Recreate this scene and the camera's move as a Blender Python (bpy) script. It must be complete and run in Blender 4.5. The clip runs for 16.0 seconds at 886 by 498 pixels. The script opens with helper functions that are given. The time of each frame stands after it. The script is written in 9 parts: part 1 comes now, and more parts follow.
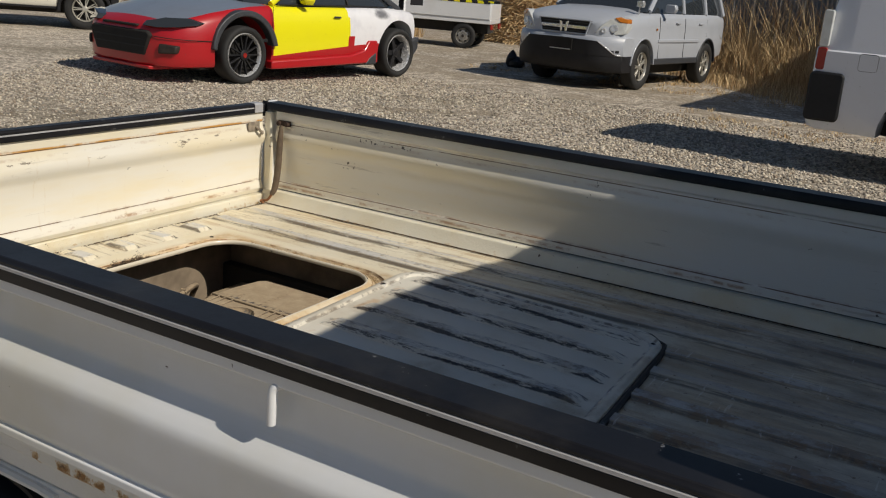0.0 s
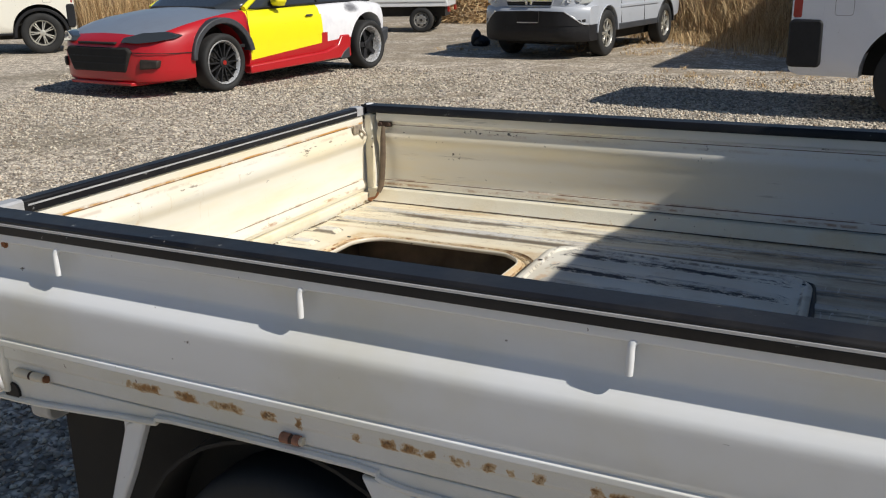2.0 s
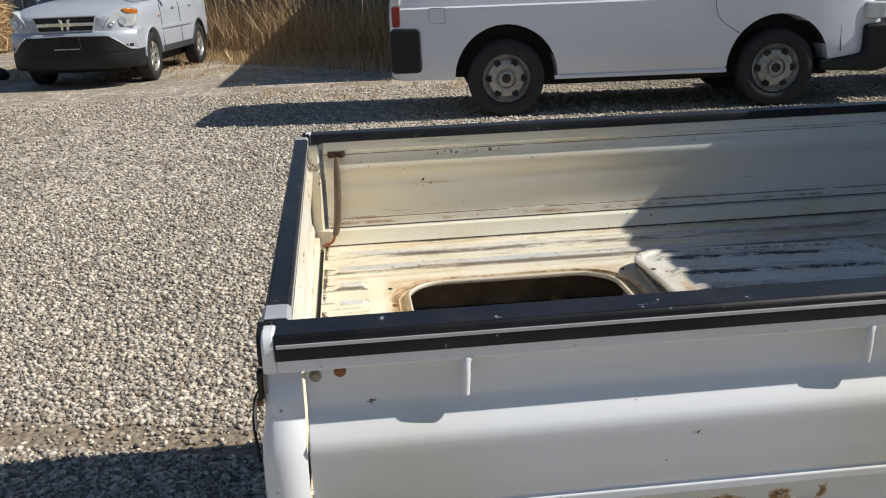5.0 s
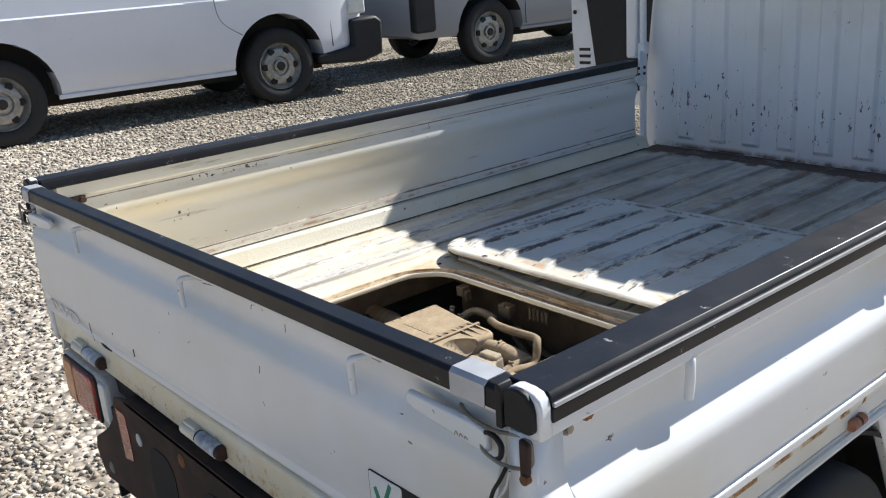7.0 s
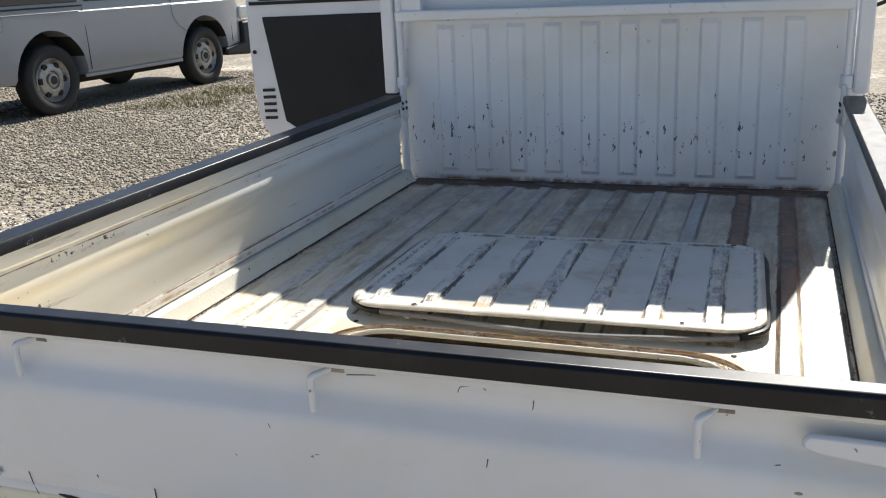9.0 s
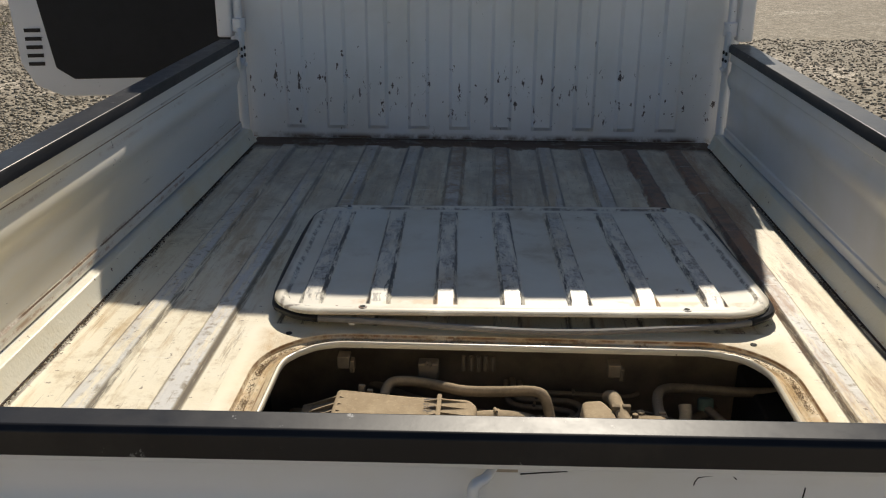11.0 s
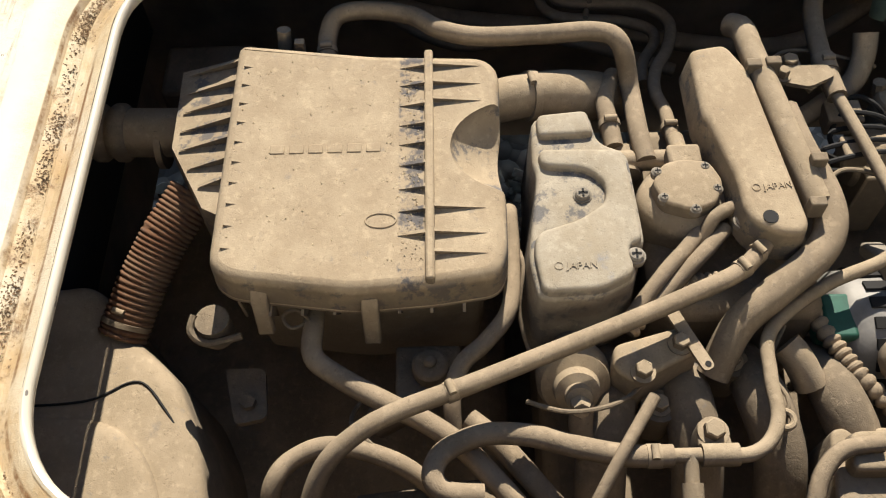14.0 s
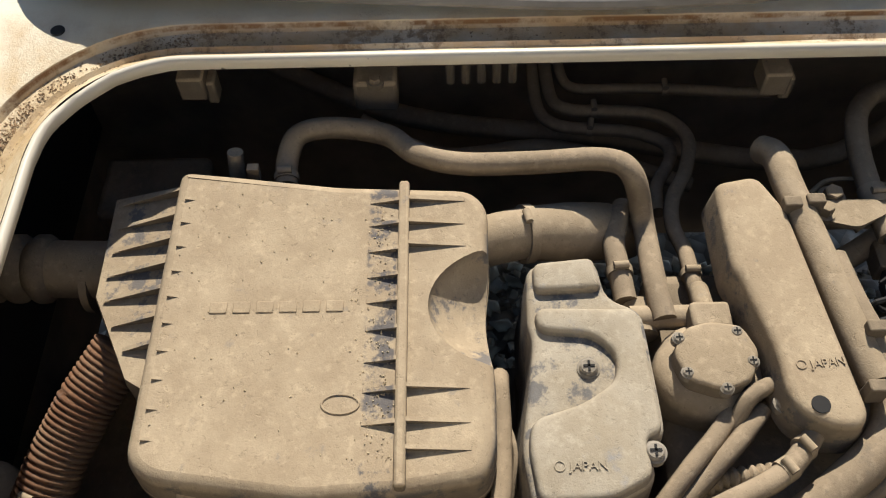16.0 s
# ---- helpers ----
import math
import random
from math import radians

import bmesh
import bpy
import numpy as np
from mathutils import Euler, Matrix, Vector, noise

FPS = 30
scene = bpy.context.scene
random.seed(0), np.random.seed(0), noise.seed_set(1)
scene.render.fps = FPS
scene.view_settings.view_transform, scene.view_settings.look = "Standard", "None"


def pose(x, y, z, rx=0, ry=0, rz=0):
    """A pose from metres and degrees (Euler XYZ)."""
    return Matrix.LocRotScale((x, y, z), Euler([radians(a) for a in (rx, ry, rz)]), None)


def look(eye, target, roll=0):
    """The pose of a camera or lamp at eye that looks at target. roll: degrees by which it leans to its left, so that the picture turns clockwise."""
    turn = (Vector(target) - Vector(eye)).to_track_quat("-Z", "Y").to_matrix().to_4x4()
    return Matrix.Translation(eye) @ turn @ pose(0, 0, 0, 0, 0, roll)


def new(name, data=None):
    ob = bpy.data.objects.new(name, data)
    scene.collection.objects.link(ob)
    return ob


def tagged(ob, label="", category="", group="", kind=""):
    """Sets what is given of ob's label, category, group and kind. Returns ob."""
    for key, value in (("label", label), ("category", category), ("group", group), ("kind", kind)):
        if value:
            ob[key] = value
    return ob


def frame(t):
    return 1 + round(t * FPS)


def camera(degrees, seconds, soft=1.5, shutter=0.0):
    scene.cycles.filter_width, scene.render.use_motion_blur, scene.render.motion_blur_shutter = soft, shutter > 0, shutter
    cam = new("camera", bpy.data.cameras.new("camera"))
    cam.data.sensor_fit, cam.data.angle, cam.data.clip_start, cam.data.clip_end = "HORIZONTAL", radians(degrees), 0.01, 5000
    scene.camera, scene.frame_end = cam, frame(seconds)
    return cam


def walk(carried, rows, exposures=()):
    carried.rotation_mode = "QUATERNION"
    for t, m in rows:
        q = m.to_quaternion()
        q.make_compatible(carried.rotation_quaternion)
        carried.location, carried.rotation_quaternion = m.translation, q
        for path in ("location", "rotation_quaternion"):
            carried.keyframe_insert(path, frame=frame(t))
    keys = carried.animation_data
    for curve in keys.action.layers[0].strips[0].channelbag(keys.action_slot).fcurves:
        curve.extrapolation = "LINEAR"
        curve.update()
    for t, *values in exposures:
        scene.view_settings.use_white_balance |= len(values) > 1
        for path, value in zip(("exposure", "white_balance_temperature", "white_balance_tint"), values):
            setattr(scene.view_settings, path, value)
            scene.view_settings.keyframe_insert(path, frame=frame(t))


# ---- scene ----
cam = camera(51.7, 16.0, soft=1.15)
PATH = [
    (0, (1.785, -1.408, 1.325), (0.858, 0.275, 0.771), 4.7),
    (0.5, (1.823, -1.482, 1.334), (0.944, 0.231, 0.795), 1.5),
    (1, (1.744, -1.67, 1.348), (0.96, 0.079, 0.775), -1.9),
    (1.5, (1.653, -1.751, 1.341), (0.853, -0.017, 0.747), -1.3),
    (2, (1.478, -1.756, 1.353), (0.626, -0.044, 0.767), -1.1),
    (2.5, (1.281, -1.733, 1.347), (0.563, 0.044, 0.775), -0.8),
    (3, (1.05, -1.845, 1.359), (0.547, 0.016, 0.823), -0.7),
    (3.2, (0.969, -1.865, 1.362), (0.528, 0.015, 0.841), -0.9),
    (5.3, (0.001, -1.619, 1.338), (0.306, 0.269, 0.757), -2.3),
    (5.5, (-0.064, -1.558, 1.353), (0.328, 0.316, 0.772), -2.3),
    (6, (-0.213, -1.47, 1.336), (0.493, 0.305, 0.746), -2.0),
    (6.5, (-0.407, -1.403, 1.364), (0.631, 0.194, 0.752), -3.2),
    (7, (-0.524, -1.242, 1.341), (0.688, 0.224, 0.723), -4.1),
    (7.5, (-0.626, -1.042, 1.341), (0.786, 0.226, 0.711), -3.8),
    (8, (-0.797, -0.899, 1.37), (0.802, 0.123, 0.739), -4.3),
    (8.5, (-0.858, -0.721, 1.342), (0.839, 0.148, 0.739), -3.8),
    (9, (-0.851, -0.491, 1.343), (0.942, 0.175, 0.76), -2.7),
    (9.2, (-0.871, -0.407, 1.34), (0.965, 0.145, 0.769), -2.4),
    (11.3, (-0.534, 0.036, 1.318), (1.314, 0.067, 0.553), 0.7),
    (11.5, (-0.503, 0.066, 1.323), (1.326, 0.06, 0.515), 0.9),
    (12, (-0.427, 0.075, 1.328), (1.336, 0.026, 0.384), 1.0),
    (12.5, (-0.288, 0.006, 1.296), (1.325, 0.044, 0.113), -0.6),
    (13, (-0.157, -0.036, 1.259), (1.278, 0.036, -0.133), -2.2),
    (13.5, (-0.028, 0.009, 1.222), (1.212, 0.047, -0.347), -2.6),
    (14, (0.085, 0.028, 1.169), (1.145, 0.052, -0.526), -2.5),
    (14.5, (0.133, 0.029, 1.125), (1.082, 0.068, -0.635), -3.0),
    (15, (0.16, 0.029, 1.117), (1.123, 0.066, -0.636), -3.1),
    (15.5, (0.215, 0.03, 1.119), (1.276, 0.074, -0.576), -3.1),
    (16, (0.227, 0.013, 1.114), (1.354, 0.033, -0.539), -1.9),
]
walk(cam, [(t, look(eye, target, roll)) for t, eye, target, roll in PATH],
     [(0, -0.35, 6700, 10), (1, -0.14, 6500, 10), (1.5, 0.0, 6400, 10), (3, 0.05, 6300, 10), (5.5, 0.29, 6200, 10), (7, 0.75, 6050, 10), (9, 0.93, 6300, 10), (11.5, 0.06, 6950, 10), (12, 0.06, 6800, 10), (12.5, 0.30, 6800, 10), (13, 0.2, 6700, 10), (13.5, 0.32, 6700, 10), (14, 0.75, 6500, 10), (14.5, 1.0, 6450, 10), (15, 1.1, 6350, 10), (15.5, 0.66, 6500, 10), (16, 0.55, 6400, 10)])

# ---- light ----
SUN_DIR = Vector((-1.15, 0.120, -1.0)).normalized()
world = bpy.data.worlds.new("sky")
scene.world = world
world.use_nodes = True
wn = world.node_tree
sky = wn.nodes.new("ShaderNodeTexSky")
sky.sky_type = "NISHITA"
sky.sun_disc = False
sky.ozone_density = 3.0
sky.dust_density = 0.6
sky.sun_elevation = math.asin(-SUN_DIR.z)
sky.sun_rotation = math.atan2(-SUN_DIR.x, -SUN_DIR.y)
wn.links.new(sky.outputs[0], wn.nodes["Background"].inputs[0])
wn.nodes["Background"].inputs[1].default_value = 0.060
sun = new("sun", bpy.data.lights.new("sun", "SUN"))
sun.data.energy, sun.data.angle, sun.data.color = 4.5, radians(0.53), (1.0, 0.94, 0.84)
sun.rotation_euler = SUN_DIR.to_track_quat("-Z", "Y").to_euler()
scene.view_settings.exposure = 0.0


# ---- mesh tools ----
def thing(name, label, category, group="", at=(0, 0, 0), kind=""):
    ob = new(name)
    ob.empty_display_size = 0.1
    ob.location = at
    return tagged(ob, label, category, group, kind)


class Geo:
    """Vertices and faces of one mesh."""

    def __init__(self):
        self.v, self.f = [], []

    def add(self, verts, faces):
        n = len(self.v)
        self.v += [tuple(p) for p in verts]
        self.f += [tuple(i + n for i in f) for f in faces]
        return self

    def box(self, x0, x1, y0, y1, z0, z1, m=None):
        c = [Vector((x, y, z)) for x in (x0, x1) for y in (y0, y1) for z in (z0, z1)]
        if m is not None:
            c = [m @ p for p in c]
        return self.add(c, [(0, 1, 3, 2), (4, 6, 7, 5), (0, 4, 5, 1), (2, 3, 7, 6), (0, 2, 6, 4), (1, 5, 7, 3)])

    def loft(self, loops, closed=True, caps=True):
        n, k = len(loops[0]), len(self.v)
        for lp in loops:
            self.v += [tuple(p) for p in lp]
        for i in range(len(loops) - 1):
            for j in range(n if closed else n - 1):
                a, b = k + i * n + j, k + i * n + (j + 1) % n
                self.f.append((a, b, b + n, a + n))
        if caps and closed:
            self.f.append(tuple(range(k + n - 1, k - 1, -1)))
            self.f.append(tuple(range(k + (len(loops) - 1) * n, k + len(loops) * n)))
        return self

    def prism(self, poly, axis, a, b, m=None):
        """A polygon in the two other axes (in the order x, y, z), drawn out along axis."""
        def at(p, s):
            q = list(p)
            q.insert("xyz".index(axis), s)
            q = Vector(q)
            return m @ q if m is not None else q
        return self.loft([[at(p, a) for p in poly], [at(p, b) for p in poly]])

    def tube(self, pts, r, seg=10, smooth=5, caps=True):
        pts = [Vector(p) for p in pts]
        rad = list(r) if isinstance(r, (list, tuple)) else [r] * len(pts)
        if smooth > 1 and len(pts) > 2:
            q, qr = [], []
            for i in range(len(pts) - 1):
                p0, p1, p2, p3 = pts[max(i - 1, 0)], pts[i], pts[i + 1], pts[min(i + 2, len(pts) - 1)]
                for s in range(smooth):
                    t = s / smooth
                    q.append(0.5 * (2 * p1 + (p2 - p0) * t + (2 * p0 - 5 * p1 + 4 * p2 - p3) * t * t + (3 * p1 - p0 - 3 * p2 + p3) * t ** 3))
                    qr.append(rad[i] + (rad[i + 1] - rad[i]) * t)
            q.append(pts[-1]), qr.append(rad[-1])
            pts, rad = q, qr
        d = (pts[1] - pts[0]).normalized()
        u = d.orthogonal().normalized()
        loops = []
        for i, p in enumerate(pts):
            e = (pts[min(i + 1, len(pts) - 1)] - pts[max(i - 1, 0)]).normalized()
            u = (u - e * u.dot(e)).normalized()
            w = e.cross(u)
            loops.append([p + (u * math.cos(2 * math.pi * k / seg) + w * math.sin(2 * math.pi * k / seg)) * rad[i] for k in range(seg)])
        return self.loft(loops, caps=caps)

    def cyl(self, a, b, r, r2=None, seg=16):
        return self.tube([a, b], [r, r if r2 is None else r2], seg, 1)

    def turn(self, prof, m, seg=24, caps=True):
        """Points (r, h) turned about the local z axis of m."""
        loops = [[m @ Vector((r * math.cos(2 * math.pi * k / seg), r * math.sin(2 * math.pi * k / seg), h)) for k in range(seg)] for r, h in prof]
        return self.loft(loops, caps=caps)

    def obj(self, name, mat, parent=None, label="", bevel=0.0, seg=2, sharp=38, m=None, local=False):
        me = bpy.data.meshes.new(name)
        me.from_pydata(self.v, [], self.f)
        me.validate()
        bm = bmesh.new()
        bm.from_mesh(me)
        bmesh.ops.recalc_face_normals(bm, faces=bm.faces)
        bm.to_mesh(me)
        bm.free()
        me.shade_smooth()
        me.set_sharp_from_angle(angle=radians(sharp))
        me.materials.append(mat)
        ob = new(name, me)
        if m is not None:
            ob.matrix_basis = m
        if parent is not None:
            ob.parent = parent
        if parent is not None and not local:
            up = Matrix.Identity(4)
            p = parent
            while p is not None:
                up = p.matrix_parent_inverse @ p.matrix_basis @ up if p.parent else p.matrix_basis @ up
                p = p.parent
            ob.matrix_parent_inverse = up.inverted()
        if label:
            ob["label"] = label
        if bevel:
            mod = ob.modifiers.new("bevel", "BEVEL")
            mod.width, mod.segments, mod.limit_method, mod.angle_limit = bevel, seg, "ANGLE", radians(35)
        return ob


def cut(ob, cutters, solver="EXACT"):
    """Takes the cutters' solids out of ob for good."""
    mods = []
    for c in cutters:
        mod = ob.modifiers.new("cut", "BOOLEAN")
        mod.object, mod.operation, mod.solver = c, "DIFFERENCE", solver
        mods.append(mod)
    bpy.context.view_layer.update()
    me = bpy.data.meshes.new_from_object(ob.evaluated_get(bpy.context.evaluated_depsgraph_get()))
    for mod in mods:
        ob.modifiers.remove(mod)
    ob.data = me
    me.set_sharp_from_angle(angle=radians(38))
    for c in cutters:
        bpy.data.objects.remove(c)


def round_rect(x0, x1, y0, y1, r, n=8):
    pts = []
    for cx, cy, a0 in ((x1 - r, y1 - r, 0), (x0 + r, y1 - r, 90), (x0 + r, y0 + r, 180), (x1 - r, y0 + r, 270)):
        for i in range(n + 1):
            a = radians(a0 + 90 * i / n)
            pts.append((cx + r * math.cos(a), cy + r * math.sin(a)))
    return pts


# ---- materials ----
class Nodes:
    def __init__(self, name, rough=0.5, metal=0.0, spec=0.5):
        self.mat = bpy.data.materials.new(name)
        self.mat.use_nodes = True
        self.t = self.mat.node_tree
        self.b = self.t.nodes["Principled BSDF"]
        self.b.inputs["Roughness"].default_value = rough
        self.b.inputs["Metallic"].default_value = metal
        self.b.inputs["Specular IOR Level"].default_value = spec
        self.co = self.t.nodes.new("ShaderNodeTexCoord").outputs["Object"]

    def n(self, kind, **inputs):
        node = self.t.nodes.new(kind)
        for k, val in inputs.items():
            self.put(node.inputs[k.replace("_", " ")], val)
        return node

    def put(self, socket, val):
        if isinstance(val, bpy.types.NodeSocket):
            self.t.links.new(val, socket)
        else:
            socket.default_value = (*val, 1.0) if isinstance(val, tuple) and len(val) == 3 and socket.type == "RGBA" else val

    def noise(self, scale, detail=4.0, rough=0.6, stretch=None, dist=0.0):
        co = self.co
        if stretch:
            mp = self.n("ShaderNodeMapping", Vector=co)
            mp.inputs["Scale"].default_value = stretch
            co = mp.outputs[0]
        return self.n("ShaderNodeTexNoise", Vector=co, Scale=scale, Detail=detail, Roughness=rough, Distortion=dist).outputs[0]

    def ramp(self, fac, lo, hi):
        r = self.n("ShaderNodeMapRange", Value=fac)
        r.interpolation_type = "SMOOTHSTEP"
        r.inputs["From Min"].default_value, r.inputs["From Max"].default_value = lo, hi
        return r.outputs[0]

    def math(self, op, a, b=0.0):
        m = self.n("ShaderNodeMath")
        m.operation = op
        self.put(m.inputs[0], a), self.put(m.inputs[1], b)
        return m.outputs[0]

    def mix(self, fac, a, b):
        m = self.n("ShaderNodeMix")
        m.data_type = "RGBA"
        self.put(m.inputs[0], fac), self.put(m.inputs[6], a), self.put(m.inputs[7], b)
        return m.outputs[2]

    def xyz(self):
        return self.n("ShaderNodeSeparateXYZ", Vector=self.co).outputs

    def bump(self, height, strength=0.3, dist=0.002):
        b = self.n("ShaderNodeBump", Height=height, Strength=strength, Distance=dist)
        self.put(self.b.inputs["Normal"], b.outputs[0])

    def color(self, c):
        self.put(self.b.inputs["Base Color"], c)
        return self

    def rough(self, r):
        self.put(self.b.inputs["Roughness"], r)
        return self


def plain(name, col, rough=0.5, metal=0.0, vary=0.25, scale=30.0, bump=0.0, spec=0.5):
    """A material with a little grain and slow variation."""
    k = Nodes(name, rough, metal, spec)
    a, b = k.noise(scale), k.noise(scale / 9, 3)
    f = k.math("MULTIPLY", k.math("ADD", a, b), 0.5)
    dark = tuple(c * (1 - vary) for c in col)
    light = tuple(min(c * (1 + vary * 0.6), 1) for c in col)
    k.color(k.mix(k.ramp(f, 0.3, 0.7), dark, light))
    k.rough(k.math("ADD", k.math("MULTIPLY", a, 0.25), rough - 0.12))
    if bump:
        k.bump(a, bump, 0.003)
    return k.mat


def body_paint(name, col, rust=0.0, dirt=0.25):
    k = Nodes(name, 0.32)
    k.b.inputs["Coat Weight"].default_value, k.b.inputs["Coat Roughness"].default_value = 0.35, 0.12
    slow, fine = k.noise(2.5, 5), k.noise(60, 3)
    c = k.mix(k.math("MULTIPLY", k.ramp(slow, 0.45, 0.75), dirt), col, tuple(x * y for x, y in zip(col, (0.72, 0.68, 0.6))))
    if rust:
        spots = k.ramp(k.noise(7, 6, 0.7), 0.74 - rust, 0.80 - rust * 0.9)
        c = k.mix(spots, c, (0.20, 0.085, 0.03))
    chips = k.ramp(k.noise(90, 2, 0.5), 0.735, 0.76)
    c = k.mix(k.math("MULTIPLY", chips, 0.8), c, (0.10, 0.08, 0.07))
    k.color(c)
    k.rough(k.math("ADD", k.math("MULTIPLY", slow, 0.25), 0.22))
    k.bump(fine, 0.03, 0.001)
    return k.mat


def rubber_mat():
    """Black rubber edging, rubbed grey and nicked along its top."""
    k = Nodes("black_rubber", 0.4, 0.0, 0.30)
    n = k.noise(24, 6, 0.7)
    c = k.mix(k.ramp(k.noise(3, 4), 0.35, 0.75), (0.007, 0.007, 0.009), (0.017, 0.017, 0.020))
    c = k.mix(k.math("MULTIPLY", k.ramp(k.noise(5, 6, 0.7), 0.48, 0.70), 0.5), c, (0.036, 0.033, 0.030))
    nick = k.math("MULTIPLY", k.ramp(k.noise(40, 5, 0.7), 0.64, 0.68), k.ramp(k.noise(4, 3), 0.45, 0.6))
    c = k.mix(k.math("MULTIPLY", nick, 0.8), c, (0.36, 0.36, 0.36))
    k.color(c)
    k.rough(k.math("ADD", k.math("MULTIPLY", n, 0.28), 0.25))
    k.bump(k.noise(120, 3), 0.08, 0.001)
    return k.mat


M = {}
M["white"] = body_paint("white_paint", (0.74, 0.75, 0.76))
M["rubber"] = rubber_mat()
M["tyre"] = plain("tyre_rubber", (0.018, 0.018, 0.018), 0.75, vary=0.5, scale=20, bump=0.3)
M["steel"] = plain("wheel_steel", (0.40, 0.385, 0.355), 0.36, 0.5, vary=0.4, scale=25)
M["black"] = plain("black_plastic", (0.013, 0.013, 0.015), 0.55, vary=0.4, spec=0.35)
M["under"] = plain("underbody_black", (0.018, 0.016, 0.014), 0.85, vary=0.5)
M["worn_hinge"] = plain("worn_hinge_paint", (0.50, 0.52, 0.55), 0.55, 0.1, vary=0.6, scale=90, bump=0.3)
M["lamp_case"] = plain("dirty_lamp_housing", (0.46, 0.45, 0.43), 0.5, vary=0.3, scale=30)
M["amber_lens"] = plain("faded_amber_lens", (0.38, 0.075, 0.035), 0.35, vary=0.25, scale=20)
M["dark_metal"] = plain("dark_bumper_metal", (0.035, 0.027, 0.022), 0.6, 0.2, vary=0.6, scale=14)
M["rust"] = plain("rust", (0.22, 0.09, 0.035), 0.85, vary=0.6, scale=60, bump=0.6)
M["rust_dark"] = plain("dark_rust", (0.06, 0.032, 0.02), 0.85, vary=0.7, scale=22, bump=0.5)
M["tape_silver"] = plain("silver_tape", (0.50, 0.50, 0.51), 0.4, 0.2, vary=0.15)
M["suv_silver"] = body_paint("suv_silver_paint", (0.42, 0.445, 0.49), dirt=0.15)
M["silver"] = body_paint("silver_paint", (0.26, 0.275, 0.30), dirt=0.1)
M["van_white"] = body_paint("van_white_paint", (0.69, 0.705, 0.76), dirt=0.1)
M["red"] = body_paint("red_paint", (0.42, 0.009, 0.014), dirt=0.1)
M["yellow"] = body_paint("yellow_paint", (0.80, 0.74, 0.01), dirt=0.05)
M["grey_hood"] = body_paint("grey_blue_primer", (0.20, 0.23, 0.28), dirt=0.2)
M["red_lens"] = plain("red_lens", (0.30, 0.02, 0.015), 0.2, vary=0.2)
M["amber_lens"] = plain("amber_lens", (0.5, 0.16, 0.02), 0.2, vary=0.2)
M["lamp_clear"] = plain("headlamp_clear", (0.62, 0.64, 0.63), 0.12, 0.05, vary=0.2, scale=12)
M["chrome"] = plain("chrome", (0.66, 0.66, 0.66), 0.25, 0.5, vary=0.1)
M["alloy"] = plain("pale_alloy", (0.55, 0.53, 0.47), 0.35, 0.6, vary=0.2)


def glass_mat():
    k = Nodes("tinted_glass", 0.03)
    k.color((0.03, 0.035, 0.04))
    k.b.inputs["Specular IOR Level"].default_value = 0.6
    return k.mat


M["glass"] = glass_mat()


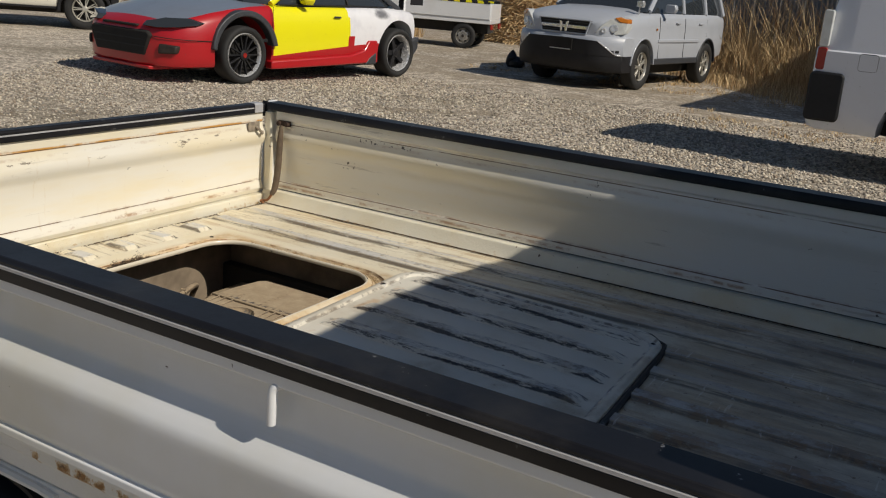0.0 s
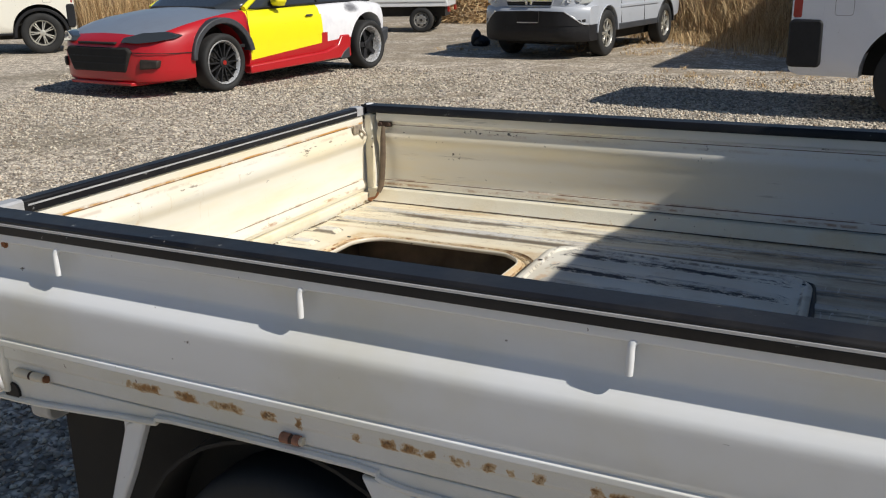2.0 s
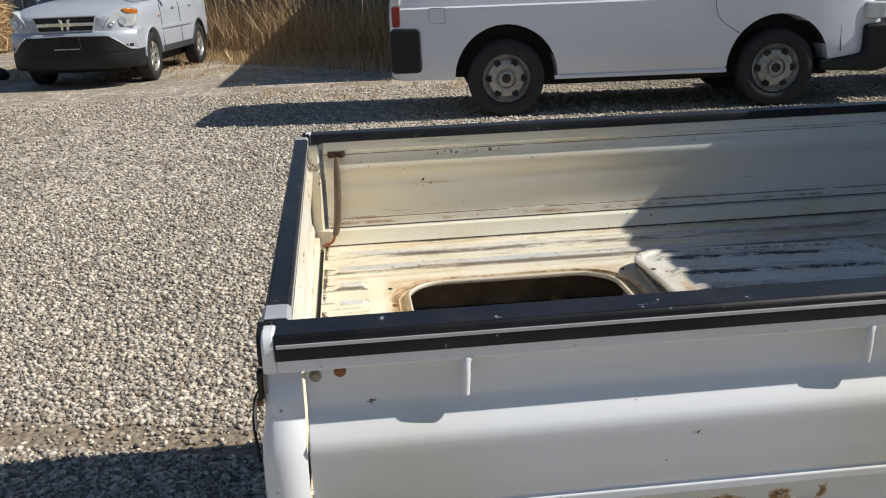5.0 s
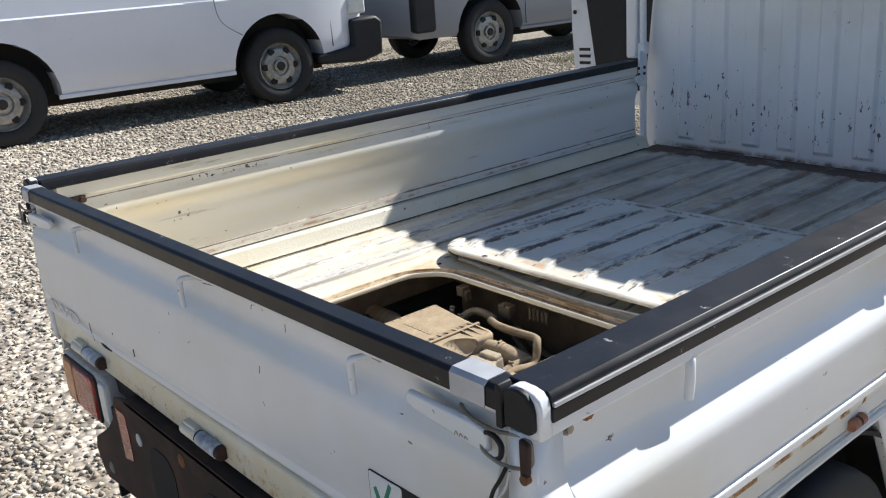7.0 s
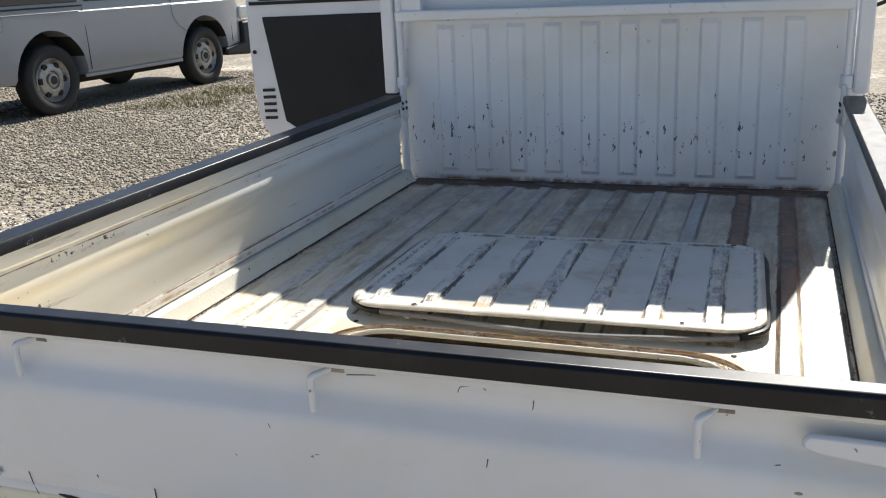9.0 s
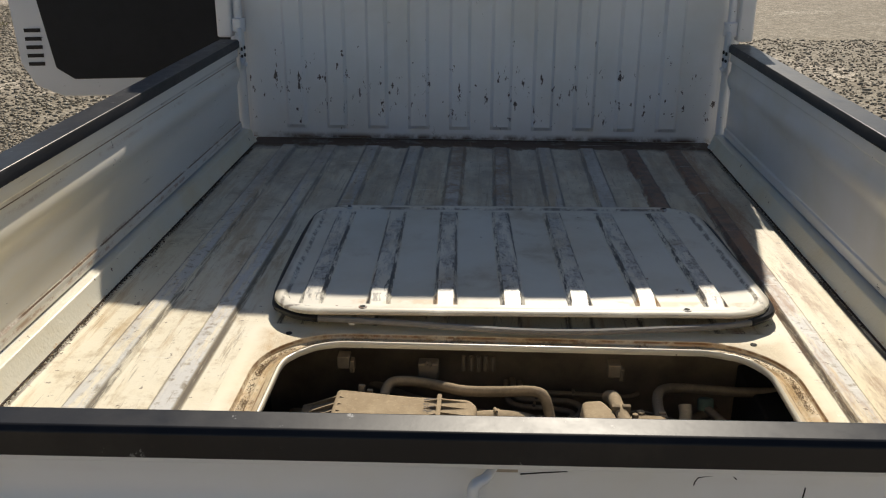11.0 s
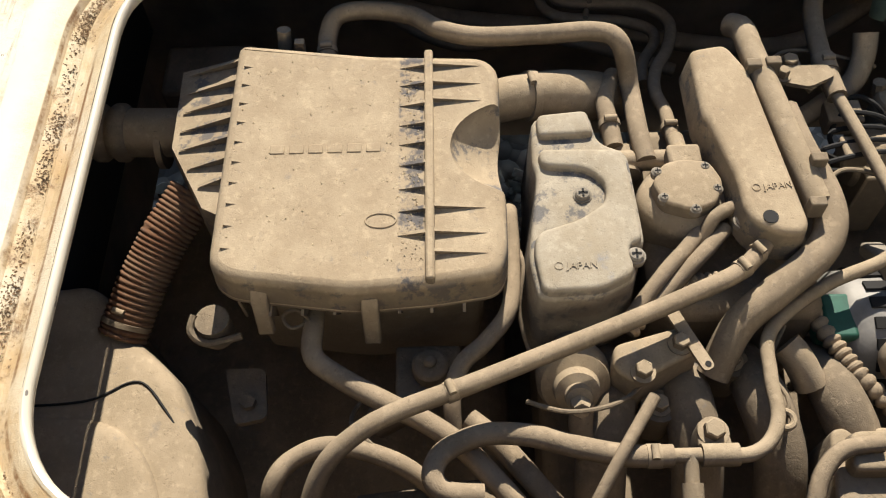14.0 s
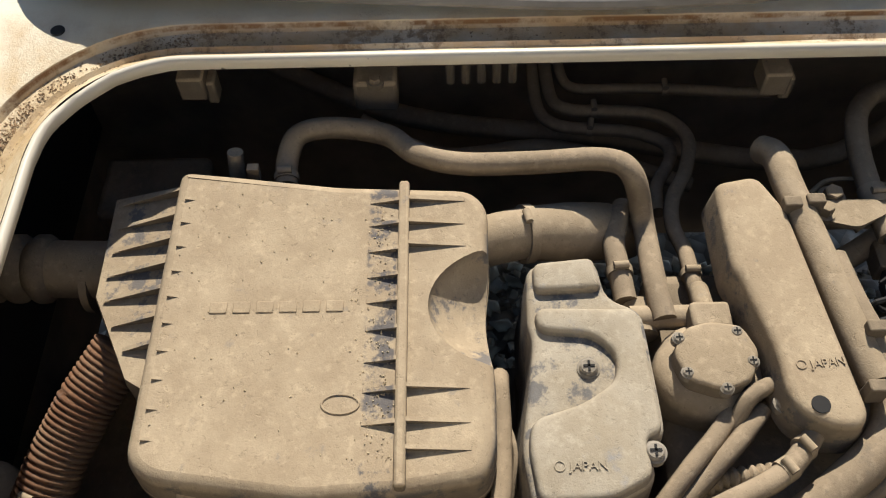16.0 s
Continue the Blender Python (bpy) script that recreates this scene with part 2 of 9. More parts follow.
def bed_paint():
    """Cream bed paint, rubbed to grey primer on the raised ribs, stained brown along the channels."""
    k = Nodes("worn_cream_bed_paint", 0.45)
    k.b.inputs["Coat Weight"].default_value, k.b.inputs["Coat Roughness"].default_value = 0.15, 0.3
    x, y, z = k.xyz()
    front = k.ramp(x, 0.3, 1.6)
    c = k.mix(k.ramp(k.noise(3.0, 5), 0.35, 0.7), (0.80, 0.74, 0.59), (0.76, 0.665, 0.46))
    c = k.mix(k.math("MULTIPLY", k.ramp(k.noise(6, 6, 0.65, (0.3, 1.0, 1.0)), 0.55, 0.75), 0.5), c, (0.80, 0.79, 0.74))
    long1 = k.noise(12, 8, 0.72, (0.15, 1.3, 1.0))
    c = k.mix(k.math("MULTIPLY", k.ramp(k.math("ADD", long1, k.math("MULTIPLY", front, 0.06)), 0.53, 0.66), 0.65), c, (0.47, 0.30, 0.12))
    long2 = k.noise(36, 8, 0.75, (0.12, 1.6, 1.0))
    c = k.mix(k.math("MULTIPLY", k.ramp(long2, 0.57, 0.67), 0.60), c, (0.22, 0.14, 0.07))
    blot = k.ramp(k.math("ADD", k.noise(8, 8, 0.75), k.math("MULTIPLY", front, 0.05)), 0.54, 0.70)
    c = k.mix(k.math("MULTIPLY", blot, 0.62), c, (0.37, 0.26, 0.13))
    high = k.ramp(z, 0.6665, 0.669)
    rubbed = k.math("MULTIPLY", high, k.ramp(k.noise(20, 8, 0.75, (0.22, 1.6, 1.0)), 0.40, 0.54))
    c = k.mix(k.math("MULTIPLY", rubbed, 0.74), c, k.mix(k.ramp(k.noise(60, 6, 0.7), 0.52, 0.66), (0.56, 0.57, 0.59), (0.17, 0.145, 0.12)))
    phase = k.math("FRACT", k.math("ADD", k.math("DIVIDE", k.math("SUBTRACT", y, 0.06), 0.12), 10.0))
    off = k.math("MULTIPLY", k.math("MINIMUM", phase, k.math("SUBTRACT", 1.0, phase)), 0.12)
    ragged = k.math("ADD", off, k.math("MULTIPLY", k.math("SUBTRACT", k.noise(14, 7, 0.72, (0.5, 1.0, 1.0)), 0.5), 0.05))
    on_rib = k.math("SUBTRACT", 1.0, k.ramp(ragged, 0.019, 0.025))
    right = k.math("SUBTRACT", 1.0, k.ramp(k.math("ABSOLUTE", k.math("ADD", y, 0.48)), 0.09, 0.12))
    # brown-grey mottling that grows denser towards the headboard
    front_mottle = k.math("MULTIPLY", k.ramp(x, 1.0, 1.75), k.ramp(k.noise(6, 8, 0.72, (0.45, 1.0, 1.0)), 0.36, 0.62))
    c = k.mix(k.math("MULTIPLY", front_mottle, 0.74), c, k.mix(k.ramp(k.noise(18, 6, 0.7), 0.4, 0.6), (0.29, 0.235, 0.165), (0.165, 0.118, 0.075)))
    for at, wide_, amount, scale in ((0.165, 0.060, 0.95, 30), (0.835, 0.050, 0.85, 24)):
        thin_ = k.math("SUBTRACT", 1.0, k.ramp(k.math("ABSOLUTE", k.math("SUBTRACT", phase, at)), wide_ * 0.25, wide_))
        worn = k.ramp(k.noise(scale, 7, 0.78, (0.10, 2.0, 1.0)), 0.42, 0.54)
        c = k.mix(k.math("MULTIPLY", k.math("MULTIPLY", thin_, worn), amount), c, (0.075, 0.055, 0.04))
    c = k.mix(k.math("MULTIPLY", k.ramp(x, 0.9, 1.9), 0.30), c, k.mix(k.noise(7, 5), (0.58, 0.59, 0.61), (0.38, 0.34, 0.28)))
    red = k.math("MULTIPLY", k.math("MULTIPLY", on_rib, right), k.ramp(k.math("ADD", k.noise(5, 6, 0.7), k.math("MULTIPLY", k.ramp(x, 0.8, 1.35), 0.30)), 0.56, 0.68))
    c = k.mix(k.math("MULTIPLY", red, 0.92), c, k.mix(k.ramp(k.noise(30, 6, 0.7), 0.35, 0.65), (0.050, 0.020, 0.012), (0.20, 0.075, 0.035)))
    inner = k.math("SUBTRACT", 1.0, k.ramp(k.math("ABSOLUTE", y), 0.085, 0.11))
    brown = k.math("MULTIPLY", k.math("MULTIPLY", k.math("MULTIPLY", on_rib, inner), k.ramp(x, 1.25, 1.5)), k.ramp(k.noise(10, 6, 0.75), 0.42, 0.58))
    c = k.mix(k.math("MULTIPLY", brown, 0.8), c, k.mix(k.ramp(k.noise(40, 6, 0.7), 0.4, 0.6), (0.09, 0.05, 0.03), (0.28, 0.17, 0.09)))
    wide = k.ramp(k.math("SUBTRACT", k.math("ABSOLUTE", k.math("SUBTRACT", y, -0.565)), k.math("MULTIPLY", k.noise(7, 4), 0.05)), 0.045, 0.0)
    streak = k.math("MULTIPLY", wide, k.ramp(k.noise(9, 7, 0.75, (0.3, 1.5, 1.0)), 0.46, 0.60))
    c = k.mix(k.math("MULTIPLY", streak, 0.7), c, (0.30, 0.14, 0.06))
    # near-black ragged band along the headboard, wider towards the corners
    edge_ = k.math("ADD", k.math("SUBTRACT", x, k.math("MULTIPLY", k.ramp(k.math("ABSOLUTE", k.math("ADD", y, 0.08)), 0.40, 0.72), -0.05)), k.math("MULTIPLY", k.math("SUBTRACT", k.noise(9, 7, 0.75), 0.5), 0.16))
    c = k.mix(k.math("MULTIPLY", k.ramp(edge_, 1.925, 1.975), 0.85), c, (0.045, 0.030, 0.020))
    seam = k.ramp(x, 1.89, 1.962)
    rust = k.ramp(k.math("ADD", k.noise(11, 6, 0.7), k.math("MULTIPLY", seam, 0.30)), 0.67, 0.76)
    c = k.mix(k.math("MULTIPLY", rust, 0.85), c, (0.11, 0.055, 0.03))
    specks = k.ramp(k.noise(75, 4, 0.6), 0.66, 0.70)
    c = k.mix(k.math("MULTIPLY", specks, 0.8), c, (0.13, 0.08, 0.05))
    grime = k.math("MULTIPLY", k.ramp(k.noise(110, 8, 0.8), 0.52, 0.66), k.ramp(k.noise(5, 5, 0.65), 0.42, 0.60))
    c = k.mix(k.math("MULTIPLY", grime, 0.45), c, (0.40, 0.27, 0.13))
    scratch = k.ramp(k.noise(90, 4, 0.6, (0.05, 1.4, 1.0)), 0.655, 0.68)
    c = k.mix(k.math("MULTIPLY", scratch, 0.5), c, (0.26, 0.20, 0.13))
    pale = k.ramp(k.noise(70, 4, 0.6, (1.3, 0.07, 1.0)), 0.665, 0.69)
    c = k.mix(k.math("MULTIPLY", pale, 0.45), c, (0.86, 0.84, 0.78))
    k.color(c)
    k.rough(k.math("ADD", k.math("MULTIPLY", rust, 0.35), 0.42))
    k.bump(k.math("ADD", k.math("ADD", k.noise(120, 5, 0.7), k.math("MULTIPLY", k.noise(9, 4), 2.2)), rust), 0.22, 0.002)
    return k.mat


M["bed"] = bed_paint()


def gate_paint(name, col, zline, axis="y", lo=9.0, hi=10.0):
    """Gate paint with rust bleeding along the folded seams, scratches and chips; cream on the bed side."""
    k = Nodes(name, 0.38)
    k.b.inputs["Coat Weight"].default_value, k.b.inputs["Coat Roughness"].default_value = 0.4, 0.15
    x, y, z = k.xyz()
    slow = k.noise(2.2, 5)
    cream = k.mix(k.ramp(k.noise(3.0, 5, 0.6, (0.5, 0.5, 3.0)), 0.4, 0.65), (0.78, 0.745, 0.65), (0.78, 0.70, 0.52))
    # cream whitens towards the cab: cool tone of shade put into the colour
    if axis == "y":
        cream = k.mix(k.math("MULTIPLY", k.ramp(x, 0.7, 1.5), 0.8), cream, (0.75, 0.755, 0.75))
    c = k.mix(k.ramp(slow, 0.4, 0.75), col, tuple(a * b for a, b in zip(col, (0.90, 0.86, 0.74))))
    if axis == "x":
        inside = k.ramp(k.n("ShaderNodeSeparateXYZ", Vector=k.n("ShaderNodeNewGeometry").outputs["True Normal"]).outputs[0], -0.1, 0.2)
    else:
        inside = k.ramp(k.math("MULTIPLY", y, -1.0), lo, hi)
    c = k.mix(inside, c, cream)
    along = (0.10, 0.10, 1.6)
    for at, wide, amount in ((zline, 0.007, 0.75), (0.9035, 0.005, 0.35 if axis == "x" else 0.3), (0.885, 0.006, 0.3), (0.725, 0.006, 0.6)):
        line = k.math("SUBTRACT", 1.0, k.ramp(k.math("ABSOLUTE", k.math("SUBTRACT", z, at)), wide * 0.15, wide))
        rust = k.math("MULTIPLY", line, k.ramp(k.noise(16, 7, 0.8, (0.5, 0.5, 1.0)), 0.48, 0.62))
        c = k.mix(k.math("MULTIPLY", k.math("MULTIPLY", rust, amount), k.math("ADD", k.math("MULTIPLY", inside, 0.92), 0.08)), c, (0.30, 0.13, 0.035))
    if axis == "x":
        streak = k.math("SUBTRACT", 1.0, k.ramp(k.math("ABSOLUTE", k.math("SUBTRACT", z, k.math("SUBTRACT", 0.9035, k.math("MULTIPLY", k.noise(5, 4, 0.7), 0.006)))), 0.0012, 0.0045))
        c = k.mix(k.math("MULTIPLY", k.math("MULTIPLY", streak, inside), k.ramp(k.noise(7, 6, 0.75), 0.38, 0.54)), c, (0.55, 0.27, 0.05))
        fold = k.math("SUBTRACT", 1.0, k.ramp(k.math("ABSOLUTE", k.math("SUBTRACT", z, 0.8985)), 0.0005, 0.0015))
        c = k.mix(k.math("MULTIPLY", fold, inside), c, (0.20, 0.12, 0.05))
        ridge = k.math("SUBTRACT", 1.0, k.ramp(k.math("ABSOLUTE", k.math("SUBTRACT", z, 0.868)), 0.006, 0.020))
        nick = k.math("MULTIPLY", k.math("MULTIPLY", ridge, inside), k.ramp(k.noise(38, 6, 0.72, (1.0, 0.5, 1.6)), 0.60, 0.64))
        c = k.mix(k.math("MULTIPLY", nick, 0.85), c, (0.15, 0.11, 0.07))
        run = k.math("MULTIPLY", k.math("MULTIPLY", k.ramp(k.noise(30, 6, 0.7, (1.0, 1.0, 0.12)), 0.60, 0.68), inside), k.math("SUBTRACT", 1.0, k.ramp(z, 0.86, 0.90)))
        c = k.mix(k.math("MULTIPLY", run, 0.25), c, (0.55, 0.38, 0.16))
    for at in (0.8985, 0.7240):
        fine = k.math("SUBTRACT", 1.0, k.ramp(k.math("ABSOLUTE", k.math("SUBTRACT", z, at)), 0.0006, 0.0016))
        c = k.mix(k.math("MULTIPLY", k.math("MULTIPLY", fine, inside), k.ramp(k.noise(9, 5), 0.34, 0.5)), c, (0.14, 0.08, 0.04))
    scuff = k.math("MULTIPLY", k.ramp(k.noise(26, 7, 0.72, along), 0.61, 0.66), k.ramp(k.noise(3, 3), 0.46, 0.60))
    c = k.mix(k.math("MULTIPLY", scuff, k.math("ADD", k.math("MULTIPLY", inside, 0.42), 0.04)), c, (0.26, 0.22, 0.17))
    chips = k.ramp(k.noise(45, 5, 0.65, (0.5, 0.5, 1)), 0.705, 0.73)
    c = k.mix(chips, c, (0.09, 0.07, 0.06))
    blister = k.math("MULTIPLY", k.ramp(k.noise(27, 6, 0.7), 0.715, 0.735), inside)
    c = k.mix(blister, c, (0.28, 0.12, 0.035))
    if axis == "y" and hi < 0:
        # a cluster of dark scrapes near the tail end
        for x0, x1, z0, z1, th in ((0.33, 0.52, 0.884, 0.897, 0.56), (0.13, 0.17, 0.86, 0.90, 0.60), (0.27, 0.33, 0.80, 0.83, 0.60), (1.02, 1.06, 0.85, 0.90, 0.62)):
            band = k.math("MULTIPLY", k.math("MULTIPLY", k.ramp(x, x0, x0 + 0.01), k.math("SUBTRACT", 1.0, k.ramp(x, x1 - 0.01, x1))), k.math("MULTIPLY", k.ramp(z, z0, z0 + 0.003), k.math("SUBTRACT", 1.0, k.ramp(z, z1 - 0.003, z1))))
            c = k.mix(k.math("MULTIPLY", band, k.ramp(k.noise(75, 4, 0.6), th, th + 0.05)), c, (0.07, 0.055, 0.045))
    k.color(c)
    k.rough(k.math("ADD", k.math("MULTIPLY", slow, 0.25), 0.25))
    k.bump(k.noise(80, 3), 0.04, 0.001)
    return k.mat


M["gate_in"] = gate_paint("cream_gate_paint", (0.75, 0.76, 0.77), 0.712, "y", -0.698, -0.692)
M["gate_out"] = gate_paint("white_gate_paint", (0.75, 0.76, 0.77), 0.672)


def gravel_mat():
    k = Nodes("gravel", 0.9)
    vor = k.n("ShaderNodeTexVoronoi", Vector=k.co, Scale=34.0)
    big = k.n("ShaderNodeTexVoronoi", Vector=k.co, Scale=13.0)
    tone = k.math("ADD", k.math("MULTIPLY", vor.outputs["Color"], 0.55), k.math("MULTIPLY", big.outputs["Color"], 0.45))
    c = k.mix(k.ramp(tone, 0.2, 0.8), (0.26, 0.222, 0.178), (0.90, 0.79, 0.64))
    gap = k.ramp(vor.outputs["Distance"], 0.35, 0.7)
    c = k.mix(k.math("MULTIPLY", gap, 0.6), c, (0.15, 0.125, 0.10))
    gx, gy, gz = k.xyz()
    soil = k.ramp(k.math("ADD", k.noise(0.45, 5, 0.6), k.math("MULTIPLY", k.ramp(gx, 1.0, 5.5), 0.22)), 0.5, 0.70)
    c = k.mix(k.math("MULTIPLY", soil, 0.7), c, k.mix(k.noise(9, 5), (0.13, 0.11, 0.07), (0.24, 0.20, 0.14)))
    far = k.math("MULTIPLY", k.ramp(gy, 8.0, 12.0), k.math("SUBTRACT", 1.0, k.ramp(gx, 2.0, 6.0)))
    rut = k.math("SUBTRACT", 1.0, k.ramp(k.math("ABSOLUTE", k.math("SUBTRACT", k.math("ADD", k.math("MULTIPLY", gx, -0.9), gy), 10.1)), 0.0, 0.55))
    rut = k.math("MULTIPLY", rut, k.math("SUBTRACT", 1.0, k.ramp(k.math("ABSOLUTE", k.math("ADD", gx, 3.2)), 0.4, 1.1)))
    damp = k.ramp(k.math("ADD", k.math("ADD", k.noise(1.3, 6, 0.7), k.math("MULTIPLY", far, 0.16)), k.math("MULTIPLY", rut, 0.24)), 0.56, 0.72)
    c = k.mix(k.math("MULTIPLY", damp, 0.62), c, k.mix(k.noise(14, 5), (0.17, 0.13, 0.08), (0.34, 0.275, 0.19)))
    track = k.math("ABSOLUTE", k.math("ADD", k.math("ADD", gy, k.math("MULTIPLY", gx, 0.24)), -0.79))
    track = k.math("SUBTRACT", 1.0, k.ramp(k.math("ADD", track, k.math("MULTIPLY", k.math("SUBTRACT", k.noise(7, 5, 0.7), 0.5), 0.12)), 0.07, 0.12))
    track = k.math("MULTIPLY", track, k.math("SUBTRACT", 1.0, k.ramp(k.math("ABSOLUTE", k.math("ADD", gx, 0.7)), 0.9, 1.3)))
    c = k.mix(k.math("MULTIPLY", track, 0.85), c, k.mix(k.noise(40, 6, 0.7), (0.16, 0.12, 0.08), (0.34, 0.265, 0.18)))
    k.color(c)
    k.bump(k.math("SUBTRACT", k.math("MULTIPLY", big.outputs["Color"], 0.5), vor.outputs["Distance"]), 0.6, 0.02)
    return k.mat


M["gravel"] = gravel_mat()


def stone_mat():
    k = Nodes("loose_stone", 0.85)
    r = k.n("ShaderNodeNewGeometry").outputs["Random Per Island"]
    c = k.mix(k.ramp(r, 0.0, 1.0), (0.18, 0.155, 0.122), (0.88, 0.79, 0.64))
    r2 = k.math("FRACT", k.math("MULTIPLY", r, 7.31))
    c = k.mix(k.math("MULTIPLY", k.ramp(r2, 0.6, 1.0), 0.5), c, (0.22, 0.24, 0.27))
    r3 = k.math("FRACT", k.math("MULTIPLY", r, 23.7))
    c = k.mix(k.math("MULTIPLY", k.ramp(r3, 0.72, 0.95), 0.55), c, (0.36, 0.25, 0.16))
    c = k.mix(k.math("MULTIPLY", k.noise(120, 3), 0.5), c, (0.25, 0.21, 0.16))
    sx, sy, sz = k.xyz()
    c = k.mix(k.math("MULTIPLY", k.ramp(sx, 1.0, 5.5), 0.6), c, (0.17, 0.145, 0.10))
    k.color(c)
    k.bump(k.noise(200, 3), 0.3, 0.002)
    return k.mat


M["stone"] = stone_mat()


def straw_mat():
    k = Nodes("dry_grass", 0.8)
    r = k.n("ShaderNodeNewGeometry").outputs["Random Per Island"]
    c = k.mix(r, (0.30, 0.175, 0.075), (0.80, 0.60, 0.33))
    k.color(c)
    return k.mat


M["straw"] = straw_mat()

# ---- ground ----
g = Geo()
xs = [-600, -60, -20, -8, -4, 0, 4, 8, 20, 60, 600]
g.v = [(x, y, 0.0) for x in xs for y in xs]
g.f = [(i * 11 + j, i * 11 + 11 + j, i * 11 + 12 + j, i * 11 + j + 1) for i in range(10) for j in range(10)]
tagged(g.obj("ground", M["gravel"]), "grey-beige crushed gravel yard with patches of bare soil", "ground", kind="structure")


def scatter_stones(name, label, spots, sizes):
    """Loose stones as broken angular lumps, all in one mesh."""
    ico = np.array([(1, 0.15, 0), (0.1, 1, 0.1), (-1, -0.1, 0.05), (-0.1, -1, 0), (0.25, 0.2, 1), (-0.3, -0.25, 0.9), (0, 0, -1)]) * 0.95
    tri = np.array([(0, 1, 4), (1, 2, 5), (1, 5, 4), (2, 3, 5), (3, 0, 4), (3, 4, 5), (1, 0, 6), (2, 1, 6), (3, 2, 6), (0, 3, 6)])
    rng = np.random.default_rng(5)
    n = len(spots)
    v = ico[None] * rng.uniform(0.72, 1.2, (n, 7, 1)) * sizes[:, None, None] * np.stack([rng.uniform(0.8, 1.3, n), rng.uniform(0.6, 1.0, n), rng.uniform(0.45, 0.75, n)], 1)[:, None, :]
    a = rng.uniform(0, 6.283, n)
    x, y = v[..., 0] * np.cos(a)[:, None] - v[..., 1] * np.sin(a)[:, None], v[..., 0] * np.sin(a)[:, None] + v[..., 1] * np.cos(a)[:, None]
    v = np.stack([x + spots[:, 0, None], y + spots[:, 1, None], v[..., 2] + spots[:, 2, None]], -1).reshape(-1, 3)
    faces = (tri[None] + 7 * np.arange(n)[:, None, None]).reshape(-1, 3)
    me = bpy.data.meshes.new(name)
    me.vertices.add(len(v)), me.vertices.foreach_set("co", v.ravel())
    me.loops.add(faces.size), me.loops.foreach_set("vertex_index", faces.ravel())
    me.polygons.add(len(faces)), me.polygons.foreach_set("loop_start", np.arange(0, faces.size, 3))
    me.update()
    me.validate()
    me.materials.append(M["stone"])
    return tagged(new(name, me), label, "gravel", kind="stuff")


rng = np.random.default_rng(11)
near = 190000
px, py = rng.uniform(-1, 1, near), 0.55 + 9.5 * rng.uniform(0, 1, near) ** 1.45
px = -0.5 + px * np.abs(px) ** 0.25 * (3.4 + 0.70 * py)
size = 0.0065 + 0.011 * rng.uniform(0, 1, near) ** 2.4
size *= 1.0 + 0.4 * np.clip((py - 2.0) / 5.0, 0, 1)
thin = np.sin(px * 1.3 + 1.0) * np.sin(py * 0.9 + px * 0.4) + rng.uniform(-1.3, 0.9, near)
bare = (np.abs(py - 0.9 * px - 10.1) < 0.35) & (np.abs(px + 3.2) < 0.9) & (rng.uniform(0, 1, near) < 0.6)


def off_track(px, py, rng):
    """Few stones are left in the worn strip of soil beside the truck."""
    return ~((np.abs(py + 0.24 * px - 0.79) < 0.09) & (np.abs(px + 0.7) < 1.1) & (rng.uniform(0, 1, len(px)) < 0.80))


keep = (thin < 0.55) & ~bare & off_track(px, py, rng)
scatter_stones("gravel_stones", "loose grey and beige gravel stones on the yard", np.stack([px, py, size * 0.25], 1)[keep], size[keep])
px, py = rng.uniform(4.2, 11.5, 30000), rng.uniform(2.2, 7.6, 30000)
size = 0.010 + 0.013 * rng.uniform(0, 1, 30000) ** 2.0
scatter_stones("gravel_stones", "loose gravel stones pressed into soil before the silver van", np.stack([px, py, size * 0.2], 1), size)
px, py = rng.uniform(0.0, 9.0, 26000), -0.72 - 5.5 * rng.uniform(0, 1, 26000) ** 1.3
size = 0.008 + 0.014 * rng.uniform(0, 1, 26000) ** 2
scatter_stones("gravel_stones", "loose grey gravel stones beside the truck wheel", np.stack([px, py, size * 0.25], 1), size)

px, py = rng.uniform(-3.4, 0.1, 52000), rng.uniform(-0.7, 4.2, 52000)
size = 0.0065 + 0.0125 * rng.uniform(0, 1, 52000) ** 2.2
keep = off_track(px, py, rng)
scatter_stones("gravel_stones", "loose grey and beige gravel stones behind the truck", np.stack([px, py, size * 0.3], 1)[keep], size[keep])
px, py = rng.uniform(0.55, 0.95, 2500), rng.uniform(-0.6, 0.5, 2500)
size = 0.008 + 0.012 * rng.uniform(0, 1, 2500) ** 2
scatter_stones("gravel_stones", "loose grey gravel stones under the truck", np.stack([px, py, size * 0.25], 1), size)

# ---- truck bed ----
FLOOR, TOP = 0.660, 0.955
truck = thing("mini_truck", "white mini flatbed truck with worn cream bed and open hatch", "truck", at=(1.0, 0, 0))
RIBS = [0.06 + 0.12 * i for i in range(-5, 5)]
OPEN = (0.227, 0.694, -0.443, 0.284)
RING = (0.135, 0.770, -0.505, 0.360)


def floor_profile():
    """(y, z) across the floor: flat channels with raised flat-topped ribs."""
    pts = [(-0.648, FLOOR)]
    for c in sorted(RIBS):
        pts += [(c - 0.024, FLOOR), (c - 0.015, FLOOR + 0.009), (c + 0.015, FLOOR + 0.009), (c + 0.024, FLOOR)]
    return pts + [(0.648, FLOOR)]


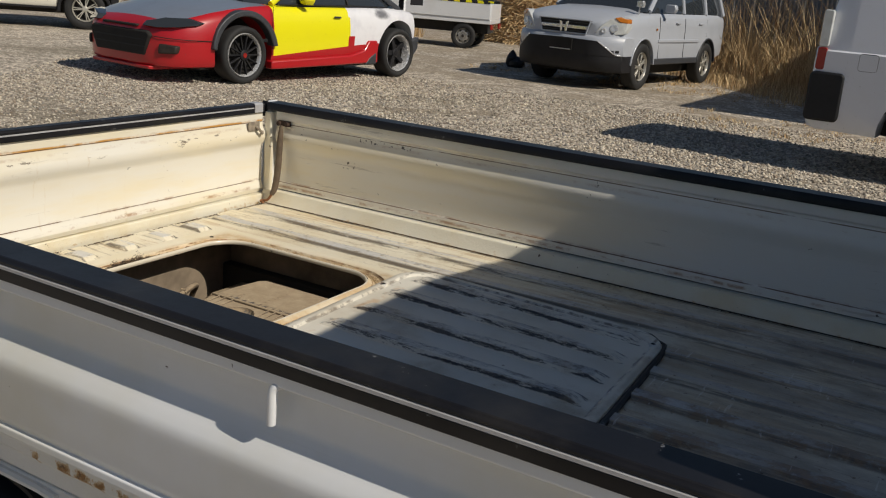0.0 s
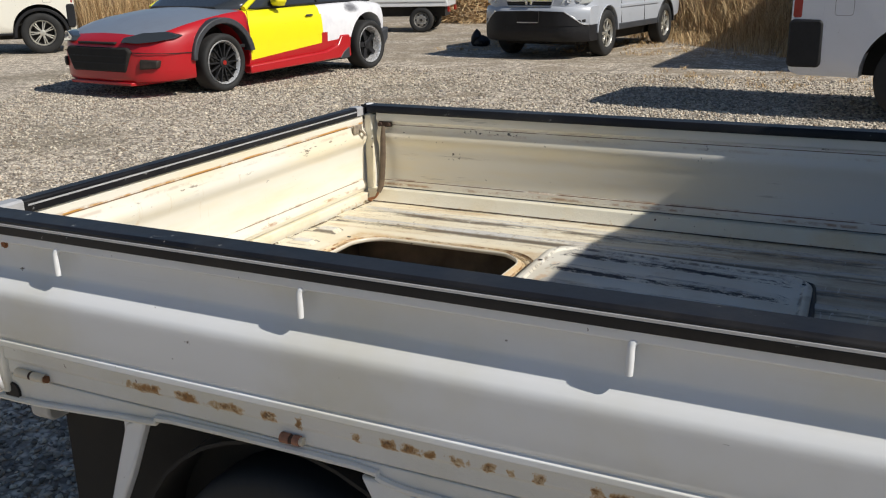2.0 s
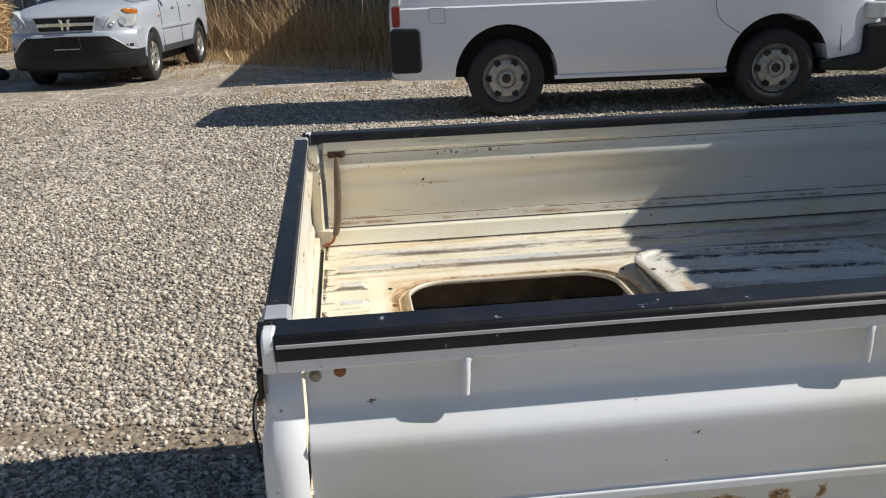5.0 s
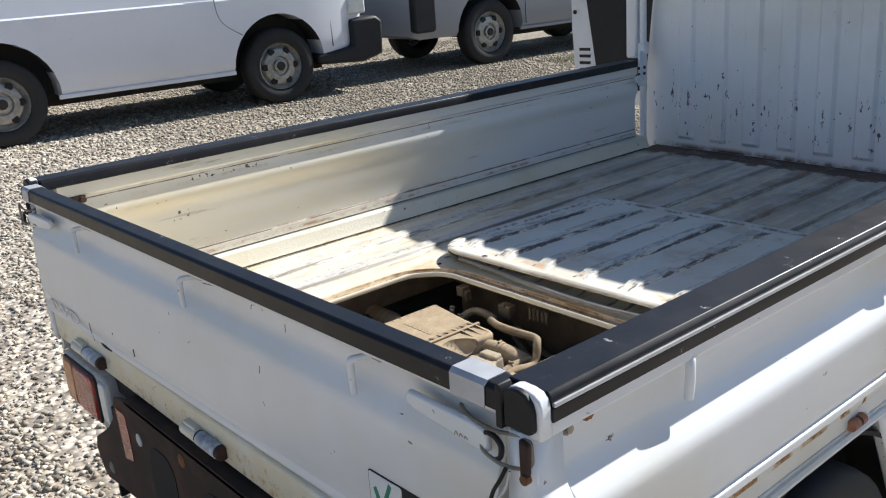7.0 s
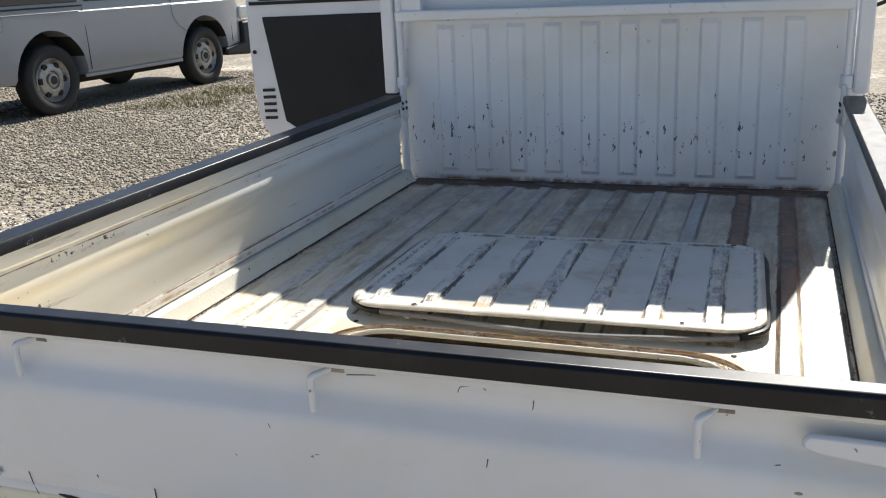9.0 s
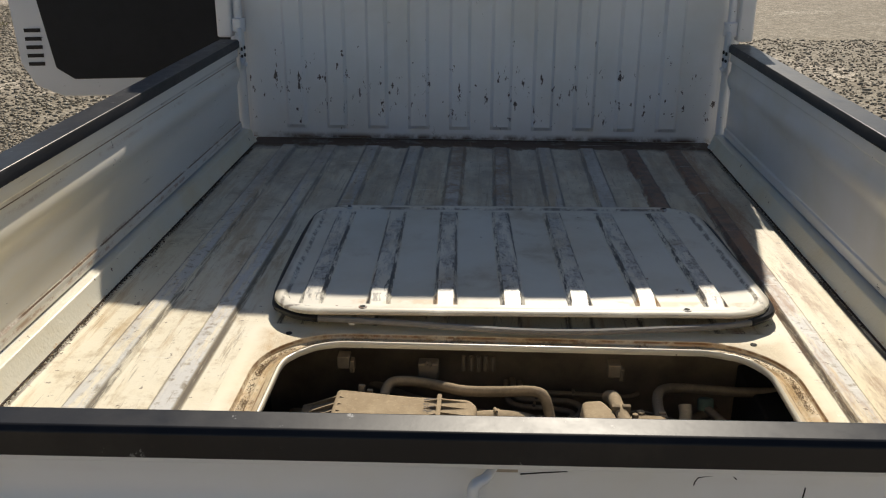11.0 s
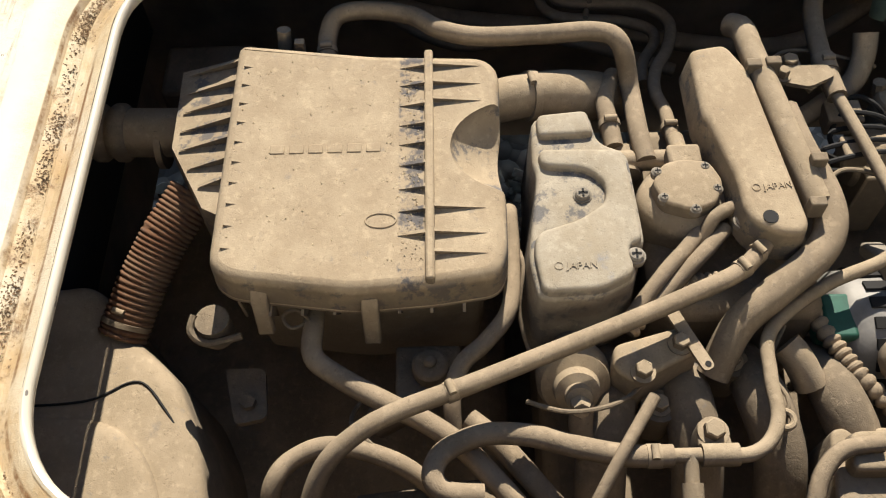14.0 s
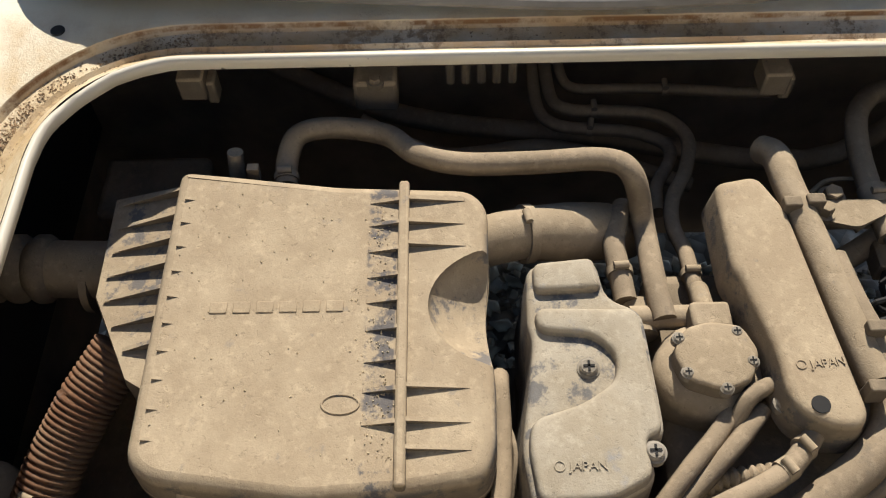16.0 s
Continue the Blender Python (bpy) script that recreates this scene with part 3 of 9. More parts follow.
def rib_strip(geo, y0, y1, x0, x1, flat0=True, flat1=True):
    """A stretch of floor between two y, with the ribs running along x and sloping out at their ends."""
    ys = [(y, z) for y, z in floor_profile() if y0 < y < y1]
    mid = []
    for y in (y0, y1):
        z = FLOOR
        for c in RIBS:
            d = abs(y - c)
            z = max(z, FLOOR + (0.009 if d < 0.015 else 0.009 * (0.024 - d) / 0.009 if d < 0.024 else 0))
        mid.append((y, z))
    ys = [mid[0]] + ys + [mid[1]]
    rows = []
    for x, k in ((x0, 0 if flat0 else 1), (x0 + 0.025, 0 if flat0 else 1), (x0 + 0.045, 1), *((x0 + (x1 - x0) * i / 8, 1) for i in range(1, 8)), (x1 - 0.045, 1), (x1 - 0.025, 0 if flat1 else 1), (x1, 0 if flat1 else 1)):
        if rows and x <= rows[-1][0][0]:
            continue
        rows.append([(x, y, FLOOR + (z - FLOOR) * k) for y, z in ys])
    geo.loft(rows, closed=False)


g = Geo()
rib_strip(g, RING[3], 0.648, 0.03, 1.962)
rib_strip(g, -0.648, RING[2], 0.03, 1.962)
rib_strip(g, RING[2], RING[3], RING[1], 1.962)
rib_strip(g, RING[2], RING[3], 0.03, RING[0])
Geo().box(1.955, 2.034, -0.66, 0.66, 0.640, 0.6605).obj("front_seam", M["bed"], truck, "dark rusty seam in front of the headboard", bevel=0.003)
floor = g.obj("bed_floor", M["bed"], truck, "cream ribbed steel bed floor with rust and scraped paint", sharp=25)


def hatch_ring():
    """The pressed flange round the engine opening: floor, groove, raised lip, downturned edge."""
    x0, x1, y0, y1 = OPEN
    n = 14
    loops = []
    base = round_rect(x0, x1, y0, y1, 0.085, n)
    out = []
    for px_, py_ in base:
        cx, cy = (x0 + x1) / 2, (y0 + y1) / 2
        dx, dy = px_ - cx, py_ - cy
        fx, fy = (RING[1] - cx if dx > 0 else cx - RING[0]) / abs(dx), (RING[3] - cy if dy > 0 else cy - RING[2]) / abs(dy)
        k = min(fx, fy)
        out.append((cx + dx * k, cy + dy * k))
    for qx in RING[:2]:
        for qy in RING[2:]:
            i = min(range(len(out)), key=lambda j: abs(out[j][0] - qx) + abs(out[j][1] - qy))
            out[i] = (qx, qy)
    loops.append([(a, b, FLOOR) for a, b in out])
    prof = ((0.050, FLOOR), (0.046, FLOOR - 0.001), (0.043, FLOOR - 0.008), (0.030, FLOOR - 0.009), (0.027, FLOOR - 0.006), (0.024, FLOOR - 0.0085), (0.020, FLOOR - 0.0070), (0.015, FLOOR - 0.002), (0.009, FLOOR + 0.003), (0.0055, FLOOR + 0.0050))
    for off, z in prof:
        loops.append([(a, b, z) for a, b in round_rect(x0 - off, x1 + off, y0 - off, y1 + off, 0.085 + off, n)])
    lip = [[(a, b, z) for a, b in round_rect(x0 - off, x1 + off, y0 - off, y1 + off, 0.085 + off, n)] for off, z in ((0.0055, FLOOR + 0.0050), (0.0035, FLOOR + 0.0064), (0.001, FLOOR + 0.0052), (0.0, FLOOR + 0.002), (0.0005, FLOOR - 0.0035), (0.0025, FLOOR - 0.0045))]
    return Geo().loft(loops, caps=False), Geo().loft(lip, caps=False)


def ring_paint():
    k = Nodes("rusty_hatch_flange", 0.6)
    x, y, z = k.xyz()
    deep = k.math("SUBTRACT", 1.0, k.ramp(z, FLOOR - 0.0075, FLOOR - 0.0015))
    c = k.mix(k.ramp(k.noise(3.0, 5), 0.35, 0.7), (0.80, 0.74, 0.59), (0.76, 0.665, 0.46))
    far_x = k.math("SUBTRACT", k.math("ABSOLUTE", k.math("SUBTRACT", x, (OPEN[0] + OPEN[1]) / 2)), (OPEN[1] - OPEN[0]) / 2)
    far_y = k.math("SUBTRACT", k.math("ABSOLUTE", k.math("SUBTRACT", y, (OPEN[2] + OPEN[3]) / 2)), (OPEN[3] - OPEN[2]) / 2)
    far = k.math("ADD", k.math("MAXIMUM", far_x, far_y), k.math("MULTIPLY", k.math("SUBTRACT", k.noise(9, 6, 0.7), 0.5), 0.05))
    near = k.math("SUBTRACT", 1.0, k.ramp(far, 0.030, 0.068))
    c = k.mix(k.math("MULTIPLY", near, k.math("ADD", k.math("MULTIPLY", k.ramp(k.noise(10, 6, 0.7), 0.42, 0.62), 0.45), 0.25)), c, (0.52, 0.31, 0.11))
    stain = k.ramp(k.math("ADD", k.noise(14, 6, 0.7), k.math("MULTIPLY", deep, 0.22)), 0.58, 0.84)
    c = k.mix(k.math("MULTIPLY", stain, 0.7), c, (0.52, 0.35, 0.16))
    crust = k.ramp(k.math("ADD", k.math("ADD", k.math("MULTIPLY", k.noise(170, 7, 0.8), 0.5), k.math("MULTIPLY", k.noise(22, 5, 0.7), 0.5)), k.math("MULTIPLY", deep, 0.10)), 0.61, 0.70)
    c = k.mix(k.math("MULTIPLY", crust, 0.85), c, k.mix(k.ramp(k.noise(90, 6, 0.75), 0.44, 0.62), (0.36, 0.22, 0.10), (0.19, 0.11, 0.055)))
    line = k.math("SUBTRACT", 1.0, k.ramp(k.math("ABSOLUTE", k.math("SUBTRACT", z, FLOOR - 0.0035)), 0.0008, 0.0026))
    c = k.mix(k.math("MULTIPLY", line, k.ramp(k.noise(16, 6, 0.75), 0.40, 0.58)), c, (0.27, 0.14, 0.055))
    k.color(c)
    k.bump(k.math("MULTIPLY", near, k.math("ADD", k.noise(180, 6, 0.8), k.math("MULTIPLY", crust, k.noise(300, 4, 0.7)))), 0.5, 0.003)
    return k.mat


M["ring"] = ring_paint()
ring, lip = hatch_ring()
for i, (a, b, z) in enumerate(lip.v):
    w = noise.noise(Vector((a * 26, b * 26, 1.7))) * 0.0012 + noise.noise(Vector((a * 75, b * 75, 4.2))) * 0.0005
    lip.v[i] = (a + w * (1 if a > 0.46 else -1), b + w * (1 if b > -0.08 else -1), z + w * 0.9)
ring.obj("hatch_flange", M["ring"], truck, "pressed hatch flange with a rusty groove", sharp=50)
M["lip_cream"] = body_paint("cream_lip_paint", (0.70, 0.63, 0.50), rust=0.10)
lip.obj("hatch_lip", M["lip_cream"], truck, "cream lip round the engine opening with rust specks", sharp=60)

# below the floor: closed side walls of the engine bay
M["bay"] = plain("dusty_bay_sheet", (0.23, 0.18, 0.128), 0.9, vary=0.5, scale=15)
x0, x1, y0, y1 = OPEN
for q in ((x0 - 0.10, x0 - 0.09, y0 - 0.12, y1 + 0.12, 0.26), (x1 + 0.16, x1 + 0.17, y0 - 0.12, y1 + 0.12, 0.22), (x0 - 0.09, x1 + 0.16, y1 + 0.11, y1 + 0.12, 0.26), (x0 - 0.09, x1 + 0.16, y0 - 0.12, y0 - 0.11, 0.26)):
    Geo().box(*q, FLOOR - 0.012).obj("bay_wall", M["bay"], truck, "dark sheet-metal wall of the engine bay")
g = Geo()
for yy in (-0.50, 0.40):
    g.box(-0.02, 3.2, yy - 0.035, yy + 0.035, 0.42, 0.56)
g.box(0.0, 0.10, -0.62, 0.62, 0.58, 0.655)
g.box(1.0, 1.95, -0.62, 0.62, 0.60, 0.648)
g.obj("chassis_rail", M["under"], truck, "black chassis rails under the bed", bevel=0.004)


RUST_PATCHES = ((0.375, 0.055), (0.468, 0.034), (0.552, 0.048), (0.640, 0.018), (0.694, 0.007), (0.800, 0.010), (0.858, 0.018), (0.898, 0.020), (0.926, 0.014), (0.975, 0.019), (1.019, 0.015), (1.054, 0.008), (1.100, 0.015), (1.180, 0.012), (1.210, 0.020), (1.262, 0.030))


def rail_paint():
    """Pale rail paint with rust breaking out in patches along the outer step."""
    k = Nodes("blistered_rail_paint", 0.45)
    x, y, z = k.xyz()
    outer = k.ramp(k.math("ABSOLUTE", y), 0.676, 0.684)
    c = k.mix(k.ramp(k.noise(3, 5), 0.4, 0.7), (0.74, 0.73, 0.70), (0.68, 0.66, 0.58))
    c = k.mix(outer, k.mix(k.ramp(k.noise(5, 5), 0.4, 0.7), (0.77, 0.73, 0.60), (0.72, 0.63, 0.44)), c)
    patch = None
    wander = k.math("ADD", x, k.math("MULTIPLY", k.math("SUBTRACT", k.noise(42, 6, 0.7), 0.5), 0.045))
    for at, half in RUST_PATCHES:
        d = k.math("SUBTRACT", 1.0, k.ramp(k.math("ABSOLUTE", k.math("SUBTRACT", wander, at)), half * 0.35, half * 1.15))
        patch = d if patch is None else k.math("MAXIMUM", patch, d)
    level = k.math("SUBTRACT", 1.0, k.ramp(k.math("ABSOLUTE", k.math("SUBTRACT", z, k.math("ADD", 0.667, k.math("MULTIPLY", k.noise(24, 4), 0.016)))), 0.004, 0.017))
    patch = k.math("MULTIPLY", k.math("MULTIPLY", patch, level), outer)
    n1 = k.math("ADD", k.math("MULTIPLY", k.noise(75, 7, 0.8), 0.6), k.math("MULTIPLY", k.noise(28, 5, 0.7), 0.4))
    foot = k.math("MULTIPLY", k.math("SUBTRACT", 1.0, k.ramp(z, 0.662, 0.672)), k.math("SUBTRACT", 1.0, outer))
    n2 = k.math("ADD", n1, k.math("ADD", k.math("MULTIPLY", patch, 0.25), k.math("MULTIPLY", foot, 0.09)))
    c = k.mix(k.math("MULTIPLY", k.ramp(n2, 0.61, 0.69), 0.75), c, (0.52, 0.33, 0.12))
    c = k.mix(k.math("MULTIPLY", k.ramp(n2, 0.69, 0.78), 0.95), c, k.mix(k.ramp(k.noise(120, 5, 0.7), 0.46, 0.66), (0.32, 0.16, 0.05), (0.11, 0.055, 0.028)))
    specks = k.ramp(k.noise(60, 4, 0.6), 0.70, 0.73)
    c = k.mix(specks, c, (0.14, 0.08, 0.045))
    k.color(c)
    k.rough(k.math("ADD", k.math("MULTIPLY", k.ramp(n2, 0.66, 0.76), 0.4), 0.38))
    k.bump(k.math("ADD", k.noise(150, 3), k.math("MULTIPLY", k.ramp(n2, 0.66, 0.80), k.noise(160, 5, 0.8))), 0.35, 0.003)
    return k.mat


M["rail_rust"] = rail_paint()


def side_rail(s):
    """The fixed edge of the bed under a side gate: inner sill, outer rail."""
    prof = [(0.648, FLOOR), (0.655, FLOOR + 0.012), (0.664, FLOOR + 0.036), (0.690, FLOOR + 0.040), (0.706, FLOOR + 0.036), (0.706, 0.672), (0.700, 0.666), (0.700, 0.640), (0.694, 0.634), (0.640, 0.634), (0.640, 0.652)]
    return Geo().prism([(s * a, b) for a, b in prof], "x", 0.012, 1.985)


def gate_profile(s):
    """(y, z) round a folded side gate: flat inside with one bead, bulged outside, capped on top."""
    inner = [(0.682, 0.7022), (0.682, 0.722), (0.686, 0.726), (0.686, 0.818), (0.6845, 0.830), (0.680, 0.841), (0.6755, 0.852), (0.6745, 0.864), (0.677, 0.874), (0.681, 0.884), (0.682, 0.906), (0.676, 0.909), (0.676, 0.932), (0.680, 0.946)]
    outer = [(0.715, 0.946), (0.724, 0.936), (0.724, 0.918), (0.706, 0.912), (0.705, 0.861), (0.7075, 0.852), (0.7220, 0.835), (0.7315, 0.8255), (0.7350, 0.8185), (0.7358, 0.810), (0.7350, 0.800), (0.7325, 0.765), (0.7300, 0.736), (0.7290, 0.7285), (0.7255, 0.7260), (0.7255, 0.7225), (0.7310, 0.7205), (0.731, 0.710), (0.716, 0.7022)]
    return [(s * a, b) for a, b in inner + outer]


M["weld"] = plain("stained_weld", (0.30, 0.25, 0.19), 0.7, vary=0.6, scale=60)
HOOKS = (0.234, 0.730, 1.221, 1.665)


def side_gate(s, name_label):
    k = Geo().prism(gate_profile(s), "x", 0.046, 1.952)
    gate = k.obj("side_gate", M["gate_out" if s < 0 else "gate_in"], truck, name_label, bevel=0.0015, sharp=50)
    cap = [(0.669, 0.934), (0.669, 0.950), (0.673, 0.956), (0.722, 0.956), (0.727, 0.951), (0.7275, 0.947), (0.7245, 0.9455), (0.7245, 0.9425), (0.7285, 0.941), (0.7285, 0.926), (0.7255, 0.926), (0.7255, 0.945), (0.675, 0.949), (0.6745, 0.934)]
    Geo().prism([(s * a, b) for a, b in cap], "x", 0.016, 1.945).obj("rail_cap", M["rubber"], gate, "black rubber edge cap along the gate top", bevel=0.0012)
    strip = [(0.7250, 0.9415), (0.7294, 0.9418), (0.7294, 0.9457), (0.7250, 0.9460)]
    Geo().prism([(s * a, b) for a, b in strip], "x", 0.018, 1.94).obj("cap_stripe", M["tape_silver"], gate, "thin pale bead along the rubber cap")
    for hx in HOOKS:
        p = [(hx + 0.018, s * 0.708, 0.912), (hx + 0.006, s * 0.720, 0.912), (hx, s * 0.7240, 0.906), (hx - 0.001, s * 0.7245, 0.888), (hx - 0.002, s * 0.7238, 0.866)]
        Geo().tube(p, [0.0045, 0.0052, 0.0056, 0.0056, 0.0052], 10, 5).obj("rope_hook", M["white"], gate, "white bent-rod rope hook")
        Geo().box(hx + 0.006, hx + 0.028, s * 0.7075, s * 0.7105, 0.907, 0.9125).obj("hook_weld", M["weld"], gate, "stained weld plate of a rope hook")
    for bx, bz in ((0.058, 0.896), (0.087, 0.900)):
        Geo().cyl((bx, s * 0.703, bz), (bx, s * 0.7075, bz), 0.0075, seg=10).cyl((bx, s * 0.706, bz), (bx, s * 0.711, bz), 0.0050, seg=6).obj("bolt", M["rust" if bx > 0.07 else "weld"], gate, "rusty bolt")
    return gate


for s, lab in ((1, "cream-white folding side gate with a pressed bead"), (-1, "white folding side gate with a bulged outer panel")):
    side_rail(s).obj("bed_rail", M["rail_rust"], truck, "fixed bed edge rail with rust blisters", bevel=0.002)
    side_gate(s, lab)
    # added dark strip: stops light showing through the gap under the gate
    Geo().prism([(s * a, b) for a, b in ((0.6875, 0.694), (0.7035, 0.694), (0.7035, 0.709), (0.6875, 0.709))], "x", 0.05, 1.95).obj("gate_seal", M["under"], truck, "added dark strip closing the bright gap under the side gate")
    # corner post: square tube with a rounded cap
    c = 0.692 * s
    Geo().box(0.004, 0.034, c - 0.020, c + 0.018, 0.60, 0.930).obj("corner_post", M["rail_rust"], truck, "white rear corner post", bevel=0.006)

# outer rear corner skins, gate ends and rubber plugs
for s in (1, -1):
    g = Geo()
    low = [(0.043, 0.737), (0.006, 0.737), (-0.006, 0.731), (-0.011, 0.716), (-0.012, 0.684)]
    high = [(0.043, 0.7145), (0.008, 0.7145), (0.000, 0.712), (-0.003, 0.706), (-0.004, 0.690)]
    loops = []
    for z, f, o in ((0.616, 0.0, -0.010), (0.640, 0.0, -0.006), (0.70, 0.0, 0.0), (0.76, 0.0, 0.001), (0.80, 0.05, 0.0), (0.825, 0.25, 0.0), (0.845, 0.75, 0.0), (0.860, 1.0, 0.0), (0.915, 1.0, 0.0)):
        loops.append([(a + (c - a) * f, s * (b + (d - b) * f + o), z) for (a, b), (c, d) in zip(low, high)])
    g.loft(loops, closed=False)
    ob = g.obj("corner_skin", M["white"], truck, "white rounded rear corner panel", sharp=60)
    mod = ob.modifiers.new("solid", "SOLIDIFY")
    mod.thickness = 0.004
    end = [(0.684, 0.910), (0.7250, 0.910), (0.7270, 0.913), (0.7270, 0.943), (0.7245, 0.9515), (0.7185, 0.9565), (0.709, 0.9585), (0.694, 0.9585), (0.687, 0.956), (0.684, 0.950)]
    Geo().prism([(s * a, b) for a, b in end], "x", 0.001, 0.0165).obj("gate_end", M["white"], truck, "white painted end of the side gate", bevel=0.003, seg=3)
    Geo().prism([(s * a, b) for a, b in ((0.700, 0.910), (0.7235, 0.910), (0.7255, 0.9125), (0.7255, 0.928), (0.700, 0.928))], "x", 0.0165, 1.94).obj("gate_flange", M["white"], truck, "white folded flange under the rubber cap", bevel=0.0012)
    plug = [(0.6840, 0.9165), (0.7150, 0.9165), (0.7195, 0.9185), (0.7220, 0.9235), (0.7220, 0.940), (0.7195, 0.949), (0.7130, 0.9565), (0.704, 0.9590), (0.696, 0.9585), (0.6870, 0.955), (0.6840, 0.949)]
    Geo().prism([(s * a, b) for a, b in plug], "x", -0.0045, 0.004).obj("corner_cap", M["black"], truck, "black rubber plug on the gate's end", bevel=0.0025, seg=3)
    Geo().prism([(s * a, b) for a, b in ((0.6745, 0.912), (0.6825, 0.912), (0.6825, 0.952), (0.680, 0.9575), (0.677, 0.9575), (0.6745, 0.953))], "x", -0.006, 0.012).obj("edge_rubber", M["black"], truck, "black rubber edge beside the tailgate", bevel=0.003, seg=3)
    Geo().prism([(s * a, b) for a, b in ((0.706, 0.872), (0.7165, 0.876), (0.7175, 0.908), (0.706, 0.912))], "x", -0.0085, -0.002).obj("keeper_plate", M["rust_dark"], truck, "rusted keeper plate under the corner", bevel=0.002)
    Geo().cyl((-0.011, s * 0.713, 0.872), (-0.004, s * 0.713, 0.872), 0.0052, seg=8).obj("bolt", M["rust"], truck, "rusty keeper bolt")

# ---- tailgate ----
def tailgate():
    inner = [(0.020, 0.700), (0.016, 0.716), (0.012, 0.722), (0.012, 0.822), (0.014, 0.832), (0.022, 0.843), (0.0255, 0.857), (0.0235, 0.870), (0.015, 0.882), (0.013, 0.900), (0.013, 0.904), (0.013, 0.930)]
    outer = [(-0.009, 0.930), (-0.009, 0.920), (0.0035, 0.916), (0.0065, 0.906), (0.0065, 0.890), (0.0052, 0.882), (0.0015, 0.874), (-0.0080, 0.859), (-0.0112, 0.852), (-0.0126, 0.842), (-0.0130, 0.830), (-0.0130, 0.800), (-0.0130, 0.760), (-0.0120, 0.725), (-0.0085, 0.704), (-0.0105, 0.700), (-0.0105, 0.690), (-0.004, 0.687), (0.012, 0.687)]
    k = Geo().prism([(a, b) for a, b in inner + outer], "y", -0.668, 0.668)
    gate = k.obj("tailgate", M["gate_tail"], truck, "white tailgate with a bulged panel, chips and rust", bevel=0.0015, sharp=50)
    cap = [(0.019, 0.925), (0.019, 0.948), (0.015, 0.952), (-0.009, 0.952), (-0.0135, 0.948), (-0.0140, 0.927), (-0.0115, 0.927), (-0.0115, 0.941), (0.014, 0.943), (0.0155, 0.925)]
    Geo().prism(cap, "y", -0.682, 0.672).obj("rail_cap", M["rubber"], gate, "scuffed black rubber cap along the tailgate", bevel=0.0015)
    Geo().prism([(0.0180, 0.9385), (0.0200, 0.9388), (0.0200, 0.9420), (0.0180, 0.9423)], "y", -0.600, 0.622).obj("cap_stripe", M["tape_silver"], gate, "thin pale bead along the rubber cap")
    tape = [(0.0205, 0.927), (0.0205, 0.9490), (0.016, 0.9535), (-0.010, 0.9535), (-0.0150, 0.9490), (-0.0155, 0.926)]
    back = [(a * 0.94, b - 0.0012) for a, b in reversed(tape)]
    for s, mat, a, b in ((-1, "tape_silver", -0.659, -0.610), (1, "tape_silver", 0.625, 0.660)):
        Geo().prism(tape + back, "y", a, b).obj("tape", M[mat], gate, "silver tape wrapped round the rubber cap")
    for hy in (0.408, -0.012, -0.437):
        p = [(0.008, hy - 0.016, 0.912), (-0.008, hy - 0.010, 0.9125), (-0.0130, hy - 0.002, 0.909), (-0.0140, hy, 0.900), (-0.0135, hy, 0.866)]
        Geo().box(0.0040, 0.0075, hy - 0.034, hy - 0.010, 0.909, 0.9135).obj("hook_weld", M["weld"], gate, "stained weld plate of a rope hook")
        Geo().tube(p, [0.0036, 0.0040, 0.0046, 0.0046, 0.0040], 10, 5).obj("rope_hook", M["white"], gate, "white bent-rod rope hook")
    return gate


M["gate_tail"] = gate_paint("white_tailgate_paint", (0.75, 0.755, 0.765), 0.706, "x")
gate = tailgate()

# ---- cab, headboard, guard frame ----
cab_white = body_paint("cab_white_paint", (0.72, 0.735, 0.76), dirt=0.35)
M["cab"] = cab_white
def headboard_paint():
    k = Nodes("chipped_headboard_paint", 0.4)
    x, y, z = k.xyz()
    c = k.mix(k.ramp(k.noise(3, 5), 0.4, 0.7), (0.77, 0.78, 0.80), (0.70, 0.695, 0.68))
    near = k.ramp(k.math("ABSOLUTE", k.math("SUBTRACT", z, 0.80)), 0.02, 0.16)
    chips = k.ramp(k.math("SUBTRACT", k.noise(42, 5, 0.68, (1, 1.3, 0.6)), k.math("MULTIPLY", near, 0.07)), 0.610, 0.630)
    c = k.mix(chips, c, (0.10, 0.08, 0.075))
    low = k.math("SUBTRACT", 1.0, k.ramp(z, 0.663, 0.682))
    c = k.mix(k.math("MULTIPLY", low, k.ramp(k.noise(10, 6, 0.7), 0.38, 0.6)), c, (0.10, 0.055, 0.03))
    k.color(c)
    k.bump(k.noise(70, 3), 0.05, 0.001)
    return k.mat


M["headboard"] = headboard_paint()
ys = [-0.668]
for i in range(10):
    c = -0.535 + 0.119 * i
    ys += [c - 0.031, c - 0.022, c + 0.022, c + 0.031]
ys.append(0.668)
zs = [0.662, 0.690, 0.702, 1.160, 1.172, 1.205]
rows = []
for z in zs:
    row = []
    for j, y in enumerate(ys):
        rib = 0 < j < len(ys) - 1 and (j - 1) % 4 in (1, 2) and 0.695 < z < 1.165
        row.append((2.030 - (0.011 if rib else 0.0), y, z))
    rows.append(row)
Geo().loft(rows, closed=False).obj("headboard", M["headboard"], truck, "white ribbed steel headboard behind the cab with chipped paint", sharp=25)

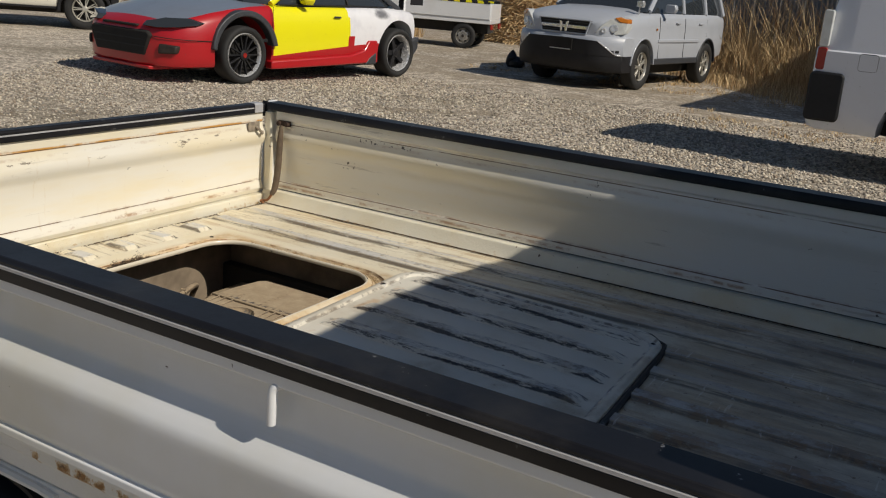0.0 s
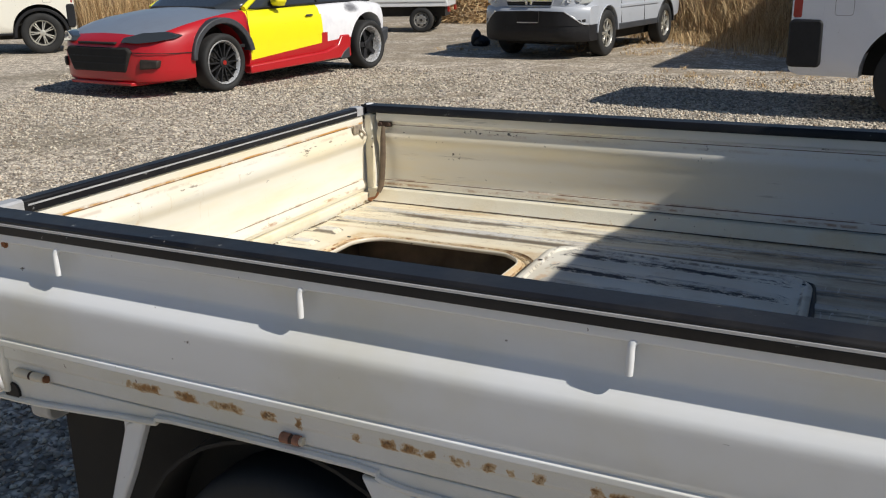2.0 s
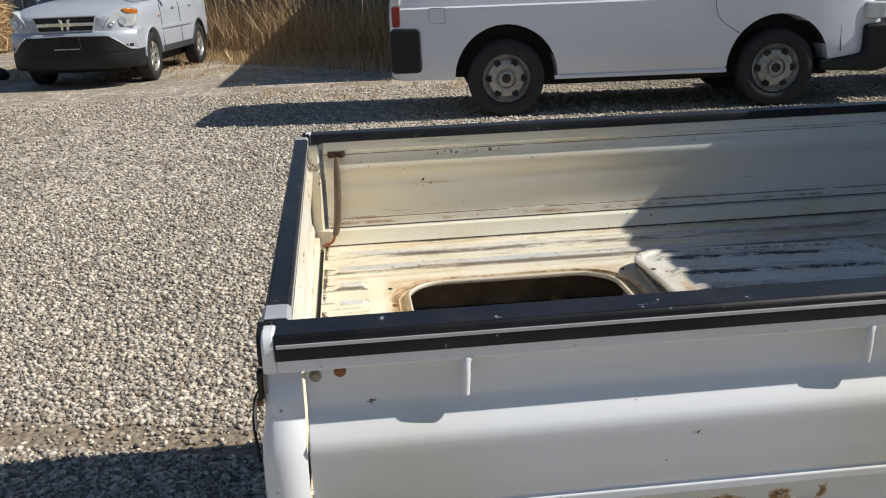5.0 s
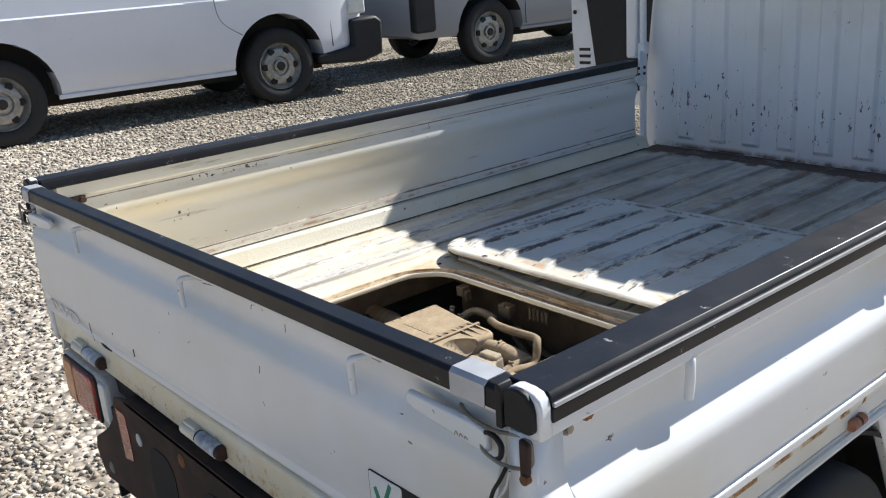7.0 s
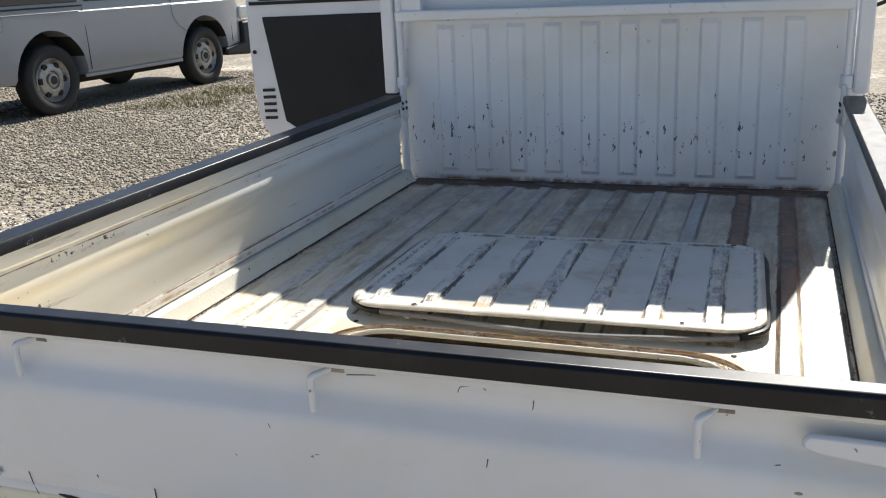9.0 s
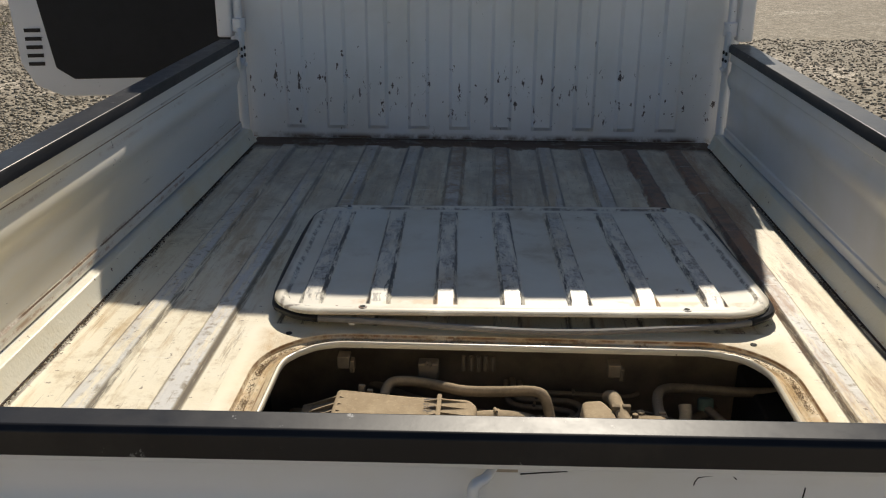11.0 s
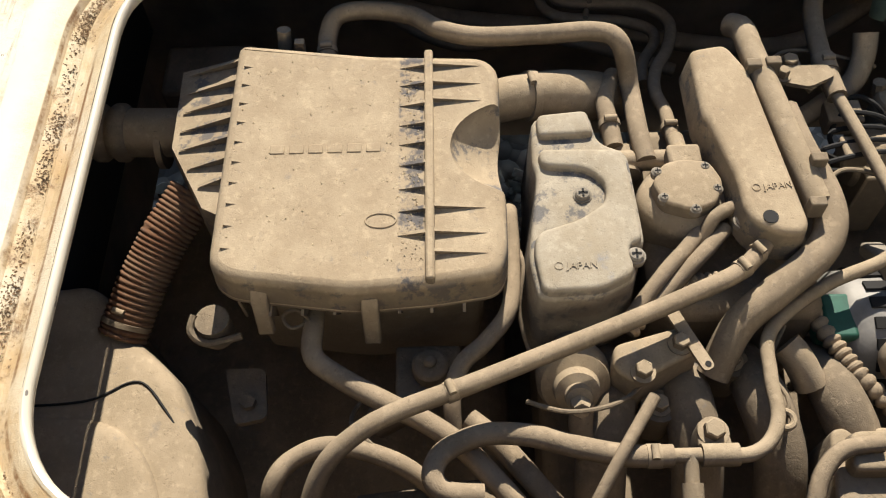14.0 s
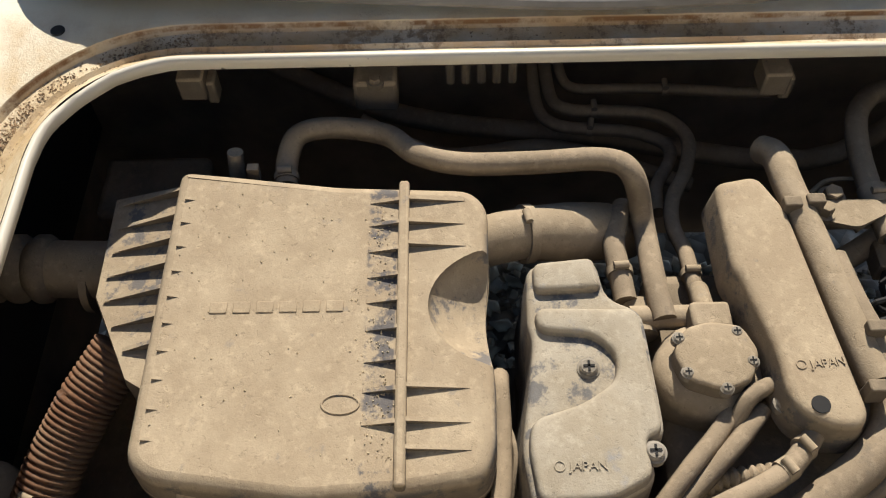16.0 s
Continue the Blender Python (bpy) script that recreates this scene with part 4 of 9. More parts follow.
M["chipped_post"] = body_paint("chipped_post_paint", (0.74, 0.75, 0.77), rust=0.10)
guard = Geo().box(1.972, 2.006, -0.69, 0.69, 1.188, 1.222).obj("guard_frame", M["chipped_post"], truck, "white cross rail of the guard frame with rust chips", bevel=0.006)
for s in (1, -1):
    Geo().box(1.968, 2.012, s * 0.694, s * 0.736, 0.958, 1.265).obj("guard_post", M["chipped_post"], guard, "white square guard post with rust chips", bevel=0.006)
    Geo().cyl((1.985, s * 0.678, 0.665), (1.985, s * 0.678, 1.26), 0.0115, seg=12).obj("guard_rod", M["cab"], guard, "white guard rod")
    Geo().box(1.985, 2.020, s * 0.60, s * 0.69, 1.215, 1.26).obj("gusset", M["cab"], guard, "white corner gusset", bevel=0.004)
for s in (1, -1):
    Geo().box(1.952, 1.990, s * 0.664, s * 0.676, 0.870, 0.985).obj("bracket", M["cab"], guard, "white latch bracket on the post", bevel=0.004)
    Geo().tube([(1.944, s * 0.664, 0.905), (1.925, s * 0.660, 0.895), (1.945, s * 0.660, 0.882), (1.972, s * 0.660, 0.885)], 0.005, 8, 4).obj("latch_hook", M["cab"], guard, "white gate latch hook")
    Geo().cyl((1.984, s * 0.677, 0.972), (1.984, s * 0.677, 1.010), 0.0185, seg=14).obj("collar", M["cab"], guard, "white post collar", bevel=0.003)
    for k in range(4):
        Geo().cyl((1.972 - 0.03 * (k > 1), s * 0.6645, 0.93 - 0.02 * (k % 2)), (1.972 - 0.03 * (k > 1), s * 0.6605, 0.93 - 0.02 * (k % 2)), 0.0055, seg=6).obj("bolt", M["dark_metal"], guard, "dark bolt head")

def cab_section(x, w, wr, zt, zb=0.50):
    half = [(0.0, zb), (w - 0.05, zb), (w, zb + 0.06), (w, 0.92), (w - 0.022, 1.12), (wr + 0.015, zt - 0.13), (wr - 0.02, zt - 0.06), (wr - 0.10, zt - 0.040), (wr * 0.5, zt - 0.008), (0.0, zt)]
    return [(x, y, z) for y, z in half] + [(x, -y, z) for y, z in half[-2:0:-1]]


g = Geo().loft([cab_section(2.055, 0.715, 0.620, 1.755), cab_section(2.075, 0.730, 0.632, 1.775), cab_section(2.14, 0.737, 0.640, 1.795), cab_section(2.85, 0.737, 0.63, 1.80),
                cab_section(2.98, 0.735, 0.62, 1.72), cab_section(3.27, 0.725, 0.64, 1.19), cab_section(3.31, 0.70, 0.63, 1.10)])
cab = g.obj("cab", M["cab"], truck, "white cab of the mini truck", sharp=40)
door_hole = Geo().box(2.24, 3.12, 0.56, 0.90, 0.56, 1.66).obj("hole", M["cab"])
rear_hole = Geo().box(2.0, 2.2, -0.55, 0.55, 1.27, 1.61).obj("hole", M["cab"])
cut(cab, [door_hole, rear_hole])
Geo().box(2.19, 2.195, -0.545, 0.545, 1.275, 1.605).obj("rear_window", M["glass"], cab, "dark rear window glass")
Geo().box(2.26, 3.10, 0.552, 0.557, 0.58, 1.64).obj("door_opening", M["under"], cab, "dark door opening of the cab")

# open passenger door: hinged at the front, swung wide
D = Matrix.Translation((3.115, 0.748, 0)) @ Matrix.Rotation(math.atan2(1.048, -0.203), 4, "Z")
door = Geo()
outline = [(0.0, 0.62), (0.05, 0.585), (0.92, 0.585), (1.02, 0.63), (1.065, 0.72), (1.078, 0.95), (1.078, 1.14), (1.075, 1.74), (0.55, 1.755), (0.16, 1.25), (0.0, 1.20)]
door.prism(outline, "y", -0.035, 0.012, None)
door = door.obj("cab_door", M["cab"], truck, "open white cab door with black inner trim", bevel=0.008, m=D)
hole = Geo().prism([(0.30, 1.245), (1.02, 1.245), (1.02, 1.69), (0.585, 1.69)], "y", -0.1, 0.1).obj("hole", M["cab"], m=D)
cut(door, [hole])
Geo().prism([(0.29, 1.235), (1.03, 1.235), (1.03, 1.70), (0.58, 1.70)], "y", -0.008, -0.004).obj("door_glass", M["glass"], door, "dark door window glass", m=D)
Geo().prism([(0.12, 0.68), (0.20, 0.655), (0.87, 0.655), (0.935, 0.70), (1.005, 1.175), (0.16, 1.175)], "y", 0.010, 0.020).obj("door_trim", M["black"], door, "matt black door trim panel", m=D, bevel=0.006)
Geo().box(0.15, 1.06, 0.012, 0.018, 1.228, 1.243, None).obj("window_seal", M["black"], door, "black window seal", m=D)
for i in range(5):
    Geo().box(0.975, 1.035, 0.011, 0.0145, 0.71 + 0.032 * i, 0.724 + 0.032 * i).obj("vent_slot", M["dark_metal"], door, "dark vent slot", m=D)
Geo().cyl((1.055, 0.008, 1.02), (1.055, 0.0155, 1.02), 0.010).obj("door_latch", M["black"], door, "black latch hole", m=D)

# driver's side mirror
Geo().tube([(3.05, -0.74, 1.12), (3.02, -0.86, 1.16), (3.0, -0.90, 1.22)], 0.008).prism(round_rect(-0.98, -0.84, 1.16, 1.36, 0.03, 4), "x", 2.97, 3.02).obj("mirror", M["black"], truck, "black side mirror on a stalk", bevel=0.008)


# ---- wheels ----
def wheel(parent, x, y, r, width, side, style, local=True):
    """A wheel with its axle along y; side is +1 where the outer face looks to +y."""
    m = Matrix.Translation((x, y, r)) @ Matrix.Rotation(radians(-90 * side), 4, "X")
    h = width / 2
    rr = r * (0.76 if style in ("wide", "deep") else 0.62)
    prof = [(rr, -h * 0.8), (rr * 1.08, -h), (r * 0.93, -h), (r * 0.985, -h * 0.82), (r, -h * 0.5), (r, h * 0.5), (r * 0.985, h * 0.82), (r * 0.93, h), (rr * 1.08, h), (rr, h * 0.8), (rr, -h * 0.8)]
    tyre = Geo().turn(prof, m, 36, False).obj("wheel", M["tyre"], parent, "black tyre", local=local, sharp=60)
    if style == "steel":
        face = [(rr, h * 0.8), (rr * 0.96, h * 0.86), (rr * 0.90, h * 0.55), (rr * 0.80, h * 0.35), (rr * 0.74, h * 0.62), (rr * 0.55, h * 0.80), (rr * 0.42, h * 0.74), (rr * 0.38, h * 0.52), (rr * 0.30, h * 0.52), (rr * 0.29, h * 0.80), (rr * 0.2, h * 0.86), (0.001, h * 0.86)]
        rim = Geo().turn(face, m, 30, False).obj("rim", M["steel"], tyre, "grey steel rim with worn silver paint", local=True, sharp=40)
        for i in range(6):
            a = 2 * math.pi * i / 6
            c = Vector((math.cos(a), math.sin(a), 0)) * rr * 0.70
            Geo().cyl(m @ (c + Vector((0, 0, h * 0.5))), m @ (c + Vector((0, 0, h * 0.735))), rr * 0.145, seg=14).obj("rim_hole", M["under"], tyre, "dark rim hole", local=True)
        Geo().cyl(m @ Vector((0, 0, h * 0.5)), m @ Vector((0, 0, h * 0.95)), rr * 0.23, rr * 0.19, seg=14).obj("hub", M["dark_metal"], tyre, "dark hub centre", local=True)
    else:
        deep = style == "deep"
        inner = rr * (0.80 if deep else 0.885)
        Geo().turn([(rr, h * 0.8), (rr * 0.97, h * 0.9), (rr * 0.92, h * 0.78), (rr * 0.90, h * 0.60), (inner, h * (0.0 if deep else 0.55))], m, 36, False).obj("rim_lip", M["alloy" if style == "alloy" else "chrome"], tyre, "polished rim lip", local=True)
        Geo().turn([(inner, h * (0.0 if deep else 0.55)), (rr * 0.78, h * -0.2), (0.001, h * -0.25)], m, 30, False).obj("rim", M["under"], tyre, "dark rim barrel", local=True)
        n = {"wide": 14, "deep": 5, "alloy": 7}[style]
        lift = -0.35 if deep else 0.0
        g = Geo()
        for i in range(n):
            a = 2 * math.pi * i / n
            w = rr * {"wide": 0.036, "deep": 0.13, "alloy": 0.085}[style]
            for fork in ((-1, 1) if style == "alloy" else (0,)):
                q = m @ Matrix.Rotation(a + fork * 0.11, 4, "Z")
                ww = w * (0.55 if fork else 1.0)
                g.prism([(rr * 0.15, -ww), (rr * 0.92, -ww * 0.8), (rr * 0.92, ww * 0.8), (rr * 0.15, ww)], "z", h * (0.42 + lift), h * (0.70 + lift), q)
        g.turn([(rr * 0.24, h * (0.4 + lift)), (rr * 0.24, h * (0.78 + lift)), (rr * 0.18, h * (0.84 + lift)), (0.001, h * (0.84 + lift))], m, 18)
        g.obj("spokes", M["alloy" if style == "alloy" else "black"], tyre, "pale alloy spokes" if style == "alloy" else "black spokes", local=True, bevel=0.003)
        Geo().cyl(m @ Vector((0, 0, h * (0.84 + lift))), m @ Vector((0, 0, h * (0.88 + lift))), rr * 0.11).obj("centre_cap", M["red_lens"] if style == "wide" else M["alloy"] if style == "alloy" else M["black"], tyre, "small centre cap", local=True)
    return tyre


for xx in (0.635, 2.55):
    for s in (1, -1):
        wheel(truck, xx - 1.0, s * 0.615, 0.275, 0.145, s, "steel")
# rear mudguards and the splayed stays beside the wheel
for s in (1, -1):
    Geo().box(0.02, 1.30, s * 0.572, s * 0.580, 0.26, 0.634).obj("inner_wall", M["under"], truck, "black inner wall of the wheel housing")
for s in (1, -1):
    arc = [(0.635 + 0.335 * math.cos(radians(a)), 0.29 + 0.325 * math.sin(radians(a))) for a in range(-10, 191, 10)]
    arc += [(0.635 + 0.328 * math.cos(radians(a)), 0.29 + 0.318 * math.sin(radians(a))) for a in range(190, -11, -10)]
    Geo().prism(arc, "y", s * 0.53, s * 0.685).obj("mudguard", M["under"], truck, "black rear mudguard")
    Geo().prism([(0.305, 0.585), (0.360, 0.612), (0.300, 0.47), (0.268, 0.405), (0.244, 0.415)], "y", s * 0.668, s * 0.690).obj("mudguard_stay", M["white"], truck, "white mudguard stay with rust", bevel=0.005)
    Geo().prism([(0.795, 0.600), (0.885, 0.600), (0.955, 0.40), (1.08, 0.33), (1.06, 0.30), (0.91, 0.375)], "y", s * 0.668, s * 0.690).obj("mudguard_stay", M["white"], truck, "white mudguard stay with rust", bevel=0.005)

# ---- parked vehicles ----
def primer_white():
    """White quarter panel with a smear of dark primer over the arch."""
    k = Nodes("patched_white_paint", 0.35)
    x, y, z = k.xyz()
    dx, dz = k.math("DIVIDE", k.math("SUBTRACT", x, 1.36), 0.20), k.math("DIVIDE", k.math("SUBTRACT", z, 0.80), 0.085)
    d = k.math("ADD", k.math("MULTIPLY", dx, dx), k.math("MULTIPLY", dz, dz))
    smear = k.math("SUBTRACT", 1.0, k.ramp(k.math("ADD", d, k.math("MULTIPLY", k.noise(14, 5, 0.7), 0.9)), 0.45, 1.25))
    c = k.mix(k.ramp(k.noise(5, 5), 0.4, 0.7), (0.76, 0.76, 0.78), (0.66, 0.66, 0.69))
    k.color(k.mix(k.math("MULTIPLY", smear, 0.9), c, (0.10, 0.10, 0.11)))
    return k.mat


M["primer_white"] = primer_white()
M["flare"] = plain("dark_grey_flare", (0.045, 0.048, 0.055), 0.5, vary=0.3)


def half_ring(x, pts):
    """A closed cross-section from half of it, bottom centre to top centre."""
    return [(x, y, z) for y, z in pts] + [(x, -y, z) for y, z in pts[-2:0:-1]]


def wells(body, m, spots, r, w, depth=0.30):
    cs = []
    for x in spots:
        for s in (1, -1):
            c = Geo().cyl((x, s * (w - depth), r * 0.98), (x, s * (w + 0.2), r * 0.98), r * 1.24, seg=32).obj("hole", M["under"])
            c.matrix_basis = m
            cs.append(c)
    cut(body, cs)


def split(body, parent, rules):
    """Takes body apart into panels, by the place of each face: rules are (name, label, material, test)."""
    me = body.data
    groups = {}
    for p in me.polygons:
        for i, rule in enumerate(rules):
            if rule[3](p.center, p.normal):
                groups.setdefault(i, []).append(p)
                break
    parts = []
    for i, polys in groups.items():
        if rules[i][0] != "wheel_well":
            parts.append((i, polys))
            continue
        sides = {}
        for p in polys:
            sides.setdefault((p.center.x > 2.4, p.center.y > 0), []).append(p)
        parts += [(i, q) for q in sides.values()]
    for i, polys in parts:
        used = sorted({v for p in polys for v in p.vertices})
        at = {v: k for k, v in enumerate(used)}
        g = Geo()
        g.v = [tuple(me.vertices[v].co) for v in used]
        g.f = [tuple(at[v] for v in p.vertices) for p in polys]
        ob = g.obj(rules[i][0], rules[i][2], parent, rules[i][1], local=True, sharp=40)
    bpy.data.objects.remove(body)


def van(place, label, paint, name="van", windows=False, tail=0.0, trim=False):
    """A one-box van; x from its rear end, near wheels 0.10 in from the side."""
    t = thing(name, label, "van")
    t.matrix_basis = place
    W = 0.845
    secs = []
    for x, w, zb, zt in ((0.0, 0.76, 0.42, 1.12), (0.03, 0.81, 0.40, 1.20), (0.10, 0.835, 0.38, 1.55), (0.20, 0.84, 0.38, 1.93), (0.30, W, 0.38, 1.97), (0.7, W, 0.37, 2.0), (2.0, W, 0.37, 2.0), (3.3, W, 0.37, 1.99), (3.65, W, 0.37, 1.93), (4.0, 0.84, 0.37, 1.58),
                          (4.4, 0.82, 0.36, 1.14), (4.62, 0.75, 0.36, 1.0), (4.72, 0.66, 0.36, 0.92), (4.75, 0.60, 0.40, 0.86)):
        x = tail + x * (1 - tail) if x < 1.0 else x
        zt2 = max(zt, 0.9)
        wr = w - 0.10
        bel = min(1.055, zt2 - 0.06)
        pts = [(0, zb), (w - 0.05, zb), (w - 0.012, zb + 0.05), (w, zb + 0.22), (w + 0.004, 0.80), (w + 0.003, bel - 0.014), (w - 0.015, bel), (w - 0.014 - (0.07 if zt > 1.3 else 0.0) * (zt2 - 1.1) / 0.9, max(zt2 - 0.22, bel + 0.01)), (wr - 0.01, max(zt2 - 0.06, bel + 0.02)), (wr * 0.7, max(zt2 - 0.01, bel + 0.03)), (0, max(zt2, bel + 0.035))]
        secs.append(half_ring(x, pts))
    body = Geo().loft(secs).obj("body", paint, t, "", local=True, sharp=45)
    bpy.context.view_layer.update()
    wells(body, place, (1.09, 3.68), 0.395, W)
    split(body, t, [
        ("wheel_well", "dark wheel well", M["under"], lambda c, n: abs(c.y) < W - 0.02 and c.z < 0.80 and (n.z < -0.1 or abs(n.x) > 0.5 or abs(c.y) < W - 0.2) and min(abs(c.x - 1.09), abs(c.x - 3.68)) < 0.46),
        ("body", "", paint, lambda c, n: True)])
    for x in (1.09, 3.68):
        for s in (1, -1):
            wheel(t, x, s * (W - 0.125), 0.368, 0.205, s, "alloy" if trim else "steel")
            if trim:
                arc = [(x + 0.42 * math.cos(radians(a)), 0.34 + 0.42 * math.sin(radians(a))) for a in range(-5, 186, 10)] + [(x + 0.475 * math.cos(radians(a)), 0.34 + 0.475 * math.sin(radians(a))) for a in range(185, -6, -10)]
                Geo().prism(arc, "y", s * (W - 0.05), s * (W + 0.012)).obj("arch_trim", M["black"], t, "black wheel arch trim", local=True, bevel=0.008)
    for s in (1, -1):
        Geo().prism(round_rect(tail, tail + 0.29 * (1 - tail), 0.455, 0.87, 0.045, 4), "y", s * (W - 0.10), s * (W + 0.015)).obj("bumper_corner", M["black"], t, "black plastic bumper corner", local=True, bevel=0.02)
        Geo().prism(round_rect(tail + 0.025, tail + 0.105, 0.885, 1.07, 0.02, 3), "y", s * (W - 0.12), s * (W - 0.006)).obj("tail_light", M["red_lens"], t, "red tail light", local=True, bevel=0.008)
        Geo().prism(round_rect(tail + 0.025, tail + 0.105, 1.075, 1.38, 0.02, 3), "y", s * (W - 0.12), s * (W - 0.008)).obj("tail_light", M["lamp_clear"], t, "clear upper tail light", local=True, bevel=0.008)
        Geo().prism([(4.10, 0.33), (4.62, 0.30), (4.86, 0.36), (4.88, 0.70), (4.80, 0.76), (4.50, 0.74), (4.50, 0.48), (4.08, 0.42)], "y", s * 0.35, s * (W + 0.006)).obj("front_bumper", M["black"], t, "black front bumper", local=True, bevel=0.03)
        Geo().box(4.50, 4.70, s * 0.58, s * 0.825, 0.79, 0.95).obj("headlamp", M["lamp_clear"], t, "clear headlamp", local=True, bevel=0.02)
        flap = [(a, s * (W + 0.0015), b) for a, b in round_rect(tail + 0.37, tail + 0.52, 0.905, 1.045, 0.025, 3)]
        Geo().tube(flap + flap[:1], 0.0028, 6, 1).obj("fuel_flap", M["flare"], t, "thin dark outline of the fuel flap", local=True)
        seam = [(3.06, 1.3), (3.06, 1.02), (3.09, 0.88), (3.16, 0.80), (3.30, 0.71)]
        Geo().tube([(a, s * (W + 0.0008), b) for a, b in seam], 0.0045, 6, 6).obj("door_seam", M["under"], t, "dark door seam", local=True)
        Geo().tube([(4.26, s * (W - 0.020), 1.0), (4.28, s * (W - 0.019), 0.50)], 0.0045, 6, 1).obj("door_seam", M["under"], t, "dark door seam", local=True)
        Geo().box(1.55, 3.2, s * (W - 0.05), s * (W - 0.022), 0.345, 0.385).obj("sill", M["black"] if trim else paint, t, "black sill" if trim else "", local=True, bevel=0.008)
        Geo().prism([(3.12, 1.13), (4.05, 1.13), (3.72, 1.72), (3.12, 1.78)], "y", s * (W - 0.085), s * (W - 0.012)).obj("side_window", M["glass"], t, "dark side window", local=True, bevel=0.01)
    if windows:
        for s in (1, -1):
            Geo().prism([(0.35, 1.14), (1.56, 1.14), (1.56, 1.72), (0.42, 1.70)], "y", s * (W - 0.09), s * (W - 0.008)).obj("side_window", M["glass"], t, "dark side window", local=True, bevel=0.01)
            Geo().prism([(1.66, 1.14), (3.04, 1.14), (3.04, 1.74), (1.66, 1.72)], "y", s * (W - 0.09), s * (W - 0.008)).obj("side_window", M["glass"], t, "dark side window", local=True, bevel=0.01)
            Geo().tube([(1.61, s * (W - 0.01), 1.08), (1.61, s * (W + 0.0012), 0.85), (1.62, s * (W + 0.0005), 0.42)], 0.0045, 6, 4).obj("door_seam", M["under"], t, "dark sliding door seam", local=True)
            Geo().box(0.30, 1.60, s * (W - 0.006), s * (W + 0.008), 1.095, 1.112).obj("door_track", M["under"], t, "dark sliding door track", local=True)
    Geo().box(1.3, 4.3, -0.50, 0.50, 0.26, 0.40).obj("underbody", M["under"], t, "dark underbody", local=True)
    Geo().prism([(3.74, 1.80), (4.36, 1.17), (4.375, 1.185), (3.755, 1.815)], "y", -0.66, 0.66).obj("windscreen", M["glass"], t, "dark windscreen", local=True)
    return t


def facing(front, rear, x_rear, y_left):
    """The pose that puts the left wheels' centres of a vehicle at front and rear."""
    f, r = Vector((*front, 0)), Vector((*rear, 0))
    a = math.atan2(f.y - r.y, f.x - r.x)
    return Matrix.Translation(r) @ Matrix.Rotation(a, 4, "Z") @ Matrix.Translation((-x_rear, -y_left, 0))


HEAD = radians(-4.9)
van(Matrix.Translation((0.625, 7.93, 0)) @ Matrix.Rotation(HEAD, 4, "Z"), "white one-box panel van with black bumper corners parked on gravel", M["van_white"])
van(Matrix.Translation((6.15, 7.86, 0)) @ Matrix.Rotation(radians(-3.4), 4, "Z") @ Matrix.Scale(1.04, 4), "silver one-box van with side windows parked beyond the white one", M["silver"], windows=True)


